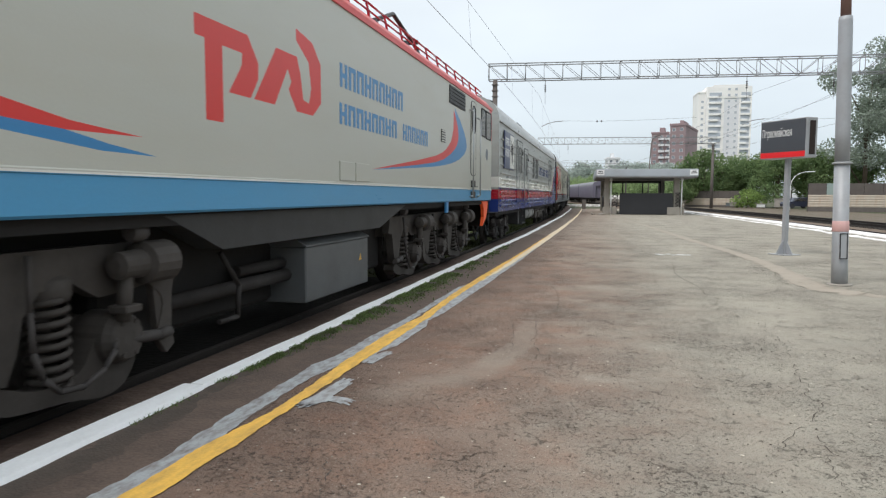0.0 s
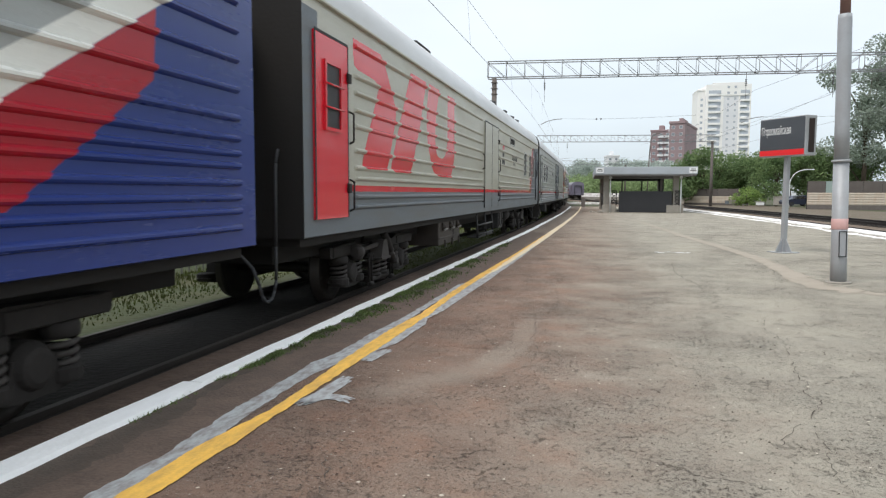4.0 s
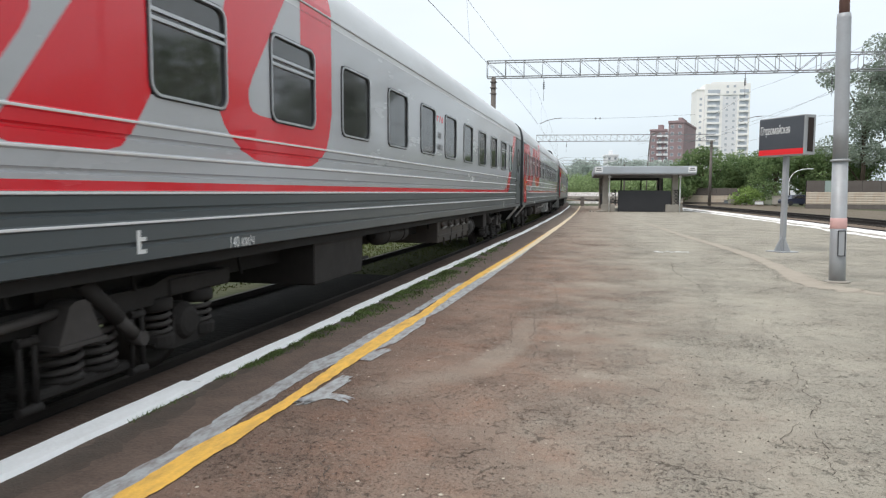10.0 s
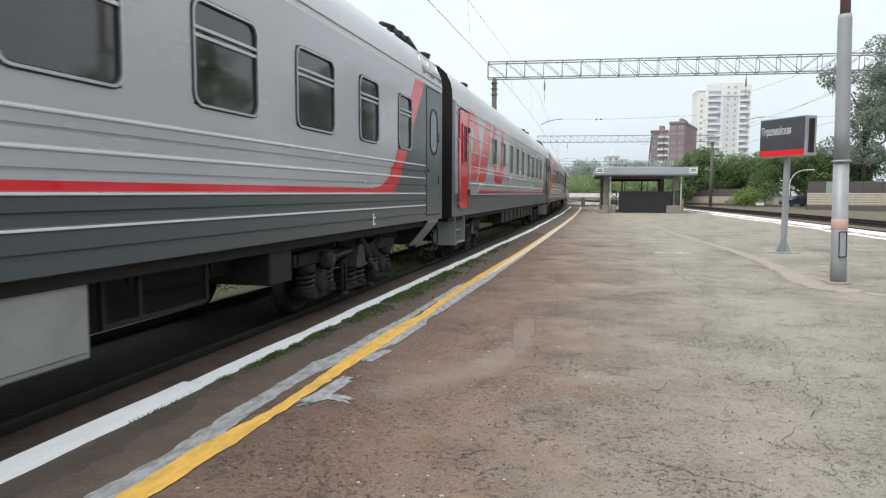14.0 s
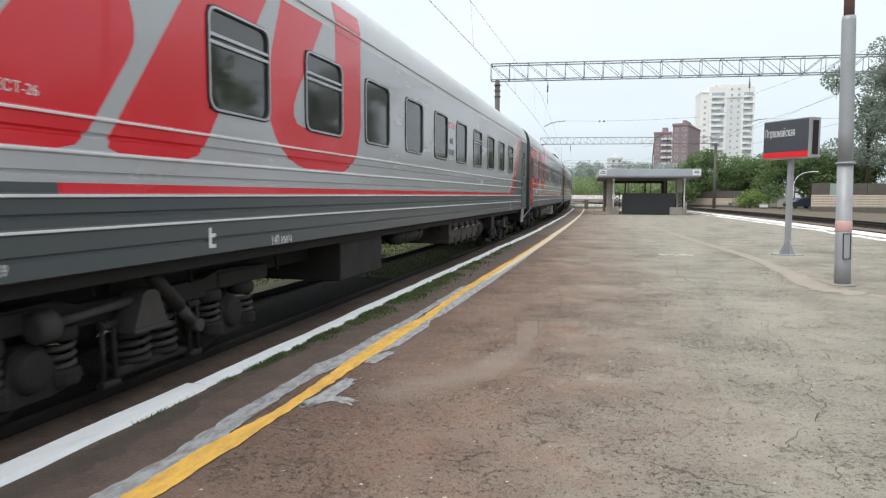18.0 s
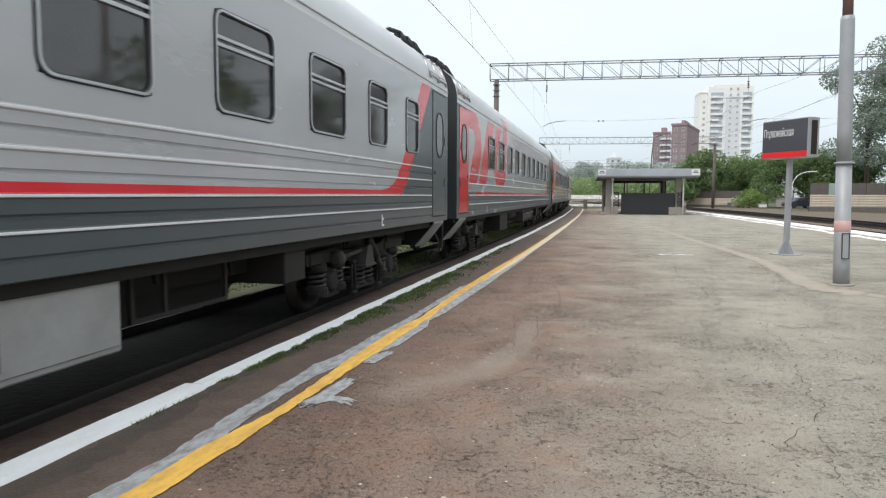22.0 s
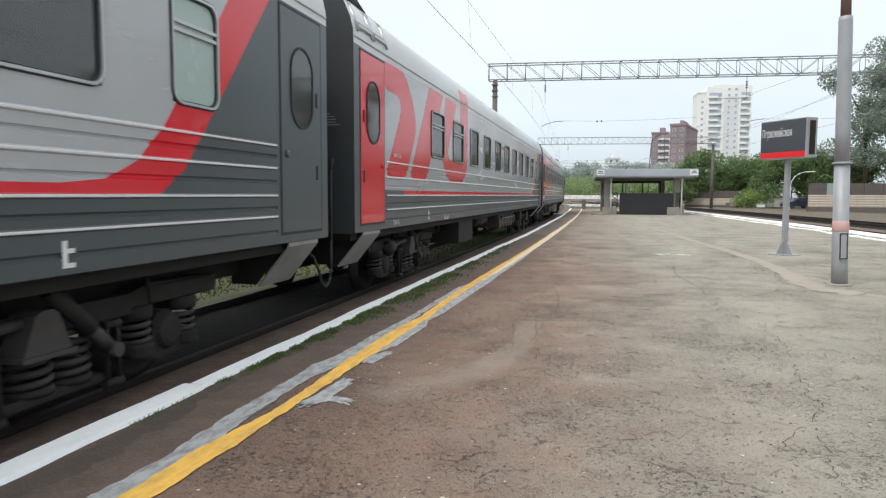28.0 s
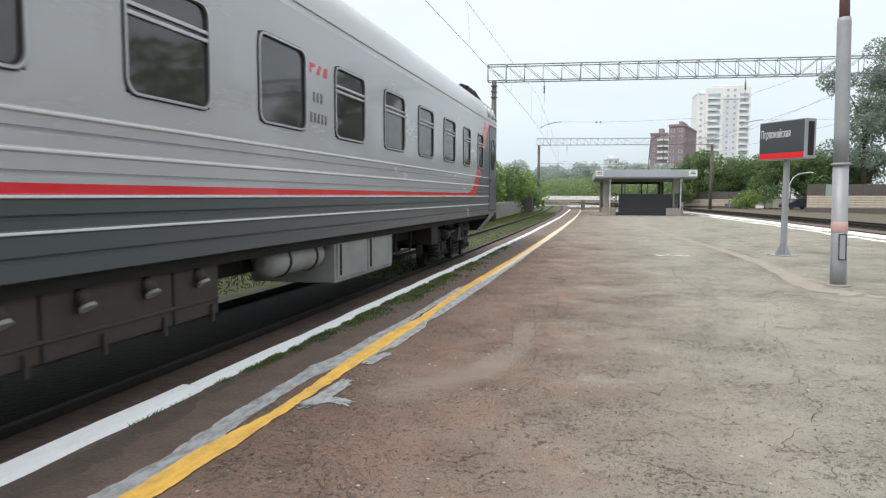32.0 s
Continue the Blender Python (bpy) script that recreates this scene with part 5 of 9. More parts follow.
# ---- beyond the tracks ----
def build_surroundings():
    # concrete retaining wall left of the near track
    t = thing("concrete_wall", "low stained concrete wall beside the near track", "wall", kind="structure")
    for k in range(8):
        s = 40.5 + k * 4.4
        x, y, p = left_line(s)
        bm = bmesh.new()
        cbox(bm, -0.1, 0.1, 0, 4.36, -0.75, 0.98, 0.02)
        part("wall_panel", bm, M_ASH, t, m=pose(x - 3.55, y, -0.15, 0, 0, math.degrees(p)))
    # a pale wall on a brown footing across the end of the line, and a white kerb before it
    t = thing("concrete_wall", "pale concrete wall on a brown footing at the line's end", "wall", kind="structure")
    for k in range(9):
        a, b = bearing(-9.0 + k * 1.7, 205, 0), bearing(-9.0 + (k + 1) * 1.7, 205, 0)
        d = math.hypot(b[0] - a[0], b[1] - a[1])
        m = pose(a[0], a[1], 0, 0, 0, math.degrees(math.atan2(b[1] - a[1], b[0] - a[0])))
        bm = bmesh.new()
        cbox(bm, 0.02, d - 0.02, -0.1, 0.1, 0.3, 1.42, 0.02)
        part("wall_panel", bm, M_WORNKERB, t, m=m)
        bm = bmesh.new()
        cbox(bm, 0, d, -0.3, 0.3, -0.9, 0.3, 0.02)
        part("footing", bm, M_ASH, t, "brown stained footing", m=m)
    bm = bmesh.new()
    a, b = bearing(-7.5, 124, 0), bearing(-0.5, 124, 0)
    cbox(bm, 0, math.hypot(b[0] - a[0], b[1] - a[1]), -0.25, 0.25, -0.8, -0.22, 0.02)
    k = tagged(part("far_kerb", bm, M_WORNKERB), "whitewashed kerb across the line's end", "kerb", kind="structure")
    k.matrix_basis = pose(a[0], a[1], 0, 0, 0, math.degrees(math.atan2(b[1] - a[1], b[0] - a[0])))
    # a pale picket fence along the grass strip
    t = thing("picket_fence", "weathered pale picket fence beyond the grass strip", "fence")
    bm = bmesh.new()
    prism(bm, [(-0.028, 0), (0.028, 0), (0.028, 0.80), (0.0, 0.85), (-0.028, 0.80)], -0.012, 0.012)
    picket = mesh_of("picket", bm, M_PICKET)
    for k in range(165):
        s = 2.5 + k * 0.29
        x, y, p = left_line(s)
        share("picket", picket, t, pose(x - 4.9, y, LAND_Z - 0.02, 0, random.uniform(-1.5, 1.5), math.degrees(p)))
    for z in (0.2, 0.6):
        bm = bmesh.new()
        sweep(bm, lambda q: left_line(q), steps(2.4, 50.4, 4), [(-4.97, z), (-4.93, z), (-4.93, z + 0.07), (-4.97, z + 0.07)], LAND_Z)
        part("fence_rail", bm, M_PICKET, t)
    for s, hh in ((74.5, 1.35), (75.9, 1.2)):
        c = thing("relay_cabinet", "grey trackside relay cabinet by the wall", "cabinet", pose(left_line(s)[0] - 2.6, s, LAND_Z))
        bm = bmesh.new()
        cbox(bm, -0.45, 0.45, -0.3, 0.3, 0.0, hh + 0.3, 0.02)
        part("cabinet_body", bm, M_MAST, c)
        bm = bmesh.new()
        cbox(bm, -0.4, 0.4, -0.32, -0.3, 0.2, hh + 0.2, 0.01)
        part("cabinet_door", bm, M_MAST, c)
    for x, y in ((-9.9, 104.0),):
        bm = bmesh.new()
        cbox(bm, -0.25, 0.25, -0.02, 0.02, 0.6, 2.4, 0.01)
        b = tagged(part("mast_plate", bm, M_LETTER), "white plate on the far mast", "plate")
        b.matrix_basis = pose(-10.8, 103.7, 0)
    # long low wall across the end of the valley
    bm = bmesh.new()
    a, b = Vector(bearing(-9, 215)), Vector(bearing(9, 150))
    d = (b - a).normalized()
    n = Vector((-d.y, d.x, 0)) * 0.15
    for p, q, z0, z1 in ((a, b, -0.6, 0.55),):
        face(bm, [p - n + Vector((0, 0, z1)), q - n + Vector((0, 0, z1)), q + n + Vector((0, 0, z1)), p + n + Vector((0, 0, z1))])
        face(bm, [p - n + Vector((0, 0, z0)), q - n + Vector((0, 0, z0)), q - n + Vector((0, 0, z1)), p - n + Vector((0, 0, z1))])
        face(bm, [p + n + Vector((0, 0, z0)), q + n + Vector((0, 0, z0)), q + n + Vector((0, 0, z1)), p + n + Vector((0, 0, z1))])
    tagged(part("far_wall", bm, M_ASH), "long pale concrete parapet in the distance", "wall", kind="structure")
    # a corrugated fence with a painted dark upper half
    cream = paint("rust_streaked_cream_fence", rgb(186, 178, 164), 0.75, 0, 12, 0.1, rgb(160, 112, 76), 0.3, 0.85, 0.006, (1, 1, 0.3))
    dark = paint("dark_fence_boards", rgb(94, 88, 84), 0.8, 0, 12, 0.1, rgb(74, 66, 62), 0.6, 0.5, 0.006)
    mint = paint("mint_green_board", rgb(138, 156, 152), 0.7, 0, 12, 0.06, rgb(170, 176, 168), 1.0, 0.4, 0.004)
    for b0, d0, b1, d1, z0, zm, z1, nn in ((14.25, 99, 24.5, 104, 0.0, 1.55, 3.0, 9), (5.6, 126, 9.7, 124, -0.2, 0.95, 2.2, 5)):
        t = thing("corrugated_fence", "cream and dark corrugated fence with rust streaks", "fence")
        p0, p1 = Vector(bearing(b0, d0, 0)), Vector(bearing(b1, d1, 0))
        dd = (p1 - p0)
        ang = math.degrees(math.atan2(dd.y, dd.x))
        ln = dd.length / nn
        for k in range(nn):
            base = p0 + dd * (k / nn)
            mm = pose(base.x, base.y, 0, 0, 0, ang)
            bm = bmesh.new()
            nr = 5
            for j in range(nr):
                za, zb = z0 + (zm - z0) * j / nr, z0 + (zm - z0) * (j + 1) / nr
                face(bm, [(0, 0, za), (ln, 0, za), (ln, -0.035, (za + zb) / 2), (0, -0.035, (za + zb) / 2)])
                face(bm, [(0, -0.035, (za + zb) / 2), (ln, -0.035, (za + zb) / 2), (ln, 0, zb), (0, 0, zb)])
            plinth = bmesh.new()
            cbox(plinth, 0, ln, 0.0, 0.12, -1.0, z0, 0.01)
            part("plinth", plinth, M_MAST, t, "dark concrete footing", mm)
            part("fence_sheet", bm, cream, t, "rust-streaked cream sheet", mm)
            bm = bmesh.new()
            cbox(bm, 0.02, ln - 0.02, 0.02, 0.1, zm, z1, 0.01)
            part("fence_board", bm, mint if nn == 9 and k in (1,) else dark, t, "dark weathered upper board", mm)
            bm = bmesh.new()
            box(bm, -0.05, 0.05, 0.1, 0.2, -0.6, z1)
            part("fence_post", bm, M_UNDER, t, m=mm)
    # dark bank under the fence, a lamp post and clutter by the line
    x, y, z = bearing(13.05, 108)
    t = thing("street_lamp", "pale curved street lamp beyond the tracks", "street lamp", pose(x, y, z))
    bm = bmesh.new()
    rod(bm, (0, 0, 0), (0, 0, 3.4), 0.11, 8, 0, 0.08)
    chain(bm, [(0, 0, 3.4), (0.15, 0, 4.1), (0.55, 0, 4.75), (1.1, 0, 5.15), (1.8, 0, 5.35), (2.4, 0, 5.4)], 0.06, 6)
    part("column", bm, M_LETTER, t)
    bm = bmesh.new()
    cbox(bm, 2.3, 3.1, -0.12, 0.12, 5.33, 5.47, 0.04)
    part("lamp_head", bm, M_LETTER, t)
    x, y, z = bearing(2.75, 165)
    t = thing("street_lamp", "tall dark thin lamp mast near the brick flats", "street lamp", pose(x, y, z))
    bm = bmesh.new()
    chain(bm, [(0, 0, 0), (0.35, 0, 10.5), (0.6, 0, 14.2), (1.0, 0, 15.3), (1.9, 0, 15.7)], 0.13, 6)
    part("column", bm, M_MAST, t)
    bm = bmesh.new()
    cbox(bm, 1.7, 2.6, -0.15, 0.15, 15.6, 15.85, 0.04)
    part("lamp_head", bm, M_MAST, t)
    x, y, z = bearing(13.6, 103)
    t = thing("parked_car", "dark blue hatchback parked beyond the tracks", "car", pose(x, y, z + 0.35, 0, 0, 20))
    bm = bmesh.new()
    prism(bm, [(-2.0, 0.25), (2.0, 0.25), (2.1, 0.6), (1.9, 0.85), (1.0, 0.95), (0.4, 1.4), (-1.3, 1.45), (-1.95, 0.95), (-2.1, 0.6)], -0.8, 0.8)
    bm.transform(Matrix.Rotation(radians(90), 4, "Z"))
    part("body", bm, paint("dark_blue_car_paint", rgb(50, 56, 74), 0.3, 0.2, 30, 0.03, rgb(60, 62, 70), 1, 0.2, 0), t)
    for sx in (-1.25, 1.25):
        for sy in (-0.75, 0.75):
            bm = bmesh.new()
            lathe(bm, [(0.3, -0.1), (0.32, -0.05), (0.32, 0.05), (0.3, 0.1)], "y", (sx, sy, 0.3), 12)
            part("wheel", bm, M_RUBBER, t)
    for sy in (-0.81, 0.81):
        bm = bmesh.new()
        face(bm, [(-1.2, sy, 0.95), (0.8, sy, 0.95), (0.35, sy, 1.33), (-1.1, sy, 1.36)])
        part("side_window", bm, M_GLASS, t)
    for b, dist, wd, hh, mt in ((11.1, 110, 1.1, 0.45, M_LETTER), (12.3, 112, 1.1, 1.2, M_MAILRED), (9.4, 118, 2.0, 0.6, M_ASH), (8.9, 120, 1.2, 0.5, M_SLATE)):
        x, y, z = bearing(b, dist)
        t = thing("utility_box", "low weathered concrete box by the railway", "box", pose(x, y, z + 0.3, 0, 0, -8))
        bm = bmesh.new()
        cbox(bm, -wd / 2, wd / 2, -0.4, 0.4, 0, hh, 0.04)
        part("box_body", bm, M_ASH if mt is M_MAILRED else mt, t)
        bm = bmesh.new()
        cbox(bm, -wd / 2 - 0.05, wd / 2 + 0.05, -0.45, 0.45, hh, hh + 0.1, 0.02)
        part("box_lid", bm, M_ASH, t)


def house(name, label, b0, dist, turn, wide, deep, floors, fl, wall, cols, roof_h=1.2, balcony=(), second=None, base=0.0, rail=None):
    """A block of flats: walls, a parapet, a window for every opening, and stacks of balconies."""
    x, y, z = bearing(b0, dist)
    t = thing(name, label, "apartment building", pose(x, y, z, 0, 0, turn))
    h = base + floors * fl
    bm = bmesh.new()
    box(bm, 0, wide, 0, deep, 0, h)
    part("wall", bm, wall, t)
    bm = bmesh.new()
    cbox(bm, -0.3, wide + 0.3, -0.3, deep + 0.3, h, h + roof_h, 0.1)
    r = part("roof", bm, second or wall, t)
    bm = bmesh.new()
    cbox(bm, wide * 0.35, wide * 0.6, deep * 0.3, deep * 0.7, h + roof_h, h + roof_h + 2.6, 0.1)
    part("lift_house", bm, wall, r)
    bm = bmesh.new()
    ring_frame(bm, [(0, 0), (1.5, 0), (1.5, 1.5), (0, 1.5)], [(0.1, 0.1), (1.4, 0.1), (1.4, 1.4), (0.1, 1.4)], 0.0, 0.08)
    wf = mesh_of("window", bm, M_LETTER)
    bm = bmesh.new()
    face(bm, [(0.03, 0.1, 0.1), (0.03, 1.4, 0.1), (0.03, 1.4, 1.4), (0.03, 0.1, 1.4)])
    # pane colour lightened for haze
    wp = mesh_of("pane", bm, paint("hazed_window_glass", rgb(128, 136, 144), 0.2, 0, 3, 0.1, rgb(156, 164, 170), 0.4, 0.5, 0) if "pane_m" not in SHARED else SHARED["pane_m"])
    SHARED.setdefault("pane_m", wp.materials[0])
    bm = bmesh.new()
    cbox(bm, 0, 1.1, 0, 2.9, 0, 1.1, 0.03)
    bal = mesh_of("balcony", bm, rail or second or wall)
    for side, length in (("front", wide), ("left", deep)):
        n = cols if side == "front" else max(2, int(cols * deep / wide))
        for f in range(floors):
            for k in range(n):
                u = (k + 0.5) * length / n
                zz = base + f * fl + 0.9
                if side == "front":
                    mm = Matrix.Translation((u - 0.75, -0.02, zz)) @ Matrix.Rotation(radians(-90), 4, "Z")
                    mb = Matrix.Translation((u - 1.45, 0, zz - 0.9)) @ Matrix.Rotation(radians(-90), 4, "Z")
                else:
                    mm = Matrix.Translation((-0.02, u + 0.75, zz)) @ Matrix.Rotation(radians(180), 4, "Z")
                    mb = Matrix.Translation((0, u + 1.45, zz - 0.9)) @ Matrix.Rotation(radians(180), 4, "Z")
                w = share("window", wf, t, mm)
                share("pane", wp, w)
                if (side, k) in balcony and f > 0:
                    share("balcony", bal, t, mb)
    return t


SHARED = {}


def build_buildings():
    # wall and glass colours of the far blocks are washed out for haze
    white = paint("hazed_white_render", rgb(242, 242, 238), 0.8, 0, 0.6, 0.04, rgb(228, 228, 226), 0.06, 0.5, 0)
    grey = paint("hazed_grey_panels", rgb(226, 228, 230), 0.8, 0, 0.6, 0.05, rgb(210, 213, 216), 0.06, 0.5, 0)
    brick = paint("hazed_red_brick", rgb(150, 131, 133), 0.85, 0, 1.5, 0.08, rgb(138, 118, 121), 0.1, 0.5, 0)
    pale = paint("hazed_block_render", rgb(224, 226, 228), 0.8, 0, 0.6, 0.05, rgb(206, 208, 212), 0.06, 0.5, 0)
    # the tower: a white frame, a white crown, and two columns of grey loggias
    x, y, z = bearing(6.42, 400)
    t = thing("apartment_tower", "tall white and grey apartment tower with loggia columns", "apartment building", pose(x, y, z, 0, 0, 4))
    glass = paint("hazed_tower_glass", rgb(176, 184, 192), 0.3, 0, 3, 0.08, rgb(196, 202, 208), 0.3, 0.5, 0)
    fl, floors, base = 3.1, 19, 2.0
    top = base + fl * floors
    bm = bmesh.new()
    cbox(bm, 4.0, 27.0, 0.0, 20, 0, top, 0.05)
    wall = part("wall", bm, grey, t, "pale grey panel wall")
    bm = bmesh.new()
    cbox(bm, 0.0, 3.99, 2.0, 18, 0, top - 3.2, 0.05)
    part("side_wing", bm, white, t, "narrow white side wing")
    bm = bmesh.new()
    cbox(bm, 3.9, 27.1, -0.35, 20.1, top - 2 * fl, top, 0.1)
    crown = part("crown", bm, white, t, "white upper storeys")
    bm = bmesh.new()
    cbox(bm, 8.0, 25.5, 2.0, 16.0, top, top + 1.3, 0.1)
    part("roof", bm, white, crown)
    bm = bmesh.new()
    cbox(bm, -0.1, 4.1, 1.7, 18.2, top - 3.2, top - 2.2, 0.1)
    part("wing_parapet", bm, white, t)
    for u0, u1 in ((3.85, 5.2), (11.6, 13.0), (20.6, 21.5), (26.2, 27.1)):
        bm = bmesh.new()
        cbox(bm, u0, u1, -0.3, 0.0, 0, top - 2 * fl, 0.05)
        part("pilaster", bm, white, t, "white vertical pier")
    bm = bmesh.new()
    cbox(bm, 0, 1, -0.95, -0.02, 0, 1.15, 0.04)
    rail_mesh = mesh_of("balcony", bm, white)
    bm = bmesh.new()
    box(bm, 0, 1, -0.2, -0.01, 0, 1.75)
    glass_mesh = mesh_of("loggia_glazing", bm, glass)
    bm = bmesh.new()
    ring_frame(bm, [(0, 0), (1.5, 0), (1.5, 1.5), (0, 1.5)], [(0.12, 0.12), (1.38, 0.12), (1.38, 1.38), (0.12, 1.38)], 0.0, 0.1)
    bm.transform(Matrix.Rotation(radians(-90), 4, "Z"))
    frame_mesh = mesh_of("window", bm, white)
    bm = bmesh.new()
    box(bm, 0.1, 1.4, -0.05, -0.01, 0.1, 1.4)
    pane_mesh = mesh_of("pane", bm, glass)
    wide = Matrix.Diagonal
    for f in range(floors):
        zz = base + f * fl
        for u0, w in (((5.25, 6.3), (21.55, 4.6)) if f < floors - 1 else ()):
            k = share("balcony", rail_mesh, t, Matrix.Translation((u0, 0, zz)) @ wide((w * (0.72 if f % 2 else 1.0), 1, 1, 1)))
            share("loggia_glazing", glass_mesh, t, Matrix.Translation((u0, -0.36 if f > floors - 3 else 0, zz + 1.2)) @ wide((w, 1, 1, 1)))
        for u in (14.6, 18.2):
            k = share("window", frame_mesh, t, Matrix.Translation((u, -0.36 if f > floors - 3 else -0.01, zz + 0.8)))
            share("pane", pane_mesh, k)
        if f < floors - 2:
            k = share("window", frame_mesh, t, Matrix.Translation((1.4, 1.99, zz + 0.8)))
            share("pane", pane_mesh, k)
    house("apartment_block", "red brick apartment block paled for haze, pale balconies", 4.35, 345, -14, 7.0, 40, 10, 3.3, brick, 2, 1.2, {("left", 1), ("left", 3), ("left", 5)}, brick, 2, pale)
    house("apartment_block", "red brick apartment block paled for haze, lower wing", 2.95, 375, -10, 10, 14, 10, 3.2, brick, 3, 1.0, {("front", 2), ("front", 1)}, brick, 2, pale)
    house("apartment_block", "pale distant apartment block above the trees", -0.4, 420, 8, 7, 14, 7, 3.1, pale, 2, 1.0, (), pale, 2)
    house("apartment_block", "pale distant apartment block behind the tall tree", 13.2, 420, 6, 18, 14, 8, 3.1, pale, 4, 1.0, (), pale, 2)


build_lamp_pole()
build_station_sign()
build_shelter()
build_overhead()
build_surroundings()
build_buildings()


# ---- rolling stock: local x to the platform, y along the train away from the camera, z up from the rail ----
CAR_L, PITCH, HALF = 24.8, 25.48, 1.55


def ribbed(zs, x=HALF, d=0.014, h=0.02, z0=1.09, z1=3.52, sunk=()):
    """The side's outline from bottom to top with pressed ribs, and shallow grooves."""
    out = [(x - 0.03, z0 - 0.012), (x, z0)]
    for z, dd in sorted([(z, d) for z in zs] + [(z, -0.018) for z in sunk]):
        out += [(x, z - h), (x + dd * 0.6, z - h * 0.68), (x + dd, z - h * 0.26), (x + dd, z + h * 0.26), (x + dd * 0.6, z + h * 0.68), (x, z + h)]
    return out + [(x, z1)]


ROOF_ARC = [(1.55, 3.52), (1.545, 3.68), (1.505, 3.86), (1.42, 4.04), (1.26, 4.185), (1.0, 4.32), (0.6, 4.43), (0.3, 4.475), (0.0, 4.49)]
OLD_ARC = [(1.55, 3.72), (1.55, 3.86), (1.51, 4.02), (1.42, 4.19), (1.27, 4.325), (1.0, 4.46), (0.6, 4.57), (0.3, 4.61), (0.0, 4.625)]


def inside(poly, u, z):
    hit = False
    for (a, b), (c, d) in zip(poly, poly[1:] + poly[:1]):
        if (b > z) != (d > z) and u < (c - a) * (z - b) / (d - b) + a:
            hit = not hit
    return hit


def cut(bm, faces, co, no):
    geom = set(faces)
    for f in faces:
        geom.update(f.edges)
        geom.update(f.verts)
    bmesh.ops.bisect_plane(bm, geom=list(geom), plane_co=co, plane_no=no, dist=1e-5)


def side_sheet(length, prof, bands, patches, holes, runs=None):
    """One car side: colour bands by height, painted patches (polygon, colour), openings (u0, u1, z0, z1)."""
    bm = bmesh.new()
    h = length / 2
    cols = [[bm.verts.new((x, y, z)) for x, z in prof] for y in (-h, h)]
    for i in range(len(prof) - 1):
        bm.faces.new((cols[0][i], cols[1][i], cols[1][i + 1], cols[0][i + 1]))
    for u in sorted({round(u, 4) for q in holes for u in q[:2]} | {round(f(p[0] for p in poly), 4) for poly, _ in patches for f in (min, max)}):
        if 0.001 < u < length - 0.001:
            cut(bm, bm.faces[:], (0, u - h, 0), (0, 1, 0))
    for z in sorted({z for q in holes for z in q[2:]} | {b[0] for b in bands[:-1]}):
        cut(bm, bm.faces[:], (0, 0, z), (0, 0, 1))
    for poly, _ in patches:
        u0, u1 = min(p[0] for p in poly) - h, max(p[0] for p in poly) - h
        z0, z1 = min(p[1] for p in poly), max(p[1] for p in poly)
        for (a, b), (c, d) in zip(poly, poly[1:] + poly[:1]):
            near = [f for f in bm.faces if u0 - 1e-4 < f.calc_center_median().y < u1 + 1e-4 and min(v.co.z for v in f.verts) < z1 and max(v.co.z for v in f.verts) > z0]
            if near:
                cut(bm, near, (0, a - h, b), (0, d - b, -(c - a)))
    if runs:                                         # pressed ribs only along these stretches
        for a, b in runs:
            for u in (a, a + 0.04, b - 0.04, b):
                cut(bm, bm.faces[:], (0, u - h, 0), (0, 1, 0))
        for v in bm.verts:
            u = v.co.y + h
            if v.co.z > prof[1][1] - 0.001 and not any(a + 0.001 < u < b - 0.001 for a, b in runs):
                v.co.x = HALF
    gone = []
    for f in bm.faces:
        c = f.calc_center_median()
        u, z = c.y + h, c.z
        if any(q[0] < u < q[1] and q[2] < z < q[3] for q in holes):
            gone.append(f)
            continue
        f.material_index = next((m for top, m in bands if z < top), bands[-1][1])
        for poly, m in patches:
            if inside(poly, u, z):
                f.material_index = m
    bmesh.ops.delete(bm, geom=gone, context="FACES")
    return bm


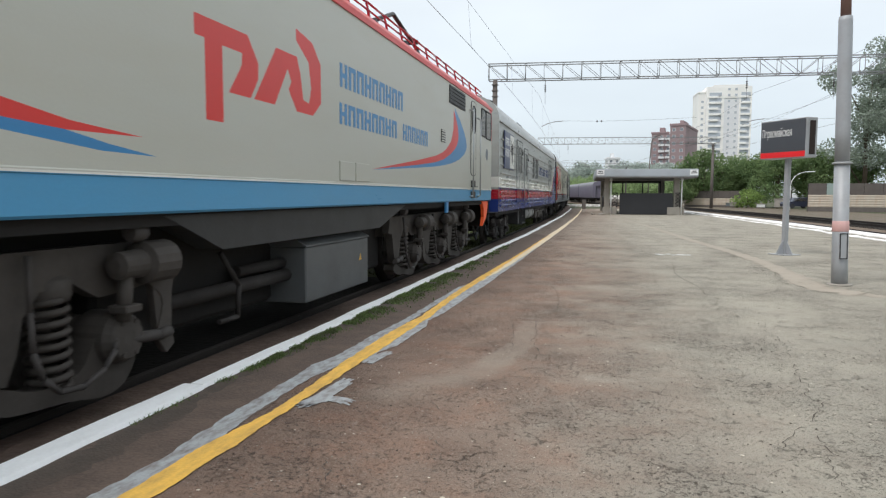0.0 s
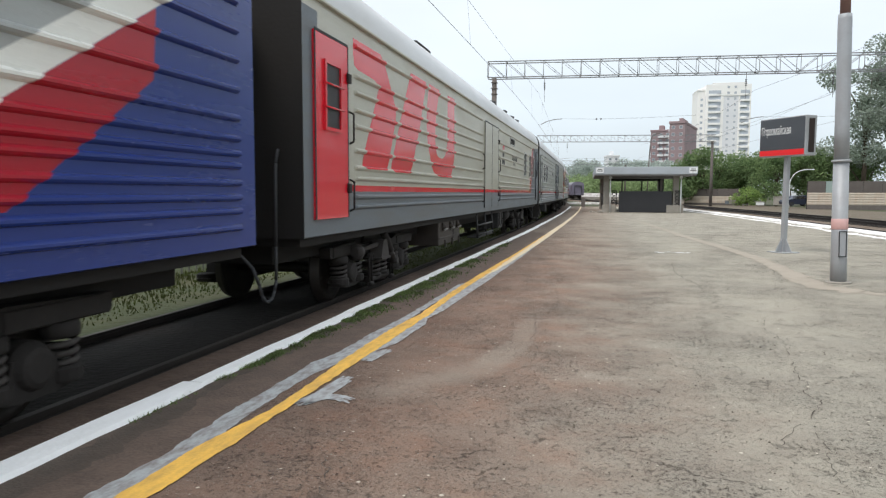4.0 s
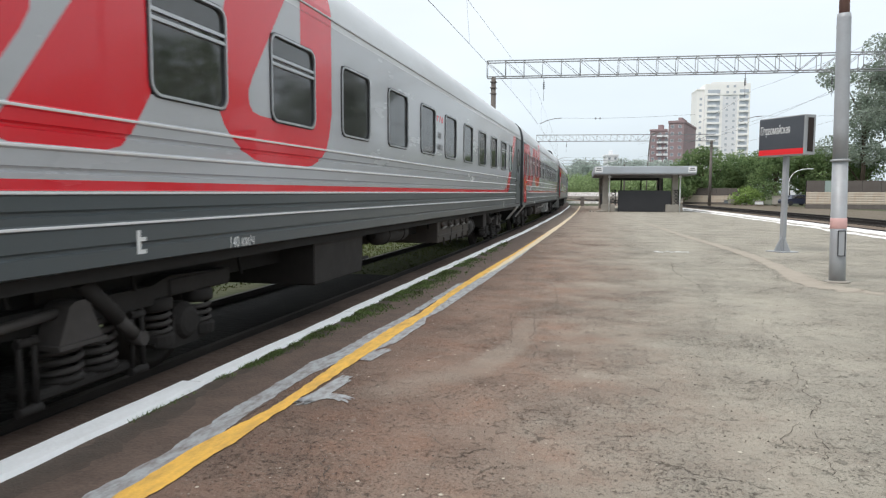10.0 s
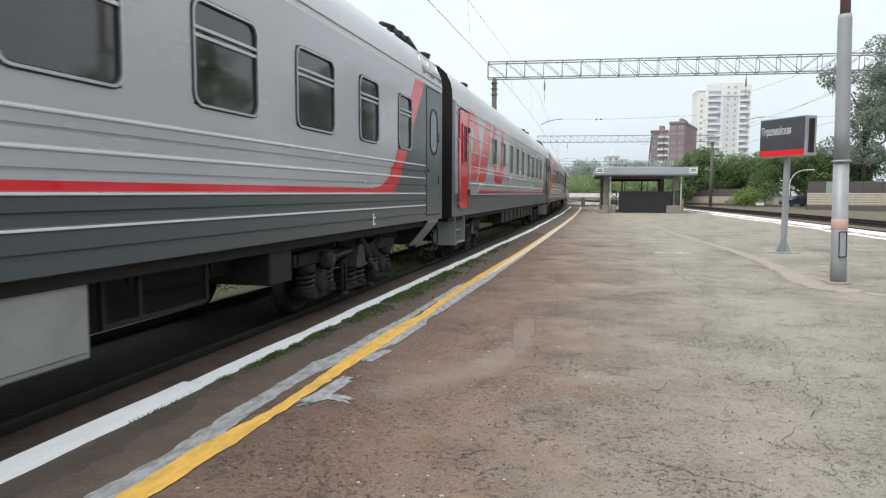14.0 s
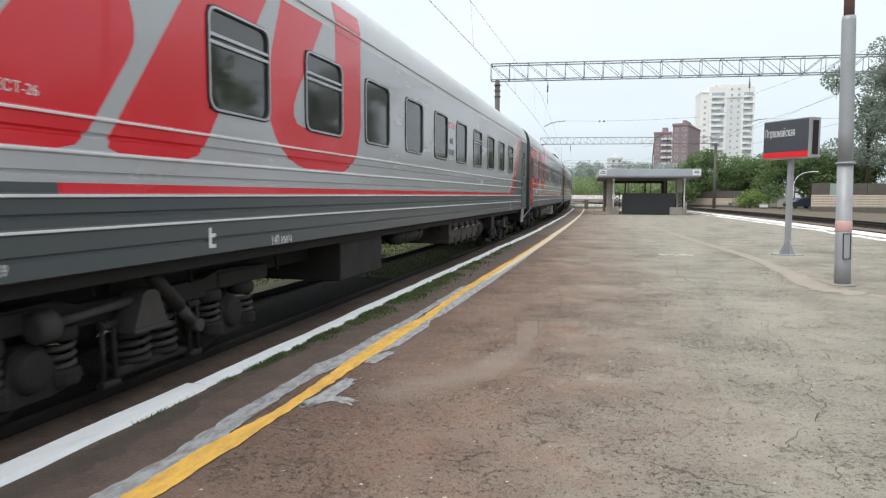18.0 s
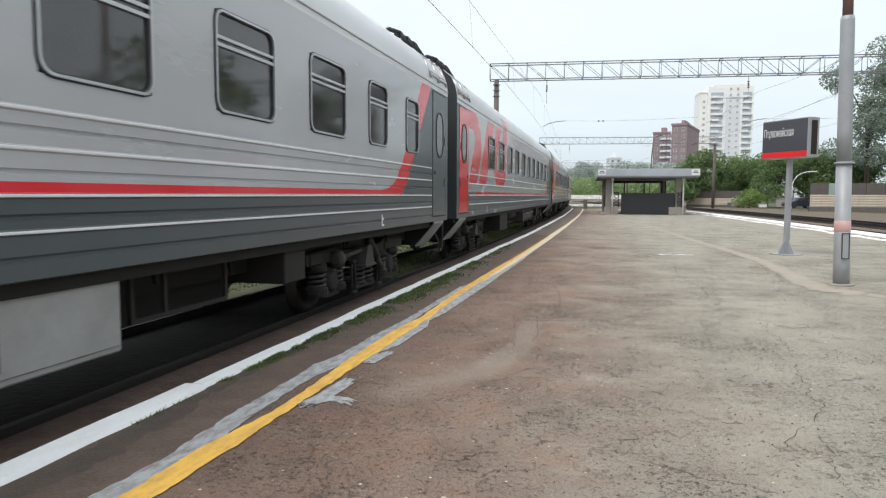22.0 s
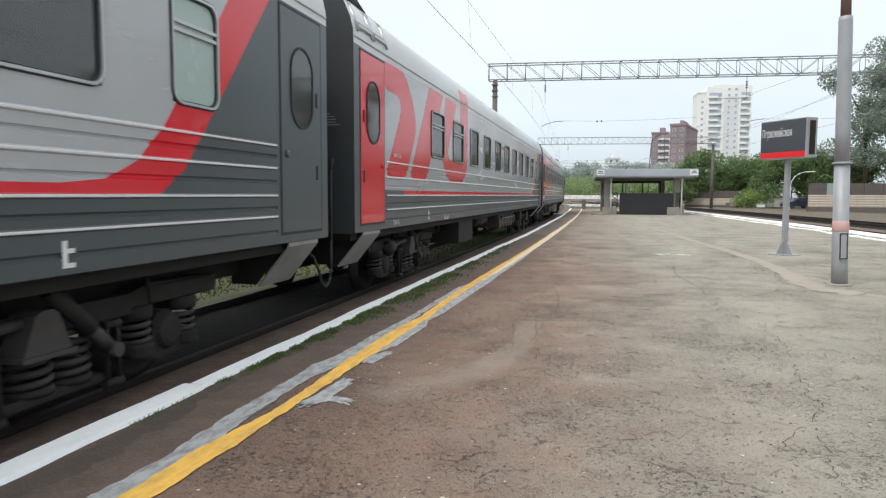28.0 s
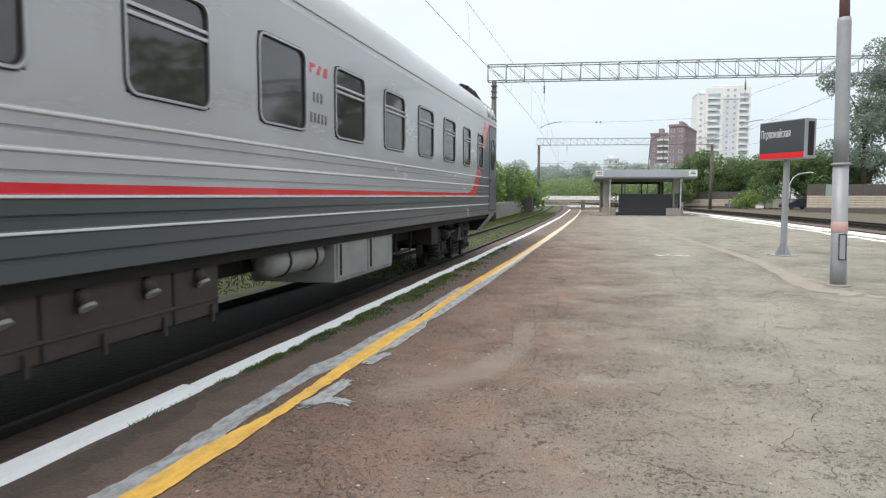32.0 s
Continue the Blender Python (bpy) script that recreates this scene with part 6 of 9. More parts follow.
def shell(car, length, prof, bands, patches, holes, mats, roof_mat=None, end_mat=None, arc=None, roof_label="", runs=None):
    """Side towards the platform, plain far side, roof, floor and ends."""
    arc = arc or ROOF_ARC
    h = length / 2
    part("side_wall", side_sheet(length, prof, bands, patches, holes, runs), mats, car)
    bm = bmesh.new()
    face(bm, [(-HALF, -h, prof[0][1]), (-HALF, h, prof[0][1]), (-HALF, h, prof[-1][1]), (-HALF, -h, prof[-1][1])])
    part("far_side_wall", bm, mats[0], car)
    bm = bmesh.new()
    line = arc + [(-x, z) for x, z in arc[::-1][1:]]
    rings = [[bm.verts.new((x, y, z)) for x, z in line] for y in (-h, h)]
    for i in range(len(line) - 1):
        bm.faces.new((rings[0][i], rings[1][i], rings[1][i + 1], rings[0][i + 1])).smooth = True
    roof = part("roof", bm, roof_mat or M_ROOF, car, roof_label)
    for y in (-h, h):
        bm = bmesh.new()
        face(bm, [(x, y, z) for x, z in line] + [(-HALF, y, prof[0][1]), (HALF - 0.01, y, prof[0][1])])
        part("end_wall", bm, end_mat or mats[0], car)
    bm = bmesh.new()
    box(bm, -1.45, 1.45, -h + 0.1, h - 0.1, prof[0][1] - 0.1, prof[0][1] + 0.12)
    box(bm, -1.2, 0.95, -h + 0.4, h - 0.4, prof[0][1] - 0.34, prof[0][1] - 0.09)
    part("underframe", bm, M_UNDER, car)
    bm = bmesh.new()
    box(bm, -0.5, -0.46, -h + 0.3, h - 0.3, prof[0][1] + 0.15, 3.5)
    k = -h + 1.5
    while k < h - 1:
        box(bm, -0.46, 1.42, k, k + 0.04, prof[0][1] + 0.15, 3.5)
        k += 1.83
    part("interior_partitions", bm, M_INNER, car)
    return roof


WIN = {}


def window(car, u, wide, z0, z1, kind, length):
    """A round-cornered window: metal frame, vent bars where it opens, and the pane."""
    key = (round(wide, 3), round(z1 - z0, 3), kind)
    if key not in WIN:
        w, hh = key[0], key[1]
        bm = bmesh.new()
        r = 0.1 if kind != "old" else 0.03
        if kind in ("old", "bars"):
            ring_frame(bm, rounded(-0.03, w + 0.03, -0.03, hh + 0.03, r + 0.02), rounded(0.01, w - 0.01, 0.01, hh - 0.01, r), HALF - 0.03, HALF + 0.022, 0)
        else:
            ring_frame(bm, rounded(-0.02, w + 0.02, -0.02, hh + 0.02, r + 0.02), rounded(0, w, 0, hh, r), HALF - 0.03, HALF + 0.010, 1)
            ring_frame(bm, rounded(-0.009, w + 0.009, -0.009, hh + 0.009, r + 0.012), rounded(0.011, w - 0.011, 0.011, hh - 0.011, r), HALF - 0.03, HALF + 0.020, 0)
            ring_frame(bm, rounded(0.011, w - 0.011, 0.011, hh - 0.011, r), rounded(0.022, w - 0.022, 0.022, hh - 0.022, r), HALF - 0.02, HALF + 0.004, 1)
        if kind in ("vent", "frost"):
            for k in (0.66, 0.735):
                box(bm, HALF - 0.02, HALF + 0.012, 0.01, w - 0.01, hh * k - 0.014, hh * k + 0.014, 0)
        if kind == "bars":
            for k in (0.2, 0.4, 0.6, 0.8):
                box(bm, HALF, HALF + 0.012, 0.01, w - 0.01, hh * k - 0.005, hh * k + 0.005, 1)
        fr = mesh_of("window", bm, (M_OLD if kind in ("old", "bars") else M_BARE, M_RUBBER))
        bm = bmesh.new()
        bm.faces.new([bm.verts.new((HALF - 0.012, y, z)) for y, z in rounded(0, w, 0, hh, r)])
        WIN[key] = (fr, mesh_of("pane", bm, M_FROST if kind == "frost" else M_GLASS))
    fr, pane = WIN[key]
    ob = share("window", fr, car, Matrix.Translation((0, u - length / 2, z0)), "frosted lavatory window" if kind == "frost" else "")
    share("pane", pane, ob)
    return (u, u + wide, z0, z1)


def oval(y0, y1, z0, z1, n=24):
    r = (y1 - y0) / 2
    out = []
    for i in range(n):
        a = 2 * math.pi * i / n
        out.append(((y0 + y1) / 2 + r * math.cos(a), (z1 - r if math.sin(a) >= 0 else z0 + r) + r * math.sin(a)))
    return out


def door_leaf(car, u0, u1, z0, z1, mat, length, label, hinge_left=True, oval_window=True):
    h = length / 2
    bm = bmesh.new()
    o = [(u0 - h, z0), (u1 - h, z0), (u1 - h, z1), (u0 - h, z1)]
    i = [(u0 - h + 0.03, z0 + 0.03), (u1 - h - 0.03, z0 + 0.03), (u1 - h - 0.03, z1 - 0.03), (u0 - h + 0.03, z1 - 0.03)]
    prism(bm, i, HALF - 0.02, HALF + 0.008)
    d = part("door", bm, mat, car, label)
    bm = bmesh.new()
    ring_frame(bm, o, i, HALF - 0.005, HALF + 0.004)
    part("door_seal", bm, M_RUBBER, d)
    c, wd = (u0 + u1) / 2 - h, (u1 - u0) * 0.27
    if oval_window:
        a, b = oval(c - wd, c + wd, 2.28, 3.14), oval(c - wd + 0.024, c + wd - 0.024, 2.304, 3.116)
    else:
        a, b = rounded(c - wd, c + wd, 2.3, 3.15, 0.05), rounded(c - wd + 0.03, c + wd - 0.03, 2.33, 3.12, 0.05)
    bm = bmesh.new()
    ring_frame(bm, a, b, HALF, HALF + 0.02, 0)
    bm.faces.new([bm.verts.new((HALF + 0.011, y, z)) for y, z in b]).material_index = 1
    part("door_window", bm, (M_RUBBER, M_GLASS), d, "dark oval door window" if oval_window else "dark door window")
    for z in (1.75, 2.55):
        y = (u0 + 0.14 if hinge_left else u1 - 0.14) - h
        bm = bmesh.new()
        cbox(bm, HALF, HALF + 0.02, y - 0.012, y + 0.012, z, z + 0.16, 0.004)
        part("hinge", bm, M_BLACK, d)
    y = (u1 - 0.14 if hinge_left else u0 + 0.14) - h
    bm = bmesh.new()
    lathe(bm, [(0.035, HALF), (0.04, HALF + 0.02), (0.025, HALF + 0.035)], "x", (0, y, 2.0), 10)
    part("door_knob", bm, mat, d)
    return d


def coil(bm, x, y, z0, z1, r, turns, wire):
    """A helical spring as one continuous tube."""
    n = turns * 12
    rings = []
    for i in range(n + 1):
        a = 2 * math.pi * i / 12
        o, zz = Vector((math.cos(a), math.sin(a), 0)), z0 + (z1 - z0) * i / n
        c = Vector((x, y, zz)) + o * r
        rings.append([bm.verts.new(c + o * wire * math.cos(q) + Vector((0, 0, wire * math.sin(q)))) for q in (0, 1.257, 2.513, 3.77, 5.027)])
    for p, q in zip(rings, rings[1:]):
        for i in range(5):
            bm.faces.new((p[i], p[(i + 1) % 5], q[(i + 1) % 5], q[i])).smooth = True
    bm.faces.new(rings[0])
    bm.faces.new(rings[-1][::-1])


BOGIE = {}


def bogie(car, y, base=2.4, heavy=False):
    """A two-axle bogie: side frames, springs, axle boxes, dampers; two turning wheelsets."""
    if "frame" not in BOGIE:
        bm = bmesh.new()
        for sx in (-1, 1):
            prism(bm, [(-1.92, 0.68), (-1.95, 0.72), (-1.95, 0.83), (-1.0, 0.86), (-0.75, 0.80), (0.75, 0.80), (1.0, 0.86), (1.95, 0.83), (1.95, 0.72), (1.92, 0.68), (0.95, 0.68), (0.75, 0.64), (-0.75, 0.64), (-0.95, 0.68)],
                  sx * 0.98, sx * 1.12)
            for d in (-1, 1):                         # thicker arms over the axles, pockets over the springs
                cbox(bm, sx * 1.10 - 0.04, sx * 1.10 + 0.04, min(d * 0.98, d * 1.86), max(d * 0.98, d * 1.86), 0.685, 0.835, 0.012)
                for q in (0.9, 1.5):
                    lathe(bm, [(0.13, 0.58), (0.14, 0.6), (0.14, 0.67), (0.12, 0.69)], at=(sx * 1.05, d * q, 0), seg=14)
            cbox(bm, sx * 1.06 - 0.15, sx * 1.06 + 0.13, -0.50, 0.42, 0.19, 0.27, 0.025)
            for yy in (-0.18, 0.16):
                lathe(bm, [(0.17, 0.26), (0.175, 0.29), (0.15, 0.31)], at=(sx * 1.05, yy, 0), seg=14)
        box(bm, -1.0, 1.0, -0.3, 0.3, 0.62, 0.9)
        for yy in (-1.88, 1.88):
            box(bm, -1.0, 1.0, yy - 0.05, yy + 0.05, 0.70, 0.82)
        BOGIE["frame"] = mesh_of("bogie", bm, M_STEEL)
        bm = bmesh.new()
        lathe(bm, [(0.17, 0.84), (0.18, 0.9), (0.18, 1.10), (0.15, 1.15), (0.135, 1.17), (0.10, 1.185), (0.03, 1.187)], "x", (0, 0, 0.43), 18)
        prism(bm, [(-0.46, 0.31), (-0.40, 0.26), (-0.16, 0.22), (0.16, 0.22), (0.40, 0.26), (0.46, 0.31), (0.22, 0.34), (0.17, 0.5), (-0.17, 0.5), (-0.22, 0.34)], 0.93, 1.13)
        for d in (-0.3, 0.3):
            lathe(bm, [(0.145, 0.27), (0.15, 0.29), (0.15, 0.36), (0.125, 0.38)], at=(1.05, d, 0), seg=14)
        flat(bm)
        BOGIE["box"] = mesh_of("axle_box", bm, M_STEEL)
        bm = bmesh.new()
        coil(bm, 0, 0, 0.0, 0.26, 0.105, 4, 0.024)
        BOGIE["spring"] = mesh_of("coil_spring", bm, M_SPRING)
        bm = bmesh.new()
        coil(bm, 0, 0, 0.0, 0.36, 0.15, 5, 0.026)
        BOGIE["big"] = mesh_of("bolster_spring", bm, M_SPRING)
        bm = bmesh.new()
        rod(bm, (1.28, -0.20, 0.97), (1.28, 0.16, 0.65), 0.062, 12)
        BOGIE["damper"] = mesh_of("damper", bm, M_STEEL)
        bm = bmesh.new()
        rod(bm, (1.28, 0.15, 0.66), (1.28, 0.33, 0.49), 0.05, 12)
        rod(bm, (1.22, 0.36, 0.46), (1.35, 0.36, 0.46), 0.055, 10)
        BOGIE["damper_rod"] = mesh_of("damper_rod", bm, M_SPRING)
        bm = bmesh.new()
        prism(bm, [(-0.46, 0.57), (-0.07, 0.57), (-0.17, 0.82), (-0.22, 0.85), (-0.31, 0.85), (-0.36, 0.82)], 1.14, 1.34)
        prism(bm, [(-0.48, 0.545), (-0.05, 0.545), (-0.05, 0.575), (-0.48, 0.575)], 1.14, 1.36)
        BOGIE["bracket"] = mesh_of("leash_bracket", bm, M_SPRING)
        bm = bmesh.new()
        rod(bm, (1.24, -0.3, 0.78), (1.20, -1.16, 0.72), 0.035, 10)
        lathe(bm, [(0.06, -1.25), (0.11, -1.23), (0.11, -1.10), (0.06, -1.08)], "y", (1.2, 0, 0.72), 12)
        BOGIE["leash"] = mesh_of("leash_rod", bm, M_SPRING)
        bm = bmesh.new()
        for q in (-0.06, 0.06):
            chain(bm, [(1.2, q, 0.66), (1.2, q, 0.2)], 0.02, 6)
        rod(bm, (1.2, -0.09, 0.18), (1.2, 0.09, 0.18), 0.035, 8)
        rod(bm, (1.2, -0.08, 0.62), (1.2, 0.08, 0.62), 0.03, 8)
        BOGIE["link"] = mesh_of("hanger_link", bm, M_STEEL)
        bm = bmesh.new()
        for sx in (-1, 1):
            lathe(bm, [(r, sx * (x + 0.04)) for r, x in ((0.1, 0.64), (0.3, 0.68), (0.40, 0.66), (0.42, 0.64), (0.505, 0.64), (0.505, 0.67), (0.475, 0.68), (0.47, 0.77), (0.40, 0.775), (0.38, 0.73), (0.16, 0.71), (0.13, 0.79))][:: 1 if sx > 0 else -1], "x", seg=28)
            for k in range(6):
                a = math.pi / 3 * k
                lathe(bm, [(0.03, sx * 0.74), (0.03, sx * 0.782)][:: 1 if sx > 0 else -1], "x", (0, 0.28 * math.cos(a), 0.28 * math.sin(a)), 6)
        rod(bm, (-0.95, 0, 0), (0.95, 0, 0), 0.08, 10)
        BOGIE["wheelset"] = mesh_of("wheelset", bm, M_WHEEL)
    b = share("bogie", BOGIE["frame"], car, Matrix.Translation((0, y, 0)), "dusty steel two-axle bogie")
    for yy in (-base / 2, base / 2):
        w = share("wheelset", BOGIE["wheelset"], b, Matrix.Translation((0, yy, 0.475)), "worn steel wheelset")
        share("axle_box", BOGIE["box"], b, Matrix.Translation((0, yy, 0)))
        share("axle_box", BOGIE["box"], b, Matrix.Translation((0, yy, 0)) @ Matrix.Rotation(math.pi, 4, "Z"))
        for dy in (-0.3, 0.3):
            share("coil_spring", BOGIE["spring"], b, Matrix.Translation((1.05, yy + dy, 0.34)))
    for dy in (-0.18, 0.16):
        share("bolster_spring", BOGIE["big"], b, Matrix.Translation((1.05, dy, 0.28)))
    d = share("damper", BOGIE["damper"], b)
    share("damper_rod", BOGIE["damper_rod"], d)
    k = share("leash_bracket", BOGIE["bracket"], b)
    share("leash_rod", BOGIE["leash"], k)
    for dy in (-0.58, 0.46):
        share("hanger_link", BOGIE["link"], b, Matrix.Translation((0, dy, 0)))
    return b


def under_box(car, u0, u1, z0, z1, length, kind="box", mat=None, name="equipment_box", label=""):
    h = length / 2
    bm = bmesh.new()
    if kind == "tank":
        r = (z1 - z0) / 2
        lathe(bm, [(0.05, u0 - h), (0.75 * r, u0 - h + 0.04), (r, u0 - h + 0.14), (r, u1 - h - 0.14), (0.75 * r, u1 - h - 0.04), (0.05, u1 - h)], "y", (1.36 - r, 0, (z0 + z1) / 2), 18)
    else:
        cbox(bm, 0.2, 1.40, u0 - h, u1 - h, z0, z1, 0.015)
    ob = part(name, bm, mat or M_BOX, car, label)
    if kind == "tank":
        for u in (u0 + 0.25 * (u1 - u0), u0 + 0.75 * (u1 - u0)):
            bm = bmesh.new()
            lathe(bm, [(r + 0.004, u - h - 0.025), (r + 0.012, u - h - 0.02), (r + 0.012, u - h + 0.02), (r + 0.004, u - h + 0.025)], "y", (1.36 - r, 0, (z0 + z1) / 2), 18)
            part("tank_strap", bm, M_STEEL, ob)
    if kind == "battery":
        n = max(2, round((u1 - u0) / 0.62))
        for k in range(n):
            bm = bmesh.new()
            y = u0 - h + (k + 0.5) * (u1 - u0) / n
            rod(bm, (1.38, y, z1 - 0.10), (1.455, y, z1 - 0.22), 0.04, 12, 0, 0.055)
            cowl = part("vent_cowl", bm, mat or M_BOX, ob, "dark vent hood")
            bm = bmesh.new()
            rod(bm, (1.455, y, z1 - 0.22), (1.47, y, z1 - 0.245), 0.056, 12, 0, 0.062)
            part("cowl_lip", bm, M_COWL, cowl, "pale lip of the hood")
            for q in (0.2,):
                bm = bmesh.new()
                cbox(bm, 1.395, 1.43, y + q - 0.02, y + q + 0.02, z0 - 0.05, z0 + 0.10, 0.006)
                part("latch", bm, mat or M_BOX, ob)
            if k % 2 == 0 and k:
                bm = bmesh.new()
                box(bm, 1.395, 1.408, y - 0.5 * (u1 - u0) / n - 0.012, y - 0.5 * (u1 - u0) / n + 0.012, z0 + 0.01, z1)
                part("panel_seam", bm, M_UNDER, ob)
        bm = bmesh.new()
        cbox(bm, 1.395, 1.414, u0 - h + 0.02, u1 - h - 0.02, z0 + 0.13, z0 + 0.16, 0.005)
        part("lid_rail", bm, mat or M_BOX, ob)
    elif kind == "doors":
        for k in range(2):
            bm = bmesh.new()
            a = u0 - h + 0.04 + k * (u1 - u0 - 0.04) / 2
            cbox(bm, 1.395, 1.42, a, a + (u1 - u0 - 0.12) / 2, z0 + 0.05, z1 - 0.05, 0.008)
            part("hatch_door", bm, mat or M_BOX, ob)
            bm = bmesh.new()
            rod(bm, (1.43, a + 0.08, z0 + 0.1), (1.43, a + 0.08, z1 - 0.1), 0.014, 6)
            part("latch_bar", bm, M_STEEL, ob)
    return ob


def stencil(car, u, z, length, text=None, size=0.09, bars=(), mat=None, name="marking", squeeze=0.8, wide=None):
    """Small painted markings: readable words as letters, the rest as plain bars (dy, dz, width, height)."""
    y = u - length / 2
    if text:
        lettering(name, text, size, mat or M_LETTER, car, Matrix.Translation((HALF + 0.003, y, z)) @ ON_SIDE, squeeze, 0.001, "", wide)
    if bars:
        bm = bmesh.new()
        for dy, dz, w, hh in bars:
            box(bm, HALF + 0.001, HALF + 0.004, y + dy, y + dy + w, z + dz, z + dz + hh)
        part(name, bm, mat or M_LETTER, car)


def digits(n, w=0.085, hh=0.17, gap=0.035):
    """Bars in place of figures."""
    return [(k * (w + gap), 0, w, hh) for k in range(n)]


def roof_gear(car, roof, u, length, kind, up=0.13):
    y = u - length / 2
    lift = Matrix.Translation((0, 0, up))
    if kind == "louvre":
        bm = bmesh.new()
        d = 1 if u < length / 2 else -1
        for k in range(2):
            a = y + d * k * 0.62
            prism(bm, [(min(a, a + d * 0.54), 3.66), (max(a, a + d * 0.54), 3.66), (max(a, a + d * 0.54), 3.70), (min(a, a + d * 0.54), 3.70)], 1.40, 1.545, 0)
            for x0, z0, x1, z1 in ((1.545, 3.60, 1.42, 3.93), (1.42, 3.93, 1.18, 4.12)):
                for q in (a, a + d * 0.54):
                    rod(bm, (x0, q, z0), (x1, q, z1), 0.025, 5, 0)
            face(bm, [(1.53, a, 3.66), (1.53, a + d * 0.54, 3.66), (1.41, a + d * 0.54, 3.92), (1.41, a, 3.92)], 1)
            face(bm, [(1.41, a, 3.92), (1.41, a + d * 0.54, 3.92), (1.17, a + d * 0.54, 4.115), (1.17, a, 4.115)], 1)
        part("roof_louvre", bm, (M_BARE, M_BLACK), car, "dark louvred intake in a bare metal frame", Matrix.Translation((0.02, 0, up * 0.7)))
        for k in range(3):
            bm = bmesh.new()
            yy = y + d * (0.3 + k * 0.45)
            chain(bm, [(0.7, yy - 0.14, 4.25), (0.78, yy - 0.04, 4.44), (0.95, yy + 0.14, 4.40), (1.1, yy + 0.24, 4.15)], 0.045, 6)
            part("roof_bracket", bm, M_BLACK, car, "", lift)
    elif kind == "vent":
        bm = bmesh.new()
        lathe(bm, [(0.09, 4.2), (0.09, 4.44), (0.2, 4.47), (0.22, 4.55), (0.12, 4.6)], at=(0.55, y, 0), seg=12)
        part("roof_vent", bm, M_BLACK, car, "dark mushroom roof vent", lift)
    elif kind == "hatch":
        bm = bmesh.new()
        cbox(bm, 0.3, 1.0, y - 0.5, y + 0.5, 4.2, 4.36, 0.05)
        part("roof_hatch", bm, M_UNDER, car, "", lift)


def gangway(car, length, front=0.34, rear=0.34):
    for y0, y1 in ((-length / 2 - front, -length / 2), (length / 2, length / 2 + rear)):
        if y1 - y0 < 0.01:
            continue
        bm = bmesh.new()
        for k in range(4):
            a, b = y0 + (y1 - y0) * k / 4, y0 + (y1 - y0) * (k + 1) / 4
            m = (a + b) / 2
            for q, r, s in ((a, m, 1), (m, b, -1)):
                g0, g1 = (0.0, 0.05) if s > 0 else (0.05, 0.0)
                for x in (-1, 1):
                    face(bm, [(x * (0.86 + g0), q, 1.2), (x * (0.86 + g1), r, 1.2), (x * (0.86 + g1), r, 3.5), (x * (0.86 + g0), q, 3.5)])
                face(bm, [(-0.86 - g0, q, 3.5 + g0), (0.86 + g0, q, 3.5 + g0), (0.86 + g1, r, 3.5 + g1), (-0.86 - g1, r, 3.5 + g1)])
        part("gangway_bellows", bm, M_RUBBER, car, "black rubber gangway bellows")
        bm = bmesh.new()
        rod(bm, (0, min(y0, y1), 1.04), (0, max(y0, y1), 1.04), 0.12, 8)
        part("coupler", bm, M_UNDER, car)
        if y0 < 0:
            bm = bmesh.new()
            chain(bm, [(1.25, y1 + 0.0, 2.05), (1.27, y1 - 0.1, 1.9), (1.27, y1 - 0.12, 1.0)] + [(1.27, y1 - 0.12 - 0.19 * (1 - math.cos(q)), 0.72 - 0.3 * math.sin(q)) for q in (0.3, 0.7, 1.1, 1.57, 2.0, 2.4, 2.8)] + [(1.2, y1 - 0.5, 0.8), (1.0, y1 - 0.52, 1.0)], 0.018, 7)
            part("jumper_hose", bm, M_RUBBER, car, "looped black jumper hose")


def car_step(car, u0, u1, length, mat=None, inset=0.36):
    h = length / 2
    bm = bmesh.new()
    y0, y1 = u0 - h, u1 - h
    section = [(1.515, 1.13), (1.53, 1.13), (1.53, 1.04), (1.53 - inset, 0.60), (1.515 - inset, 0.615), (1.515, 1.05)]
    rings = [[bm.verts.new((x, y, z)) for x, z in section] for y in (y0, y1)]
    for i in range(6):
        j = (i + 1) % 6
        bm.faces.new((rings[0][i], rings[0][j], rings[1][j], rings[1][i]))
    bm.faces.new(rings[0])
    bm.faces.new(rings[1][::-1])
    step = part("folded_step", bm, mat or M_STEP, car, "pale grey folded step under the door")
    for y in (y0 - 0.012, y1):
        bm = bmesh.new()
        low = [bm.verts.new((x, y, z)) for x, z in ((1.51, 1.10), (1.51 - inset, 0.63), (0.85, 0.63), (0.85, 1.10))]
        top = [bm.verts.new((v.co.x, y + 0.012, v.co.z)) for v in low]
        bm.faces.new(low)
        bm.faces.new(top[::-1])
        for i in range(4):
            bm.faces.new((low[i], top[i], top[(i + 1) % 4], low[(i + 1) % 4]))
        part("step_cheek", bm, M_UNDER, step, "black side cheek of the step")


LOGO = [[(1.43, 3.15), (1.43, 3.52), (2.52, 3.52), (2.74, 3.38), (3.28, 2.78), (2.82, 1.88), (1.68, 1.87), (2.37, 2.94), (2.44, 3.04), (2.30, 3.12)],
        [(2.92, 1.86), (4.04, 1.87), (4.62, 2.72), (5.02, 3.52), (4.03, 3.52), (3.50, 2.75)],
        [(5.20, 3.52), (5.98, 3.52), (5.72, 3.0), (5.66, 2.55), (5.80, 2.24), (6.38, 2.22), (6.66, 2.5), (6.66, 3.52), (7.31, 3.52), (7.31, 2.25), (7.05, 1.93), (6.85, 1.86), (5.75, 1.86), (5.42, 2.02), (5.08, 2.5), (5.02, 2.95)]]
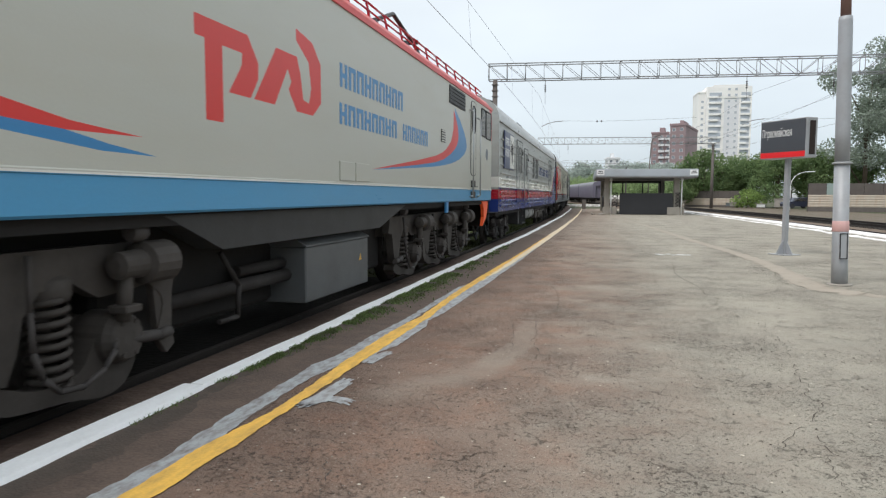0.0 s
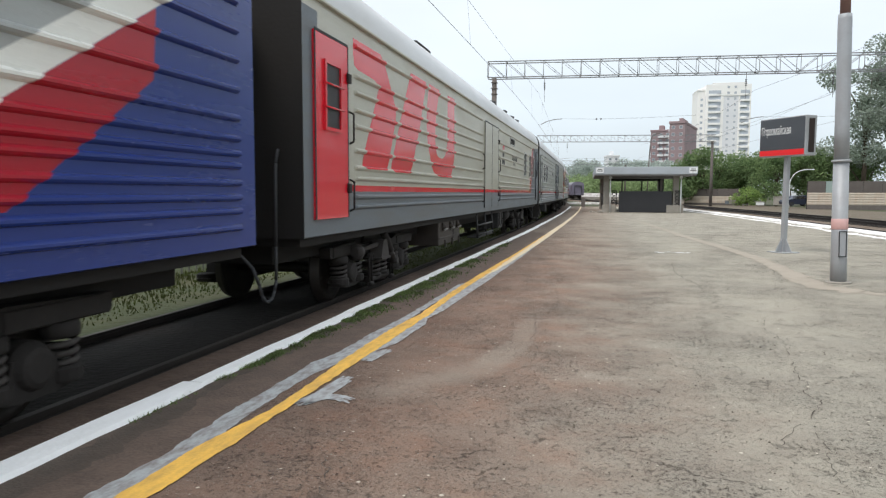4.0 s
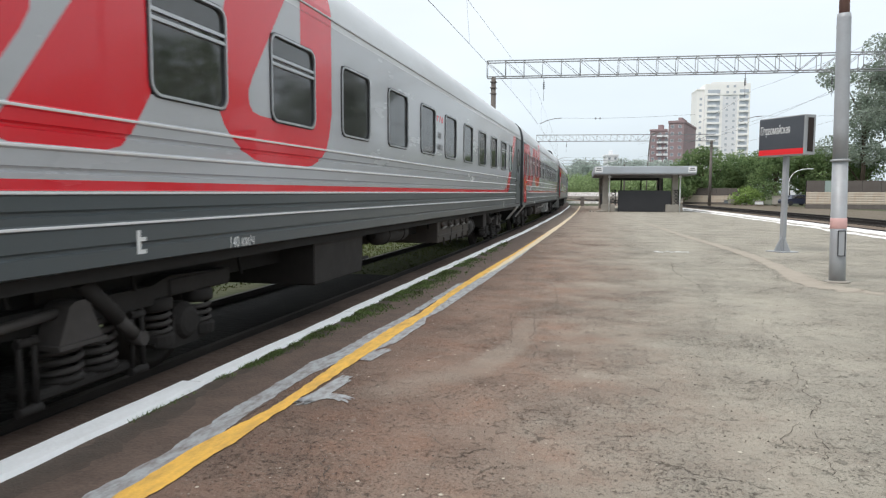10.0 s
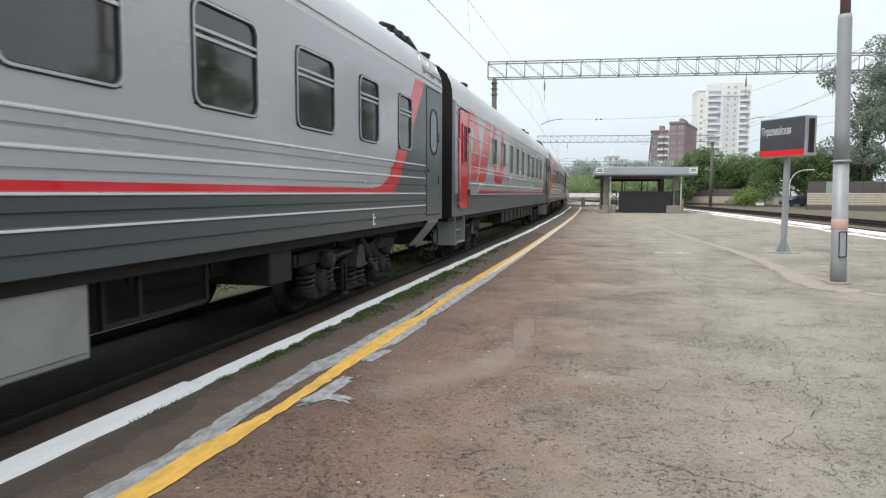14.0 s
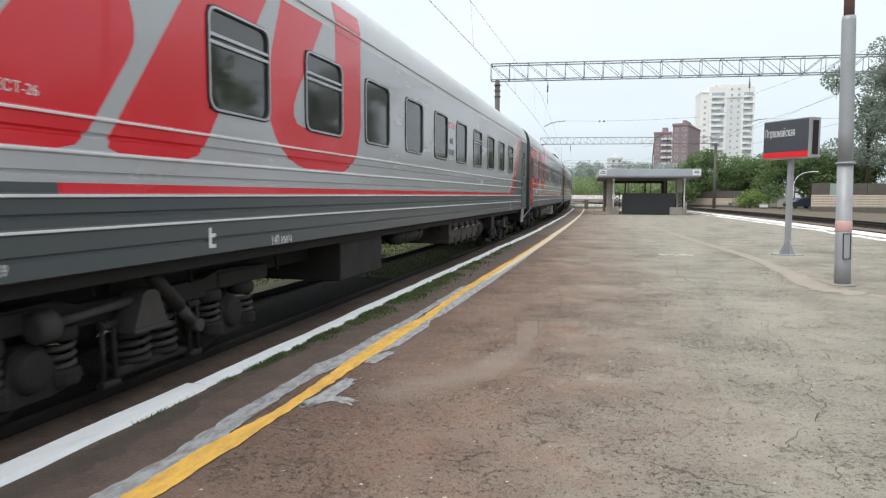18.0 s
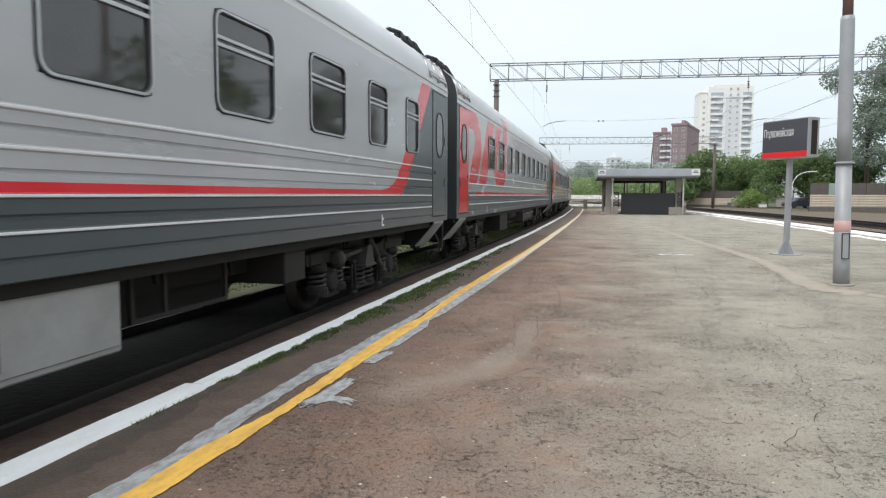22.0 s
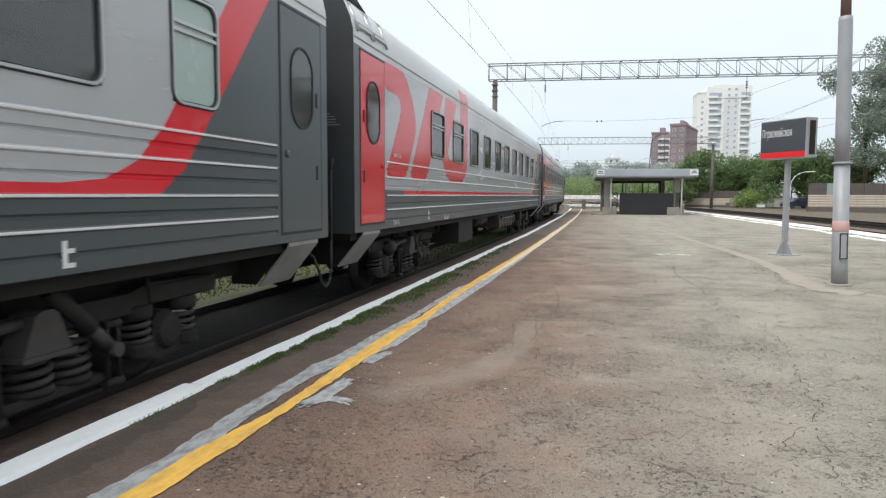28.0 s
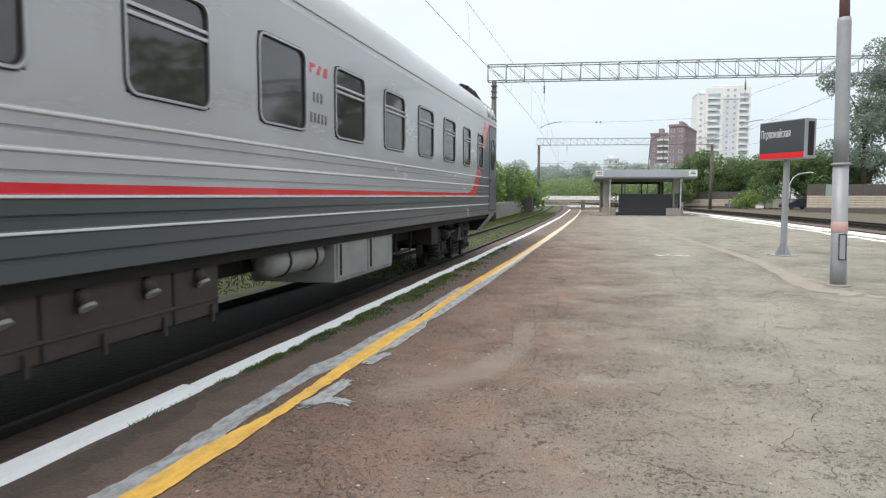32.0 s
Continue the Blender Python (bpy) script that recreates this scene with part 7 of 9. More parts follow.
LOGO_A = [[(1.27, 1.86), (2.31, 1.86), (2.89, 2.63), (2.85, 2.89), (2.67, 3.14), (2.35, 3.42), (2.1, 3.52), (1.2, 3.52), (1.2, 3.12), (1.9, 3.10), (2.04, 2.97), (1.95, 2.75), (1.68, 2.42)],
          [(2.51, 1.86), (3.59, 1.86), (4.81, 3.52), (3.75, 3.52)],
          [(5.03, 3.52), (4.83, 3.0), (4.73, 2.6), (4.77, 2.27), (4.98, 2.04), (5.37, 1.87), (6.65, 1.86), (7.06, 2.05), (7.21, 2.5), (7.21, 3.52), (6.38, 3.52), (6.38, 2.5), (6.15, 2.29), (5.32, 2.31), (5.26, 2.51), (6.03, 3.52)]]


def eased(pts, r=0.16):
    """The outline with its corners rounded, but for those at the eaves."""
    out = []
    for i, p in enumerate(pts):
        p, a, b = Vector(p), Vector(pts[i - 1]), Vector(pts[(i + 1) % len(pts)])
        u, v = a - p, b - p
        if p.y > 3.5 or u.normalized().dot(v.normalized()) < -0.93:
            out.append(tuple(p))
            continue
        q0, q1 = p + u.normalized() * min(r, 0.42 * u.length), p + v.normalized() * min(r, 0.42 * v.length)
        out += [tuple(q0), tuple((q0 + q1) / 4 + p / 2), tuple(q1)]
    return out


LOGO, LOGO_A = [eased(p) for p in LOGO], [eased(p) for p in LOGO_A]
STRIPE = (1.588, 1.655)


def coach(name, label, wins, rear_grille, front_grille, group, front=0.2, logo=0.0, seats=None, sweep_at=0.0, back=0.0):
    """A grey compartment coach with red front lettering shapes, a red stripe and a dark rear end."""
    L = CAR_L
    car = thing(name, label, "railway coach", group=group)
    holes = [window(car, u, w, 2.29, 3.13, k, L) for u, w, k in wins]
    dk = L - 1.02
    patches = [([(0.0, 1.0), (front + 0.06, 1.0), (front + 0.06, 3.6), (0.0, 3.6)], 1),
               ([(1.2, STRIPE[0]), (2.15 + logo, STRIPE[0]), (2.15 + logo, STRIPE[1]), (1.2, STRIPE[1])], 1),
               ([(2.15 + logo, STRIPE[0]), (20.8, STRIPE[0]), (20.8, STRIPE[1]), (2.15 + logo, STRIPE[1])], 2)]
    patches += [([(u + (logo if u > 1.21 else 0.0), z) for u, z in p], 2) for p in LOGO_A]
    q = sweep_at
    patches += [([(21.6 + q, 1.588), (22.0 + q, 1.78), (22.3 + q, 2.1), (23.55 + q, 3.6), (L, 3.6), (L, 1.588)], 1),
                ([(20.8, 1.588), (21.75 + q, 1.588), (22.05 + q, 1.78), (22.33 + q, 2.1), (23.58 + q, 3.6), (23.0 + q, 3.6), (21.82 + q, 2.1), (21.5 + q, 1.82), (21.2 + q, 1.69), (20.8, 1.655)], 2)]
    # white rib lines, kept bright to carry the ribs' highlights too
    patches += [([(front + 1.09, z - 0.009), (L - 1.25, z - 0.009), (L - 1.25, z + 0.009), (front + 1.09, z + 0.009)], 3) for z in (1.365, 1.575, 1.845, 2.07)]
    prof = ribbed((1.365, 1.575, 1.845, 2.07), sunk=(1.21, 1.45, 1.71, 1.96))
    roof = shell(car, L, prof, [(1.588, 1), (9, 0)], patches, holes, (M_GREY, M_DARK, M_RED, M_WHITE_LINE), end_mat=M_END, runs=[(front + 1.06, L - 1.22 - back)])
    bm = bmesh.new()
    cbox(bm, HALF - 0.01, HALF + 0.014, -L / 2 + 0.01, L / 2 - 0.01, 3.60, 3.625, 0.006)
    part("cornice", bm, M_BARE, car, "thin dull grey cornice strip")
    door_leaf(car, front, front + 1.02, 1.17, 3.5, M_RED, L, "red entrance door", True)
    door_leaf(car, dk - 0.15 - back, L - 0.17 - back, 1.17, 3.5, M_DARK, L, "dark grey entrance door", False)
    car_step(car, front + 0.15, front + 0.87, L)
    car_step(car, L - 0.96 - back, L - 0.24 - back, L, inset=0.03 if back else 0.36)
    bm = bmesh.new()
    for y in (-L / 2, L / 2):
        box(bm, -0.75, 0.75, y - 0.01, y + 0.01, 1.2, 3.4)
    part("end_door", bm, M_BLACK, car)
    gangway(car, L)
    if front_grille:
        roof_gear(car, roof, 0.15, L, "louvre")
    if rear_grille:
        roof_gear(car, roof, L - 0.15, L, "louvre")
    for y in (-8.75, 8.75):
        bogie(car, y)
    if rear_grille:
        under_box(car, 5.65, 6.7, 0.48, 1.0, L, "tank", M_STEEL, "air_tank", "dusty round-ended tank")
        under_box(car, 7.37, 10.65, 0.53, 1.08, L, "battery", M_BATT, "battery_box", "grey battery box with grey vent cowls")
        under_box(car, 11.8, 13.2, 0.68, 1.04, L, "tank", M_STEP, "air_tank", "pale grey air tank")
        under_box(car, 13.3, 15.6, 0.46, 1.06, L, "doors", M_STEP, "equipment_box", "pale grey equipment box with latch bars")
    else:
        under_box(car, 7.0, 8.6, 0.47, 1.08, L, "box", M_STEEL, "equipment_box", "tall grimy dark grey equipment box")
        under_box(car, 12.95, 16.0, 0.54, 1.08, L, "battery", M_BATT, "battery_box", "grey battery box with grey vent cowls")
        under_box(car, 9.6, 11.2, 0.74, 1.06, L, "tank", M_STEEL, "air_tank")
        under_box(car, 16.2, 17.2, 0.42, 0.98, L, "tank", M_STEEL, "air_tank", "dusty round-ended tank")
    under_box(car, 18.1, 18.6, 0.62, 1.0, L, "box", M_STEEL)
    if rear_grille:
        # added black block that keeps the space before the rear bogie dark
        bm = bmesh.new()
        cbox(bm, -0.8, 0.7, 15.6 - L / 2, 18.1 - L / 2, 0.42, 1.0, 0.02)
        part("heater_box", bm, M_UNDER, car, "black filler box added below the floor")
    bm = bmesh.new()
    for u in (15.9, 16.3, 17.2) if rear_grille else (9.0, 17.2):
        box(bm, 1.2, 1.24, u - L / 2, u + 0.04 - L / 2, 0.6, 1.06)
    box(bm, 1.2, 1.24, (15.9 if rear_grille else 8.7) - L / 2, (17.2 if rear_grille else 9.3) - L / 2, 0.58, 0.62)
    part("hanger_frame", bm, M_STEEL, car)
    # added black mass along the middle, so less daylight shows beneath
    bm = bmesh.new()
    cbox(bm, -1.0, 0.35, 6.3 - L / 2, 18.4 - L / 2, 0.66, 1.05, 0.02)
    part("underfloor_duct", bm, M_UNDER, car, "black filler block added under the floor")
    bm = bmesh.new()
    box(bm, 0.9, 1.3, -L / 2 + 1.6, L / 2 - 1.6, 1.0, 1.08)
    for k in range(14):
        u = -9.5 + k * 1.45 + 0.3 * math.sin(k * 5)
        rod(bm, (1.2, u, 0.98), (1.2, u + 0.05, 0.86 - 0.05 * (k % 3)), 0.02, 5)
    part("pipe_run", bm, M_UNDER, car)
    stencil(car, 3.7 + logo, 1.14, L, bars=[(0, 0, 0.04, 0.17), (0.03, 0.0, 0.07, 0.03), (0.04, 0.09, 0.06, 0.03)])
    if seats:
        stencil(car, 1.62, 1.13, L, "ТАРА 59", 0.095)
    stencil(car, 4.9, 1.09, L, "140 км/ч", 0.14)
    if seats:
        stencil(car, 1.65 + logo, seats[1], L, seats[0], 0.09, wide=0.38)
    for k, w in enumerate((0.08, 0.26, 0.34, 0.3, 0.5)):
        bm = bmesh.new()
        box(bm, 1.2 - w * 0.3, 1.2 + w * 0.3, -L / 2 - 0.004, -L / 2 - 0.001, 2.62 - k * 0.035, 2.632 - k * 0.035)
        part("end_marking", bm, M_INK2, car, "small unreadable grey line")
    bm = bmesh.new()
    sec = [(x, z) for x, z in ROOF_ARC if z < 3.95]
    for (xa, za), (xb, zb) in zip(sec, sec[1:]):
        face(bm, [(xa + 0.004, 6.38 + logo - L / 2, za), (xa + 0.004, 7.21 + logo - L / 2, za), (xb + 0.004, 7.21 + logo - L / 2, zb), (xb + 0.004, 6.38 + logo - L / 2, zb)])
    part("roof_mark", bm, M_RED, car, "red stroke carried up onto the roof edge")
    stencil(car, 20.8, 1.13, L, bars=[(0, 0, 0.04, 0.17), (0.03, 0.0, 0.07, 0.03), (0.04, 0.09, 0.06, 0.03)])
    stencil(car, 12.36, 2.63, L, bars=digits(3, 0.05, 0.11, 0.05), mat=M_PLATE)
    stencil(car, 12.28, 2.40, L, bars=digits(5, 0.05, 0.11, 0.05), mat=M_PLATE)
    bm = bmesh.new()
    y = 12.28 - L / 2
    prism(bm, [(y, 2.94), (y + 0.04, 2.94), (y + 0.04, 3.01), (y + 0.12, 3.01), (y + 0.16, 3.05), (y, 3.05)], HALF + 0.001, HALF + 0.004)
    prism(bm, [(y + 0.17, 2.94), (y + 0.24, 2.94), (y + 0.32, 3.05), (y + 0.25, 3.05)], HALF + 0.001, HALF + 0.004)
    prism(bm, [(y + 0.34, 2.94), (y + 0.46, 2.94), (y + 0.48, 3.05), (y + 0.4, 3.05)], HALF + 0.001, HALF + 0.004)
    part("red_emblem", bm, M_RED, car, "small red emblem shapes")
    return car


def coach_wins_a(vents=(0, 1, 9), frost=True):
    w = [(3.9 + 1.81 * k, 1.0, "vent" if k in vents else "plain") for k in range(10)]
    return w + ([(21.93, 0.60, "frost")] if frost else [])


def coach_wins_b():
    w = [(1.55, 0.65, "frost"), (2.70, 0.60, "frost")]
    w += [(3.86 + 1.824 * k, 1.0, "plain" if k == 4 else "vent") for k in range(9)]
    return w + [(20.3, 0.75, "vent"), (22.0, 0.68, "vent")]


def old_side(car, L, zs, bands, patches, holes, mats, runs, roof=None, end=None):
    bm = bmesh.new()
    cbox(bm, HALF - 0.01, HALF + 0.05, -L / 2, L / 2, 3.715, 3.75, 0.008)
    part("rain_gutter", bm, mats[0], car)
    return shell(car, L, ribbed(zs, d=0.042, h=0.036, z1=3.72), bands, patches, holes, mats, roof, end, OLD_ARC, runs=runs)


def grab_rail(car, u, z0, z1, L, mat=None):
    bm = bmesh.new()
    y = u - L / 2
    chain(bm, [(HALF, y, z0), (HALF + 0.06, y, z0 + 0.03), (HALF + 0.06, y, z1 - 0.03), (HALF, y, z1)], 0.014, 6)
    part("grab_rail", bm, mat or M_BARE, car)


def ladder(car, u0, u1, L, mat, label):
    """Door steps: two cheek plates and three treads."""
    bm = bmesh.new()
    prism(bm, [(u0 - L / 2, 0.45), (u0 + 0.03 - L / 2, 0.45), (u0 + 0.03 - L / 2, 1.12), (u0 - L / 2, 1.12)], 1.1, 1.5)
    s = part("steps", bm, mat, car, label)
    bm = bmesh.new()
    prism(bm, [(u1 - L / 2, 0.45), (u1 + 0.03 - L / 2, 0.45), (u1 + 0.03 - L / 2, 1.12), (u1 - L / 2, 1.12)], 1.1, 1.5)
    part("cheek_plate", bm, mat, s)
    for z, d in ((0.48, 0.0), (0.74, 0.08), (0.97, 0.16)):
        bm = bmesh.new()
        box(bm, 1.0 - d, 1.5 - d, u0 + 0.03 - L / 2, u1 - L / 2, z, z + 0.035)
        box(bm, 0.99 - d, 1.0 - d, u0 + 0.03 - L / 2, u1 - L / 2, z + 0.035, z + 0.24)
        part("tread", bm, mat, s)


def flat_door(car, u0, u1, z0, z1, mats, bands, L, label, win=None, split=False, name="door"):
    """A smooth door over the ribs, painted in the side's bands."""
    h = L / 2
    bm = bmesh.new()
    zz = [z0] + [b for b, _ in bands if z0 < b < z1] + [z1]
    rings = [[bm.verts.new((x, y, z)) for x, y in ((HALF - 0.01, u0 - h), (HALF + 0.034, u0 - h), (HALF + 0.034, u1 - h), (HALF - 0.01, u1 - h))] for z in zz]
    for p, q in zip(rings, rings[1:]):
        mi = next(m for top, m in bands if (p[0].co.z + q[0].co.z) / 2 < top)
        for i in range(4):
            bm.faces.new((p[i], p[(i + 1) % 4], q[(i + 1) % 4], q[i])).material_index = mi
    bm.faces.new(rings[0][::-1]).material_index = next(m for top, m in bands if z0 + 0.01 < top)
    bm.faces.new(rings[-1]).material_index = next(m for top, m in bands if z1 - 0.01 < top)
    d = part(name, bm, mats, car, label)
    seams = [(u0, z0, z1), (u1, z0, z1)] + ([((u0 + u1) / 2, z0, z1)] if split else [])
    bm = bmesh.new()
    for u, a, b in seams:
        box(bm, HALF + 0.03, HALF + 0.038, u - h - 0.012, u - h + 0.012, a, b)
    box(bm, HALF + 0.03, HALF + 0.038, u0 - h, u1 - h, z1 - 0.012, z1 + 0.02)
    part("door_seam", bm, M_RUBBER, d)
    for w0, w1, za, zb in win or ():
        bm = bmesh.new()
        ring_frame(bm, [(w0 - h, za), (w1 - h, za), (w1 - h, zb), (w0 - h, zb)], [(w0 - h + 0.04, za + 0.04), (w1 - h - 0.04, za + 0.04), (w1 - h - 0.04, zb - 0.04), (w0 - h + 0.04, zb - 0.04)], HALF + 0.02, HALF + 0.06)
        f = part("door_window", bm, mats[0], d)
        bm = bmesh.new()
        face(bm, [(HALF + 0.038, w0 - h + 0.03, za + 0.03), (HALF + 0.038, w1 - h - 0.03, za + 0.03), (HALF + 0.038, w1 - h - 0.03, zb - 0.03), (HALF + 0.038, w0 - h + 0.03, zb - 0.03)])
        part("pane", bm, M_BLACK, f, "dark barred pane")
        bm = bmesh.new()
        for k in (1, 2):
            z = za + (zb - za) * k / 3
            rod(bm, (HALF + 0.065, w0 - h - 0.03, z), (HALF + 0.065, w1 - h + 0.03, z), 0.013, 6)
        part("window_bars", bm, mats[0], f)
    for z in (z0 + 0.3, z1 - 0.45):
        bm = bmesh.new()
        cbox(bm, HALF + 0.03, HALF + 0.07, u1 - h - 0.05, u1 - h + 0.05, z, z + 0.12, 0.01)
        part("hinge", bm, M_STEEL, d)
    return d


def mail_van():
    L = 23.92
    car = thing("mail_van", "grey mail van with white, red and blue lower bands", "railway wagon")
    mats = (M_OLD, M_MAILWHITE, M_MAILRED, M_MAILBLUE)
    bands = [(1.47, 3), (1.75, 2), (1.81, 3), (2.12, 1), (9, 0)]
    holes = [window(car, 9.74, 0.75, 2.32, 3.22, "bars", L), window(car, 10.87, 1.3, 2.32, 3.22, "bars", L)]
    e = L - 0.02
    patches = [([(20.35, 1.81), (20.75, 1.81), (23.85, 3.73), (23.4, 3.73)], 1),
               ([(20.6, 1.30), (L, 1.30), (L, 3.73), (23.85, 3.73), (20.75, 1.81)], 3),
               ([(20.6, 1.47), (21.2, 1.47), (22.5, 2.4), (22.55, 2.92), (20.75, 1.81)], 2)]
    ribs = (1.27, 1.42, 1.54, 1.67, 1.82, 1.93, 2.06, 2.24, 2.49, 2.75, 3.0, 3.25)
    roof = old_side(car, L, ribs, bands, patches, holes, mats, [(0.3, 3.9), (5.78, 6.22), (7.75, 18.35), (20.4, L - 0.25)], roof=M_OLD, end=M_OLD)
    for y in (-L / 2 - 0.004, L / 2 + 0.004):
        for z0, z1, mt in ((1.09, 1.47, M_MAILBLUE), (1.47, 1.75, M_MAILRED), (1.81, 2.12, M_MAILWHITE)):
            bm = bmesh.new()
            box(bm, -1.545, 1.545, y - 0.003, y + 0.003, z0, z1)
            part("end_band", bm, mt, car)
        bm = bmesh.new()
        rod(bm, (1.2, y - 0.04 if y < 0 else y + 0.04, 1.5), (1.2, y - 0.04 if y < 0 else y + 0.04, 3.0), 0.03, 6)
        cbox(bm, 1.12, 1.28, y - 0.08 if y < 0 else y, y if y < 0 else y + 0.08, 2.2, 2.4, 0.01)
        part("end_rod", bm, M_OLD, car)
    bm = bmesh.new()
    cbox(bm, HALF + 0.015, HALF + 0.05, 0.85 - L / 2, 3.1 - L / 2, 2.40, 3.55, 0.01)
    board = part("mail_board", bm, M_NAVY, car, "blue-framed mail board, blue and white")
    bm = bmesh.new()
    box(bm, HALF + 0.05, HALF + 0.054, 0.90 - L / 2, 2.05 - L / 2, 2.45, 3.50)
    part("blue_panel", bm, M_NAVY, board)
    bm = bmesh.new()
    box(bm, HALF + 0.05, HALF + 0.054, 2.10 - L / 2, 3.05 - L / 2, 2.45, 3.50)
    part("white_panel", bm, M_MAILWHITE, board)
    bm = bmesh.new()
    for row, (k0, w, z) in enumerate(((5, 0.13, 3.12), (6, 0.115, 2.78))):
        for k in range(k0):
            y = 1.0 - L / 2 + k * (w + 0.045)
            box(bm, HALF + 0.054, HALF + 0.057, y, y + w * 0.3, z, z + 0.24)
            box(bm, HALF + 0.054, HALF + 0.057, y + w * 0.7, y + w, z, z + 0.24)
            box(bm, HALF + 0.054, HALF + 0.057, y + w * 0.3, y + w * 0.7, z + (0.2 if k % 2 else 0.1), z + (0.24 if k % 2 else 0.14))
    part("board_marks", bm, M_LETTER, board)
    bm = bmesh.new()
    for sgn in (-1, 1):
        for k in range(5):
            a = 2.575 - L / 2 + sgn * 0.1
            prism(bm, [(a, 2.86 + k * 0.05), (a + sgn * (0.30 - k * 0.03), 3.0 + k * 0.08), (a + sgn * (0.30 - k * 0.03), 3.035 + k * 0.08), (a, 2.895 + k * 0.05)], HALF + 0.054, HALF + 0.057)
    prism(bm, rounded(2.49 - L / 2, 2.66 - L / 2, 2.62, 3.25, 0.07), HALF + 0.054, HALF + 0.057)
    part("emblem", bm, M_BOX, board, "grey winged emblem")
    dw = [(4.27, 4.70, 2.34, 3.32), (4.98, 5.41, 2.34, 3.32)]
    flat_door(car, 4.07, 5.61, 1.33, 3.5, mats, bands, L, "double loading door with barred windows", dw, True)
    flat_door(car, 6.39, 7.53, 1.33, 3.36, mats, bands, L, "side door with a barred window", [(6.70, 7.24, 2.3, 3.2)])
    flat_door(car, 18.53, 20.23, 1.33, 3.5, mats, bands, L, "double loading door with barred windows", [(18.77, 19.22, 2.34, 3.32), (19.52, 19.97, 2.34, 3.32)], True)
    lettering("wagon_lettering", "ПОЧТОВЫЙ", 0.50, M_MAILBLUE, car, Matrix.Translation((HALF + 0.036, 12.61 - L / 2, 2.54)) @ ON_SIDE, 0.86, 0.003, "blue lettering", 2.94)
    lettering("wagon_lettering", "ВАГОН", 0.50, M_MAILBLUE, car, Matrix.Translation((HALF + 0.036, 16.2 - L / 2, 2.54)) @ ON_SIDE, 0.80, 0.003, "blue lettering", 1.76)
    stencil(car, 8.3, 2.93, L, bars=digits(3), mat=M_LETTER)
    stencil(car, 8.2, 2.60, L, bars=digits(5), mat=M_LETTER)
    for u in (6.25, 7.75):
        grab_rail(car, u, 1.4, 2.6, L)
    gangway(car, L, 0.55, 0.55)
    for u in (3.8, 9.5, 9.9):
        roof_gear(car, roof, u, L, "vent" if u < 5 else "hatch", 0.27)
    for y in (-8.6, 8.6):
        bogie(car, y)
    under_box(car, 6.0, 6.35, 0.5, 1.1, L, "box", M_BOX)
    ladder(car, 6.5, 7.6, L, M_BOX, "grey steel steps under the door")
    stencil(car, 3.3, 1.19, L, bars=[(0, 0, 0.04, 0.17), (0.03, 0.0, 0.07, 0.03), (0.04, 0.09, 0.06, 0.03)])
    under_box(car, 9.6, 12.68, 0.52, 1.08, L, "tank", M_STEP, "air_tank", "long grey air tank")
    under_box(car, 12.75, 13.78, 0.5, 1.05, L, "battery", M_BATT, "battery_box", "grey battery box with grey cowls")
    under_box(car, 14.32, 16.42, 0.5, 1.05, L, "battery", M_BATT, "battery_box", "grey battery box with grey cowls")
    return car


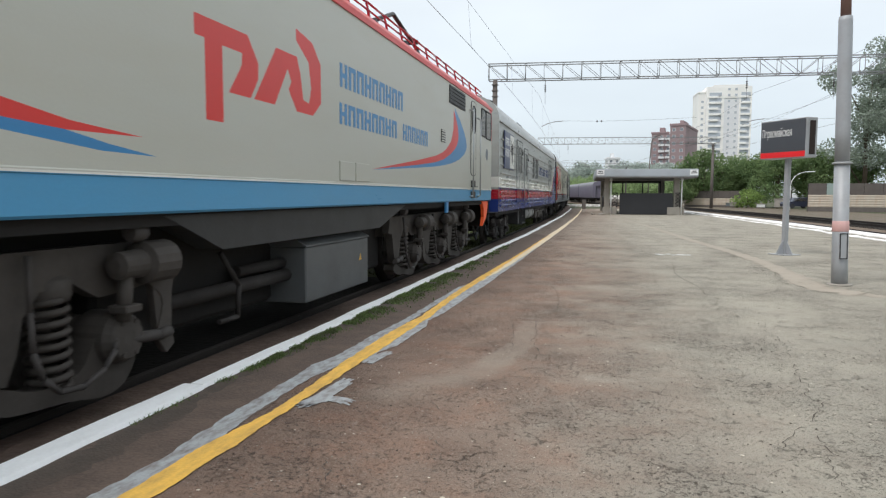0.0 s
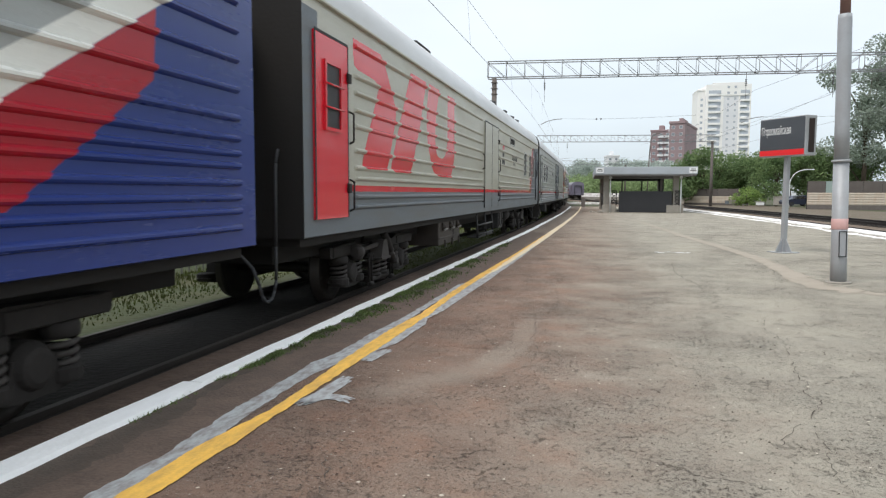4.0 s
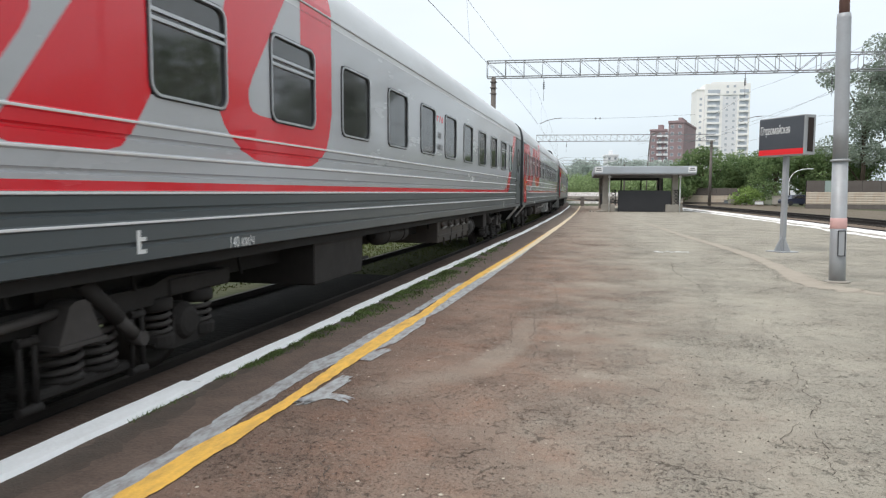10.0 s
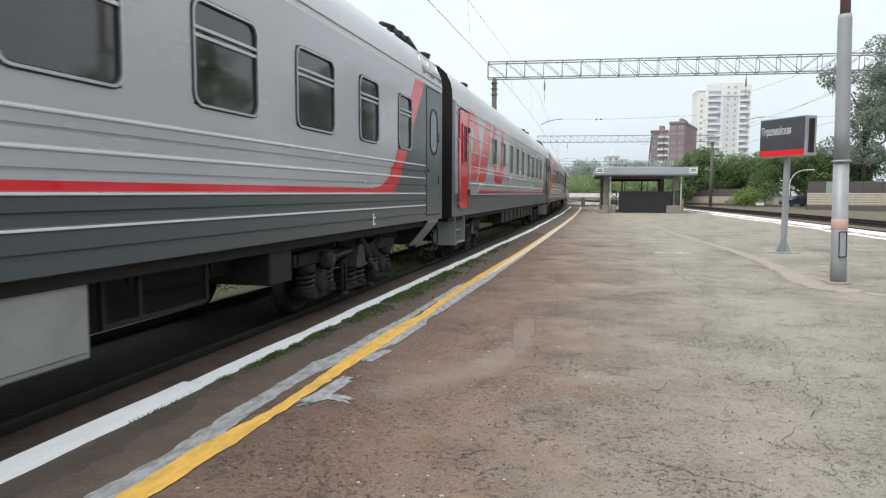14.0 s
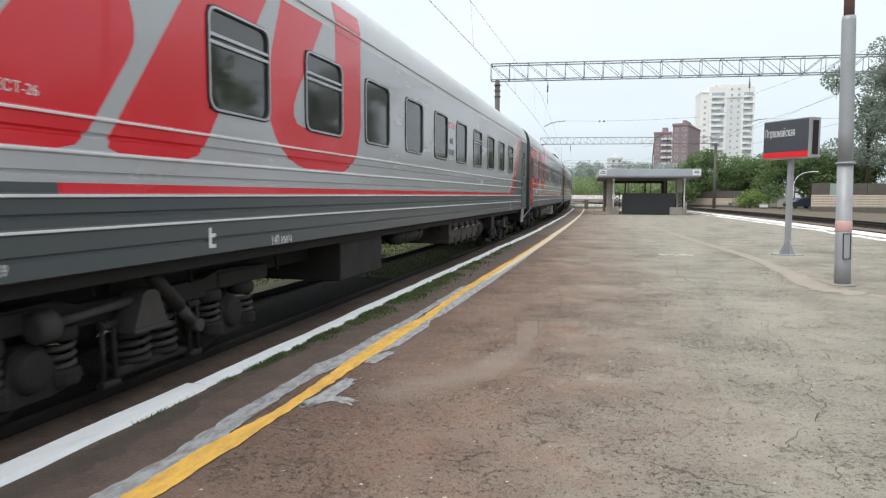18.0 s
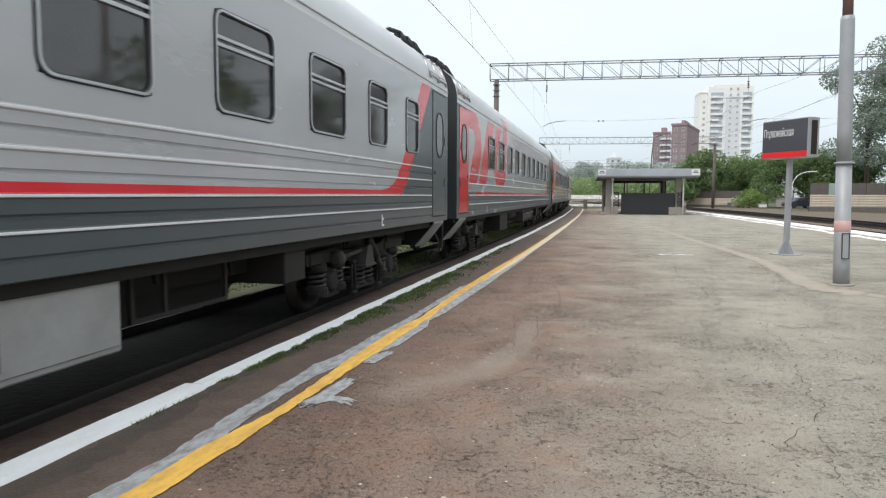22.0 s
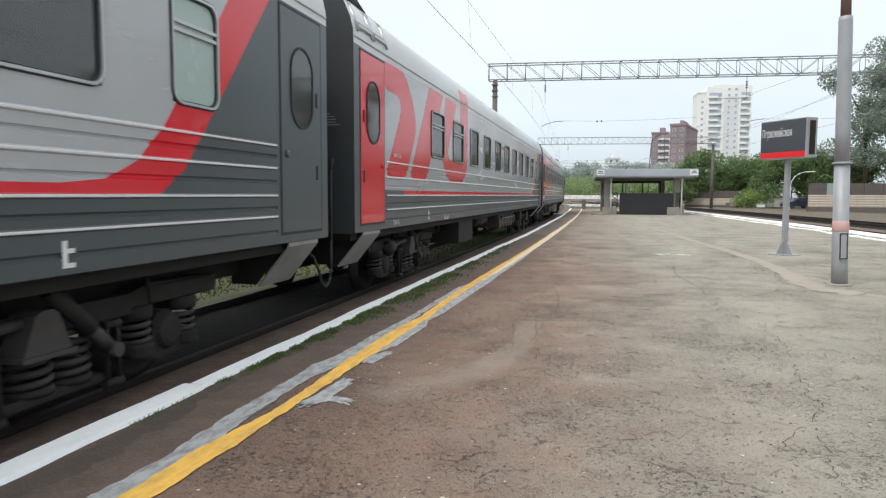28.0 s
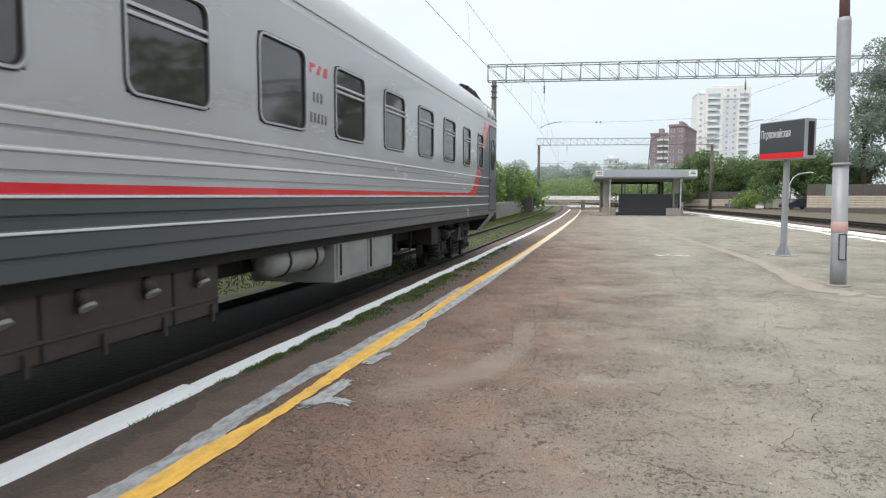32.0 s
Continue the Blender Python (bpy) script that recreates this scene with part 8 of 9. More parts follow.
def baggage_car_marked():
    L = CAR_L
    car = thing("baggage_car", "beige-grey baggage car with a slate lower side and red stripe", "railway wagon")
    mats = (M_CREAM, M_SLATE, M_RED)
    bands = [(1.60, 1), (1.68, 2), (9, 0)]
    holes = [window(car, u, w, 2.26, 3.12, "old", L) for u, w in ((19.56, 0.62), (21.27, 0.62), (22.53, 0.62))]
    holes += [window(car, 11.8, 0.7, 3.22, 3.42, "bars", L), window(car, 15.7, 1.05, 3.2, 3.4, "bars", L)]
    patches = [([(1.49 + (u - 1.43) * 1.0, z + 0.03) for u, z in p], 2) for p in LOGO]
    patches += [([(21.4, 1.60), (22.0, 1.60), (22.75, 3.5), (22.3, 3.5), (21.6, 1.9)], 2), ([(22.0, 1.60), (L, 1.60), (L, 3.6), (22.75, 3.5)], 1), ([(0, 1.0), (0.4, 1.0), (0.4, 3.6), (0, 3.6)], 1)]
    ribs = (1.40, 1.53, 1.77, 1.91, 2.13, 2.44, 2.65, 2.87, 3.08, 3.46)
    roof = old_side(car, L, ribs, bands, patches, holes, mats, [(1.5, 10.6), (13.4, 23.4)], roof=M_ROOF, end=M_UNDER)
    flat_door(car, 0.25, 1.22, 1.28, 3.38, (M_RED,), [(9, 0)], L, "red end door", [(0.48, 0.98, 2.3, 3.1)])
    flat_door(car, 10.9, 13.1, 1.2, 3.46, mats, bands, L, "wide double loading door", (), True)
    flat_door(car, 23.69, 24.6, 1.28, 3.38, (M_SLATE,), [(9, 0)], L, "slate grey end door", [(23.92, 24.37, 2.3, 3.1)])
    for u in (1.35, 10.7, 13.3, 23.55):
        grab_rail(car, u, 1.35, 1.75, L, M_STEEL)
        grab_rail(car, u, 2.2, 2.6, L, M_STEEL)
    lettering("wagon_lettering", "БАГАЖНЫЙ", 0.20, M_INK, car, Matrix.Translation((HALF + 0.036, 16.03 - L / 2, 2.67)) @ ON_SIDE, 0.95, 0.002, "dark stencilled lettering", 1.21)
    lettering("marking", "ГРУЗ 26", 0.13, M_INK2, car, Matrix.Translation((HALF + 0.04, 16.24 - L / 2, 2.52)) @ ON_SIDE, 0.9, 0.002, "", 0.5)
    stencil(car, 14.1, 2.93, L, bars=digits(3, 0.1, 0.12), mat=M_RED)
    stencil(car, 14.1, 2.70, L, bars=digits(3), mat=M_INK)
    stencil(car, 14.0, 2.46, L, bars=digits(5), mat=M_INK)
    gangway(car, L)
    for u in (17.5, 20.3, 22.4, 23.9):
        roof_gear(car, roof, u, L, "vent", 0.27)
    roof_gear(car, roof, 7.0, L, "hatch", 0.27)
    for y in (-8.75, 8.75):
        bogie(car, y)
    under_box(car, 6.6, 8.6, 0.5, 1.05, L, "battery", M_BATT, "battery_box", "grey battery box")
    bm = bmesh.new()
    h = L / 2
    for u in (10.4, 11.6, 12.7):
        rod(bm, (1.45, u - h, 1.05), (1.5, u - h, 0.42), 0.03, 6)
    for z in (0.5, 0.75):
        rod(bm, (1.49, 10.4 - h, z), (1.49, 12.7 - h, z), 0.028, 6)
    box(bm, 1.2, 1.5, 10.4 - h, 12.7 - h, 0.42, 0.46)
    part("step_frame", bm, M_BOX, car, "pale steel step frame under the loading door")
    under_box(car, 14.3, 15.1, 0.48, 1.06, L, "doors", M_BOX)
    under_box(car, 16.2, 17.4, 0.62, 1.06, L, "tank", M_UNDER, "air_tank")
    return car


def baggage_car_plain():
    L = CAR_L
    car = thing("baggage_car", "all-grey ribbed baggage car with a thin red stripe", "railway wagon")
    mats = (M_OLD, M_SILL, M_RED)
    bands = [(1.60, 1), (1.665, 2), (9, 0)]
    holes = [window(car, 3.10, 0.55, 2.22, 3.02, "vent", L), window(car, 4.67, 0.95, 2.22, 3.02, "vent", L)]
    ribs = (1.20, 1.29, 1.41, 1.54, 1.78, 1.91, 2.11, 2.44, 2.65, 2.87, 3.09, 3.3, 3.46)
    roof = old_side(car, L, ribs, bands, [], holes, mats, [(1.45, 13.05), (16.65, L - 0.35)], roof=M_ROOF, end=M_UNDER)
    flat_door(car, 0.39, 1.12, 1.2, 3.4, mats, bands, L, "grey end door with a barred window", [(0.51, 1.0, 2.25, 3.1)])
    flat_door(car, 13.34, 16.35, 1.14, 3.5, mats, bands, L, "wide grey loading door", (), False)
    for u in (14.13, 15.67):
        bm = bmesh.new()
        rod(bm, (HALF + 0.06, u - L / 2, 1.16), (HALF + 0.06, u - L / 2, 3.48), 0.03, 6)
        for z in (1.3, 2.1, 2.9):
            cbox(bm, HALF + 0.03, HALF + 0.1, u - L / 2 - 0.06, u - L / 2 + 0.06, z, z + 0.1, 0.01)
        part("door_bar", bm, M_SLATE, car, "vertical locking bar")
    bm = bmesh.new()
    cbox(bm, HALF + 0.035, HALF + 0.07, 14.13 - L / 2, 15.67 - L / 2, 2.1, 2.24, 0.01)
    part("cross_bar", bm, M_OLD, car)
    for u in (0.27, 1.28):
        grab_rail(car, u, 1.32, 2.95, L, M_OLD)
    for u in (13.15, 16.55):
        grab_rail(car, u, 1.35, 1.8, L, M_STEEL)
        grab_rail(car, u, 2.2, 2.75, L, M_STEEL)
    lettering("wagon_lettering", "БАГАЖНЫЙ", 0.2, M_INK, car, Matrix.Translation((HALF + 0.036, 9.42 - L / 2, 2.63)) @ ON_SIDE, 0.9, 0.002, "dark stencilled lettering", 1.13)
    stencil(car, 9.8, 2.30, L, bars=[(d[0], 0.0, 0.05, 0.07) for d in digits(5, 0.05, 0.07, 0.03)], mat=M_INK2)
    stencil(car, 4.1, 2.75, L, bars=digits(3, 0.06, 0.1), mat=M_INK)
    stencil(car, 4.0, 2.53, L, bars=digits(5, 0.06, 0.1), mat=M_INK)
    gangway(car, L)
    for u in (9.0, 23.3):
        roof_gear(car, roof, u, L, "vent", 0.27)
    for y in (-8.75, 8.75):
        bogie(car, y)
    under_box(car, 0.6, 1.2, 0.48, 1.05, L, "box", M_UNDER)
    under_box(car, 6.4, 6.9, 0.55, 1.05, L, "box", M_BOX)
    under_box(car, 7.2, 7.7, 0.5, 1.05, L, "box", M_UNDER)
    ladder(car, 0.3, 1.3, L, M_STEEL, "dark steel steps under the door")
    return car


def older_coach():
    L = CAR_L
    car = thing("dining_coach", "older ribbed grey coach with large windows and red shapes", "railway coach")
    mats = (M_GREY, M_DARK, M_RED)
    big = [(10.37, 0.72), (11.98, 0.73), (13.75, 1.03), (15.55, 1.03), (17.32, 1.03), (19.1, 1.05)]
    holes = [window(car, u, w, 2.26, 3.18, "old", L) for u, w in big]
    holes += [window(car, u, 0.75, 2.4, 3.12, "old", L) for u in (5.13, 6.91)] + [window(car, 22.1, 0.75, 2.26, 3.16, "frost", L)]
    holes += [window(car, 8.7, 0.72, 2.26, 3.18, "old", L)]
    patches = [([(0.0, 1.0), (0.3, 1.0), (0.3, 3.6), (0.0, 3.6)], 1), ([(3.0, STRIPE[0]), (20.2, STRIPE[0]), (20.2, STRIPE[1]), (3.0, STRIPE[1])], 2)]
    patches += [(p, 2) for p in LOGO]
    patches += [([(20.9, 1.588), (21.4, 1.85), (22.0, 3.05), (22.2, 3.22), (22.5, 3.28), (L, 3.28), (L, 1.588)], 1), ([(20.0, 1.588), (20.95, 1.588), (21.2, 1.68), (21.45, 1.9), (22.02, 3.05), (22.2, 3.2), (22.5, 3.26), (23.6, 3.28), (23.6, 3.4), (22.3, 3.4), (21.95, 3.32), (21.7, 3.1), (21.08, 1.92), (20.85, 1.73), (20.5, 1.66), (20.0, 1.655)], 2)]
    prof = ribbed((1.54, 1.80, 2.10, 2.2), d=0.024, h=0.03)
    roof = shell(car, L, prof, [(1.588, 1), (9, 0)], patches, holes, mats, end_mat=M_UNDER, runs=[(1.75, 22.9)])
    bm = bmesh.new()
    runs = [(7.8, 8.55), (9.55, 10.25), (11.2, 11.85), (12.85, 13.6), (14.9, 15.4), (16.7, 17.2), (18.47, 18.97), (20.3, 21.2), (1.8, 4.95)]
    for a, b in runs:
        for z in (2.55, 2.9):
            cbox(bm, HALF - 0.005, HALF + 0.018, a - L / 2, b - L / 2, z - 0.022, z + 0.022, 0.008)
    for z in (3.3, 3.46):
        cbox(bm, HALF - 0.005, HALF + 0.018, 0.4 - L / 2, L / 2 - 0.4, z - 0.02, z + 0.02, 0.008)
    part("pressed_ribs", bm, M_GREY, car)
    flat_door(car, 0.6, 1.55, 1.25, 3.4, (M_RED,), [(9, 0)], L, "red entrance door with barred window", [(0.83, 1.33, 2.25, 3.1)])
    flat_door(car, 23.1, 24.05, 1.25, 3.4, (M_DARK,), [(9, 0)], L, "dark grey entrance door with barred window", [(23.35, 23.85, 2.25, 3.1)])
    for u in (0.48, 1.67, 23.0, 24.2):
        grab_rail(car, u, 1.35, 2.75, L)
    gangway(car, L)
    for u in (1.2, 5.5, 19.8, 21.4):
        roof_gear(car, roof, u, L, "vent")
    for y in (-8.75, 8.75):
        bogie(car, y)
    under_box(car, 8.0, 17.6, 0.62, 1.08, L, "box", M_STEEL, "equipment_skirt", "long rusty grey equipment skirt")
    bm = bmesh.new()
    for k in range(9):
        u = 8.6 + k * 1.1 - L / 2
        box(bm, 1.4, 1.43, u, u + 0.04, 0.64, 1.06)
    part("skirt_ribs", bm, M_STEEL, car)
    for a, b in ((0.6, 1.55), (23.1, 24.05)):
        ladder(car, a, b, L, M_STEP, "grey steel steps under the door")
    stencil(car, 21.0, 1.17, L, bars=[(0, 0, 0.025, 0.11), (0.02, 0.0, 0.045, 0.02), (0.025, 0.06, 0.04, 0.02)])
    return car


def engine():
    """The electric engine: a pale body with blue sill, red and blue swooshes, and its rear cab towards the train."""
    L = 21.7
    h = L / 2
    car = thing("electric_locomotive", "pale grey electric locomotive with blue sill and red letter shapes", "locomotive")
    mats = (M_LOCO, M_LOCOBLUE, M_LOCORED, M_MAILWHITE, M_LOCOSILL)

    def at(u):
        return L + u           # from the engine's rear end
    pats = []
    k = at(-13.69)
    pats.append(([(k, 3.03), (k, 2.86), (k + 0.14, 2.86), (k + 0.14, 2.20), (k + 0.40, 2.20), (k + 0.40, 2.85), (k + 0.72, 2.85), (k + 0.71, 2.74), (k + 0.49, 2.47), (k + 0.86, 2.47), (k + 1.0, 2.66), (k + 1.01, 2.81), (k + 0.82, 3.03)], 2))
    pats.append(([(k + 0.92, 2.47), (k + 1.32, 2.47), (k + 1.72, 3.03), (k + 1.36, 3.03)], 2))
    pats.append(([(k + 1.50, 3.03), (k + 1.68, 2.75), (k + 1.62, 2.66), (k + 1.8, 2.46), (k + 2.2, 2.46), (k + 2.42, 2.62), (k + 2.42, 3.05), (k + 2.2, 3.25), (k + 1.8, 3.32), (k + 1.8, 3.2), (k + 2.1, 3.02), (k + 2.16, 2.75), (k + 2.1, 2.58), (k + 1.96, 2.6), (k + 1.9, 2.85), (k + 1.82, 3.03)], 2))
    # swooshes round the rear cab, outer blue and inner red
    tail, tip = (at(-9.6), 1.93), (at(-4.5), 3.42)
    pats.append((flowing([tail, tail, (at(-6.1), 2.12), (at(-4.4), 2.29), (at(-3.55), 2.49), (at(-3.28), 2.67), (at(-3.4), 2.88), (at(-3.8), 3.12), tip, tip,
                          (at(-4.4), 3.1), (at(-4.3), 2.88), (at(-4.4), 2.72), (at(-4.9), 2.5), (at(-6.1), 2.24)]), 1))
    tail, tip = (at(-9.6), 1.94), (at(-4.6), 3.38)
    pats.append((flowing([tail, tail, (at(-6.1), 2.2), (at(-4.75), 2.46), (at(-4.22), 2.69), (at(-4.13), 2.88), (at(-4.26), 3.1), tip, tip,
                          (at(-4.6), 3.08), (at(-4.66), 2.88), (at(-5.0), 2.6), (at(-6.1), 2.32)]), 2))
    pats.append(([(at(-21.0), 2.0), (at(-15.5), 2.01), (at(-15.04), 1.98), (at(-14.68), 1.92), (at(-14.19), 1.86), (at(-14.75), 1.87), (at(-15.5), 1.94), (at(-17.5), 2.2), (at(-21.0), 2.4)], 1))
    pats.append(([(at(-21.0), 2.4), (at(-17.5), 2.2), (at(-15.5), 2.01), (at(-15.04), 1.98), (at(-14.33), 1.99), (at(-15.0), 2.04), (at(-15.5), 2.12), (at(-17.5), 2.45), (at(-21.0), 2.75)], 2))
    pats.append(([(L - 0.03, 3.02), (L, 2.95), (L, 3.9), (L - 0.4, 3.9), (L - 0.1, 3.5)], 2))
    holes = []
    prof = [(HALF - 0.02, 1.44), (HALF, 1.46), (HALF, 1.70), (HALF + 0.012, 1.71), (HALF + 0.012, 1.735), (HALF, 1.745), (HALF, 3.9)]
    arc = [(1.55, 3.9), (1.50, 4.0), (1.38, 4.12), (1.1, 4.25), (0.6, 4.33), (0.0, 4.36)]
    roof = shell(car, L, prof, [(1.712, 4), (1.727, 3), (9, 0)], pats, holes, mats, M_LOCORED, M_LOCO, arc, "dark red engine roof")
    # cantrail line, roof walkway and gear
    bm = bmesh.new()
    box(bm, HALF - 0.02, HALF + 0.02, -h, h, 3.86, 3.94)
    part("cantrail", bm, M_LOCORED, car, "red cantrail moulding")
    bm = bmesh.new()
    for k2 in range(26):
        y = -h + 0.6 + k2 * 0.8
        rod(bm, (1.35, y, 4.1), (1.30, y, 4.36), 0.02, 5)
        rod(bm, (1.30, y, 4.36), (1.30, y + 0.8, 4.35), 0.018, 5)
        rod(bm, (1.32, y, 4.24), (1.32, y + 0.8, 4.24), 0.015, 5)
    part("roof_rail", bm, M_MAILRED, car, "dark red roof railing")
    bm = bmesh.new()
    for y in (h - 6.2, -h + 5):
        chain(bm, [(0.8, y - 1.3, 4.5), (0.75, y, 4.95), (0.8, y + 1.4, 4.6), (0.8, y + 1.6, 4.5)], 0.04, 6)
        chain(bm, [(-0.8, y - 1.3, 4.5), (-0.75, y, 4.95), (-0.8, y + 1.4, 4.6)], 0.04, 6)
        rod(bm, (-0.8, y + 1.5, 4.75), (0.8, y + 1.5, 4.75), 0.05, 6)
        for q in (-1.2, 0.6, 1.4):
            lathe(bm, [(0.06, 4.3), (0.12, 4.4), (0.06, 4.55)], at=(0.8, y + q, 0), seg=8)
    part("pantograph", bm, M_BLACK, car, "folded dark pantograph")
    # cab door, its window and rails
    a, b = at(-2.81), at(-2.25)
    bm = bmesh.new()
    prism(bm, rounded(a - h, b - h, 2.06, 3.78, 0.1), HALF - 0.01, HALF + 0.012)
    d = part("cab_door", bm, M_LOCO, car, "pale cab door")
    bm = bmesh.new()
    ring_frame(bm, rounded(a - h - 0.012, b - h + 0.012, 2.048, 3.792, 0.11), rounded(a - h, b - h, 2.06, 3.78, 0.1), HALF, HALF + 0.014)
    part("door_seal", bm, M_RUBBER, d)
    o, i = rounded(a - h + 0.09, b - h - 0.09, 3.04, 3.7, 0.17), rounded(a - h + 0.11, b - h - 0.11, 3.06, 3.68, 0.15)
    bm = bmesh.new()
    ring_frame(bm, o, i, HALF + 0.01, HALF + 0.028)
    bm.faces.new([bm.verts.new((HALF + 0.02, y, z)) for y, z in i]).material_index = 1
    part("door_window", bm, (M_RUBBER, M_GLASS), d)
    for u, top in ((at(-2.92), 3.52), (at(-2.05), 3.42)):
        bm = bmesh.new()
        chain(bm, [(HALF, u - h, 1.55), (HALF + 0.09, u - h, 1.57), (HALF + 0.09, u - h, top), (HALF, u - h, top + 0.04)], 0.02, 6)
        part("grab_rail", bm, M_BARE, car)
    for z in (1.53, 1.79):
        bm = bmesh.new()
        box(bm, HALF - 0.02, HALF + 0.016, a - h + 0.03, b - h - 0.03, z, z + 0.14)
        part("foot_hole", bm, M_BLACK, car)
        bm = bmesh.new()
        box(bm, HALF, HALF + 0.07, a - h + 0.01, b - h, z - 0.015, z)
        part("foot_plate", bm, M_BLACK, car)
    # cab side window, engine-room windows and grilles
    for u0, u1, z0, z1 in ((at(-1.55), at(-0.93), 3.07, 3.78), (at(-0.90), at(-0.14), 3.05, 3.78)):
        bm = bmesh.new()
        o, i = rounded(u0 - h, u1 - h, z0, z1, 0.08), rounded(u0 - h + 0.03, u1 - h - 0.03, z0 + 0.03, z1 - 0.03, 0.06)
        ring_frame(bm, o, i, HALF - 0.01, HALF + 0.02)
        bm.faces.new([bm.verts.new((HALF + 0.012, y, z)) for y, z in i]).material_index = 1
        part("cab_window", bm, (M_RUBBER, M_GLASS), car)
    for u0, u1, z0, z1, nm in ((at(-5.0), at(-3.5), 3.45, 3.82, "vent_window"), (at(-5.67), at(-5.35), 2.62, 2.86, "vent_grille"), (at(-18.2), at(-16.7), 3.45, 3.82, "vent_window")):
        bm = bmesh.new()
        box(bm, HALF, HALF + 0.012, u0 - h, u1 - h, z0, z1)
        part(nm, bm, M_BLACK, car)
        bm = bmesh.new()
        n = 5
        for q in range(n):
            z = z0 + (z1 - z0) * (q + 0.5) / n
            box(bm, HALF + 0.012, HALF + 0.024, u0 - h, u1 - h, z - 0.012, z + 0.012)
        part("slats", bm, M_LOCO if nm == "vent_grille" else M_BLACK, car)
    for u in (at(-10.75), at(-10.22)):
        bm = bmesh.new()
        cbox(bm, HALF - 0.005, HALF + 0.016, u - h, u + 0.5 - h, 1.76, 2.0, 0.006)
        part("service_flap", bm, M_LOCO, car, "small pale service flap")
    # the operator's two lines, as plain blue bars
    bm = bmesh.new()
    for u0, z0, n, w, hh in ((at(-10.71), 2.90, 9, 0.235, 0.29), (at(-10.73), 2.45, 8, 0.235, 0.26), (at(-8.14), 2.45, 6, 0.2, 0.26)):
        for q in range(n):
            y = u0 - h + q * (w + 0.055)
            box(bm, HALF + 0.001, HALF + 0.004, y, y + w * 0.32, z0, z0 + hh)
            box(bm, HALF + 0.001, HALF + 0.004, y + w * 0.68, y + w, z0, z0 + hh)
            box(bm, HALF + 0.001, HALF + 0.004, y + w * 0.32, y + w * 0.68, z0 + hh * (0.78 if q % 3 else 0.4), z0 + hh * (1.0 if q % 3 else 0.6))
    part("operator_marks", bm, M_LOCOBLUE, car, "blue bars in place of the operator's name")
    bm = bmesh.new()
    lathe(bm, [(0.15, HALF - 0.005), (0.15, HALF + 0.006)], "x", (0, at(-0.71) - h, 2.65), 18)
    part("round_badge", bm, M_SLATE, car, "round blue-grey badge")
    # skirt, boxes, orange guard, buffers' beam
    bm = bmesh.new()
    prism(bm, [(at(-14.0) - h, 1.42), (at(-7.7) - h, 1.42), (at(-9.0) - h, 1.10), (at(-13.2) - h, 1.10)], 1.2, 1.46)
    part("side_skirt", bm, M_BOX, car, "grey tapering skirt")
    bm = bmesh.new()
    cbox(bm, -1.25, 0.95, at(-14.2) - h, at(-7.6) - h, 0.35, 1.3, 0.05)
    # narrower black filler, added to close the bright gap behind the wheels
    cbox(bm, -1.0, 0.55, at(-20.5) - h, at(-1.2) - h, 0.76, 1.3, 0.03)
    part("transformer_tank", bm, M_UNDER, car, "black transformer tank, with filler added behind the wheels")
    bm = bmesh.new()
    rod(bm, (1.15, at(-13.6) - h, 0.66), (1.15, at(-11.3) - h, 0.66), 0.07, 10)
    part("traction_rod", bm, M_STEEL, car, "dusty grey traction rod")
    bm = bmesh.new()
    chain(bm, [(1.3, at(-13.0) - h, 1.05), (1.34, at(-12.75) - h, 0.72), (1.34, at(-12.78) - h, 0.42), (1.34, at(-13.1) - h, 0.42)], 0.025, 6)
    part("guard_bracket", bm, M_STEEL, car)
    bm = bmesh.new()
    ya, yb = at(-11.4) - h, at(-9.36) - h
    cbox(bm, 0.2, 1.40, ya, yb, 0.33, 0.98, 0.015)
    eb = part("equipment_box", bm, M_LOCOBOX, car, "plain grey underfloor equipment box with a sloping lid")
    bm = bmesh.new()
    rings = [[bm.verts.new((x, q, z)) for x, z in ((0.2, 0.984), (1.415, 0.984), (1.415, 1.0), (1.22, 1.10), (0.2, 1.10))] for q in (ya - 0.015, yb + 0.015)]
    for i in range(5):
        bm.faces.new((rings[0][i], rings[0][(i + 1) % 5], rings[1][(i + 1) % 5], rings[1][i]))
    bm.faces.new(rings[0][::-1])
    bm.faces.new(rings[1])
    part("lid", bm, M_LOCOBOX, eb, "sloping sheet lid")
    bm = bmesh.new()
    prism(bm, [(yb - 0.36, 0.68), (yb - 0.26, 0.68), (yb - 0.31, 0.77)], 1.401, 1.404)
    part("warning_mark", bm, M_YELLOW, eb, "small yellow warning triangle")
    bm = bmesh.new()
    rod(bm, (1.1, ya - 1.0, 0.8), (1.1, ya + 0.05, 0.8), 0.06, 10)
    part("cable_duct", bm, M_STEEL, car)
    bm = bmesh.new()
    prism(bm, [(h - 0.97, 1.42), (h - 0.12, 1.42), (h - 0.12, 1.25), (h - 0.35, 0.98), (h - 0.85, 0.77), (h - 0.7, 1.0), (h - 0.72, 1.22)], 1.40, 1.48)
    part("orange_guard", bm, M_ORANGE, car, "bright orange corner guard")
    bm = bmesh.new()
    for y in (-h + 0.1, h - 0.4):
        cbox(bm, -1.4, 1.4, y, y + 0.3, 0.75, 1.42, 0.03)
    part("headstock", bm, M_UNDER, car)
    bm = bmesh.new()
    cbox(bm, 1.49, 1.54, at(-5.14) - h, at(-4.97) - h, 1.22, 1.47, 0.01)
    part("step_bracket", bm, M_LOCOBLUE, car, "small blue bracket under the sill")
    for y in (-5.9, 5.9):
        loco_bogie(car, y)
    gangway_hose(car, h)
    return car


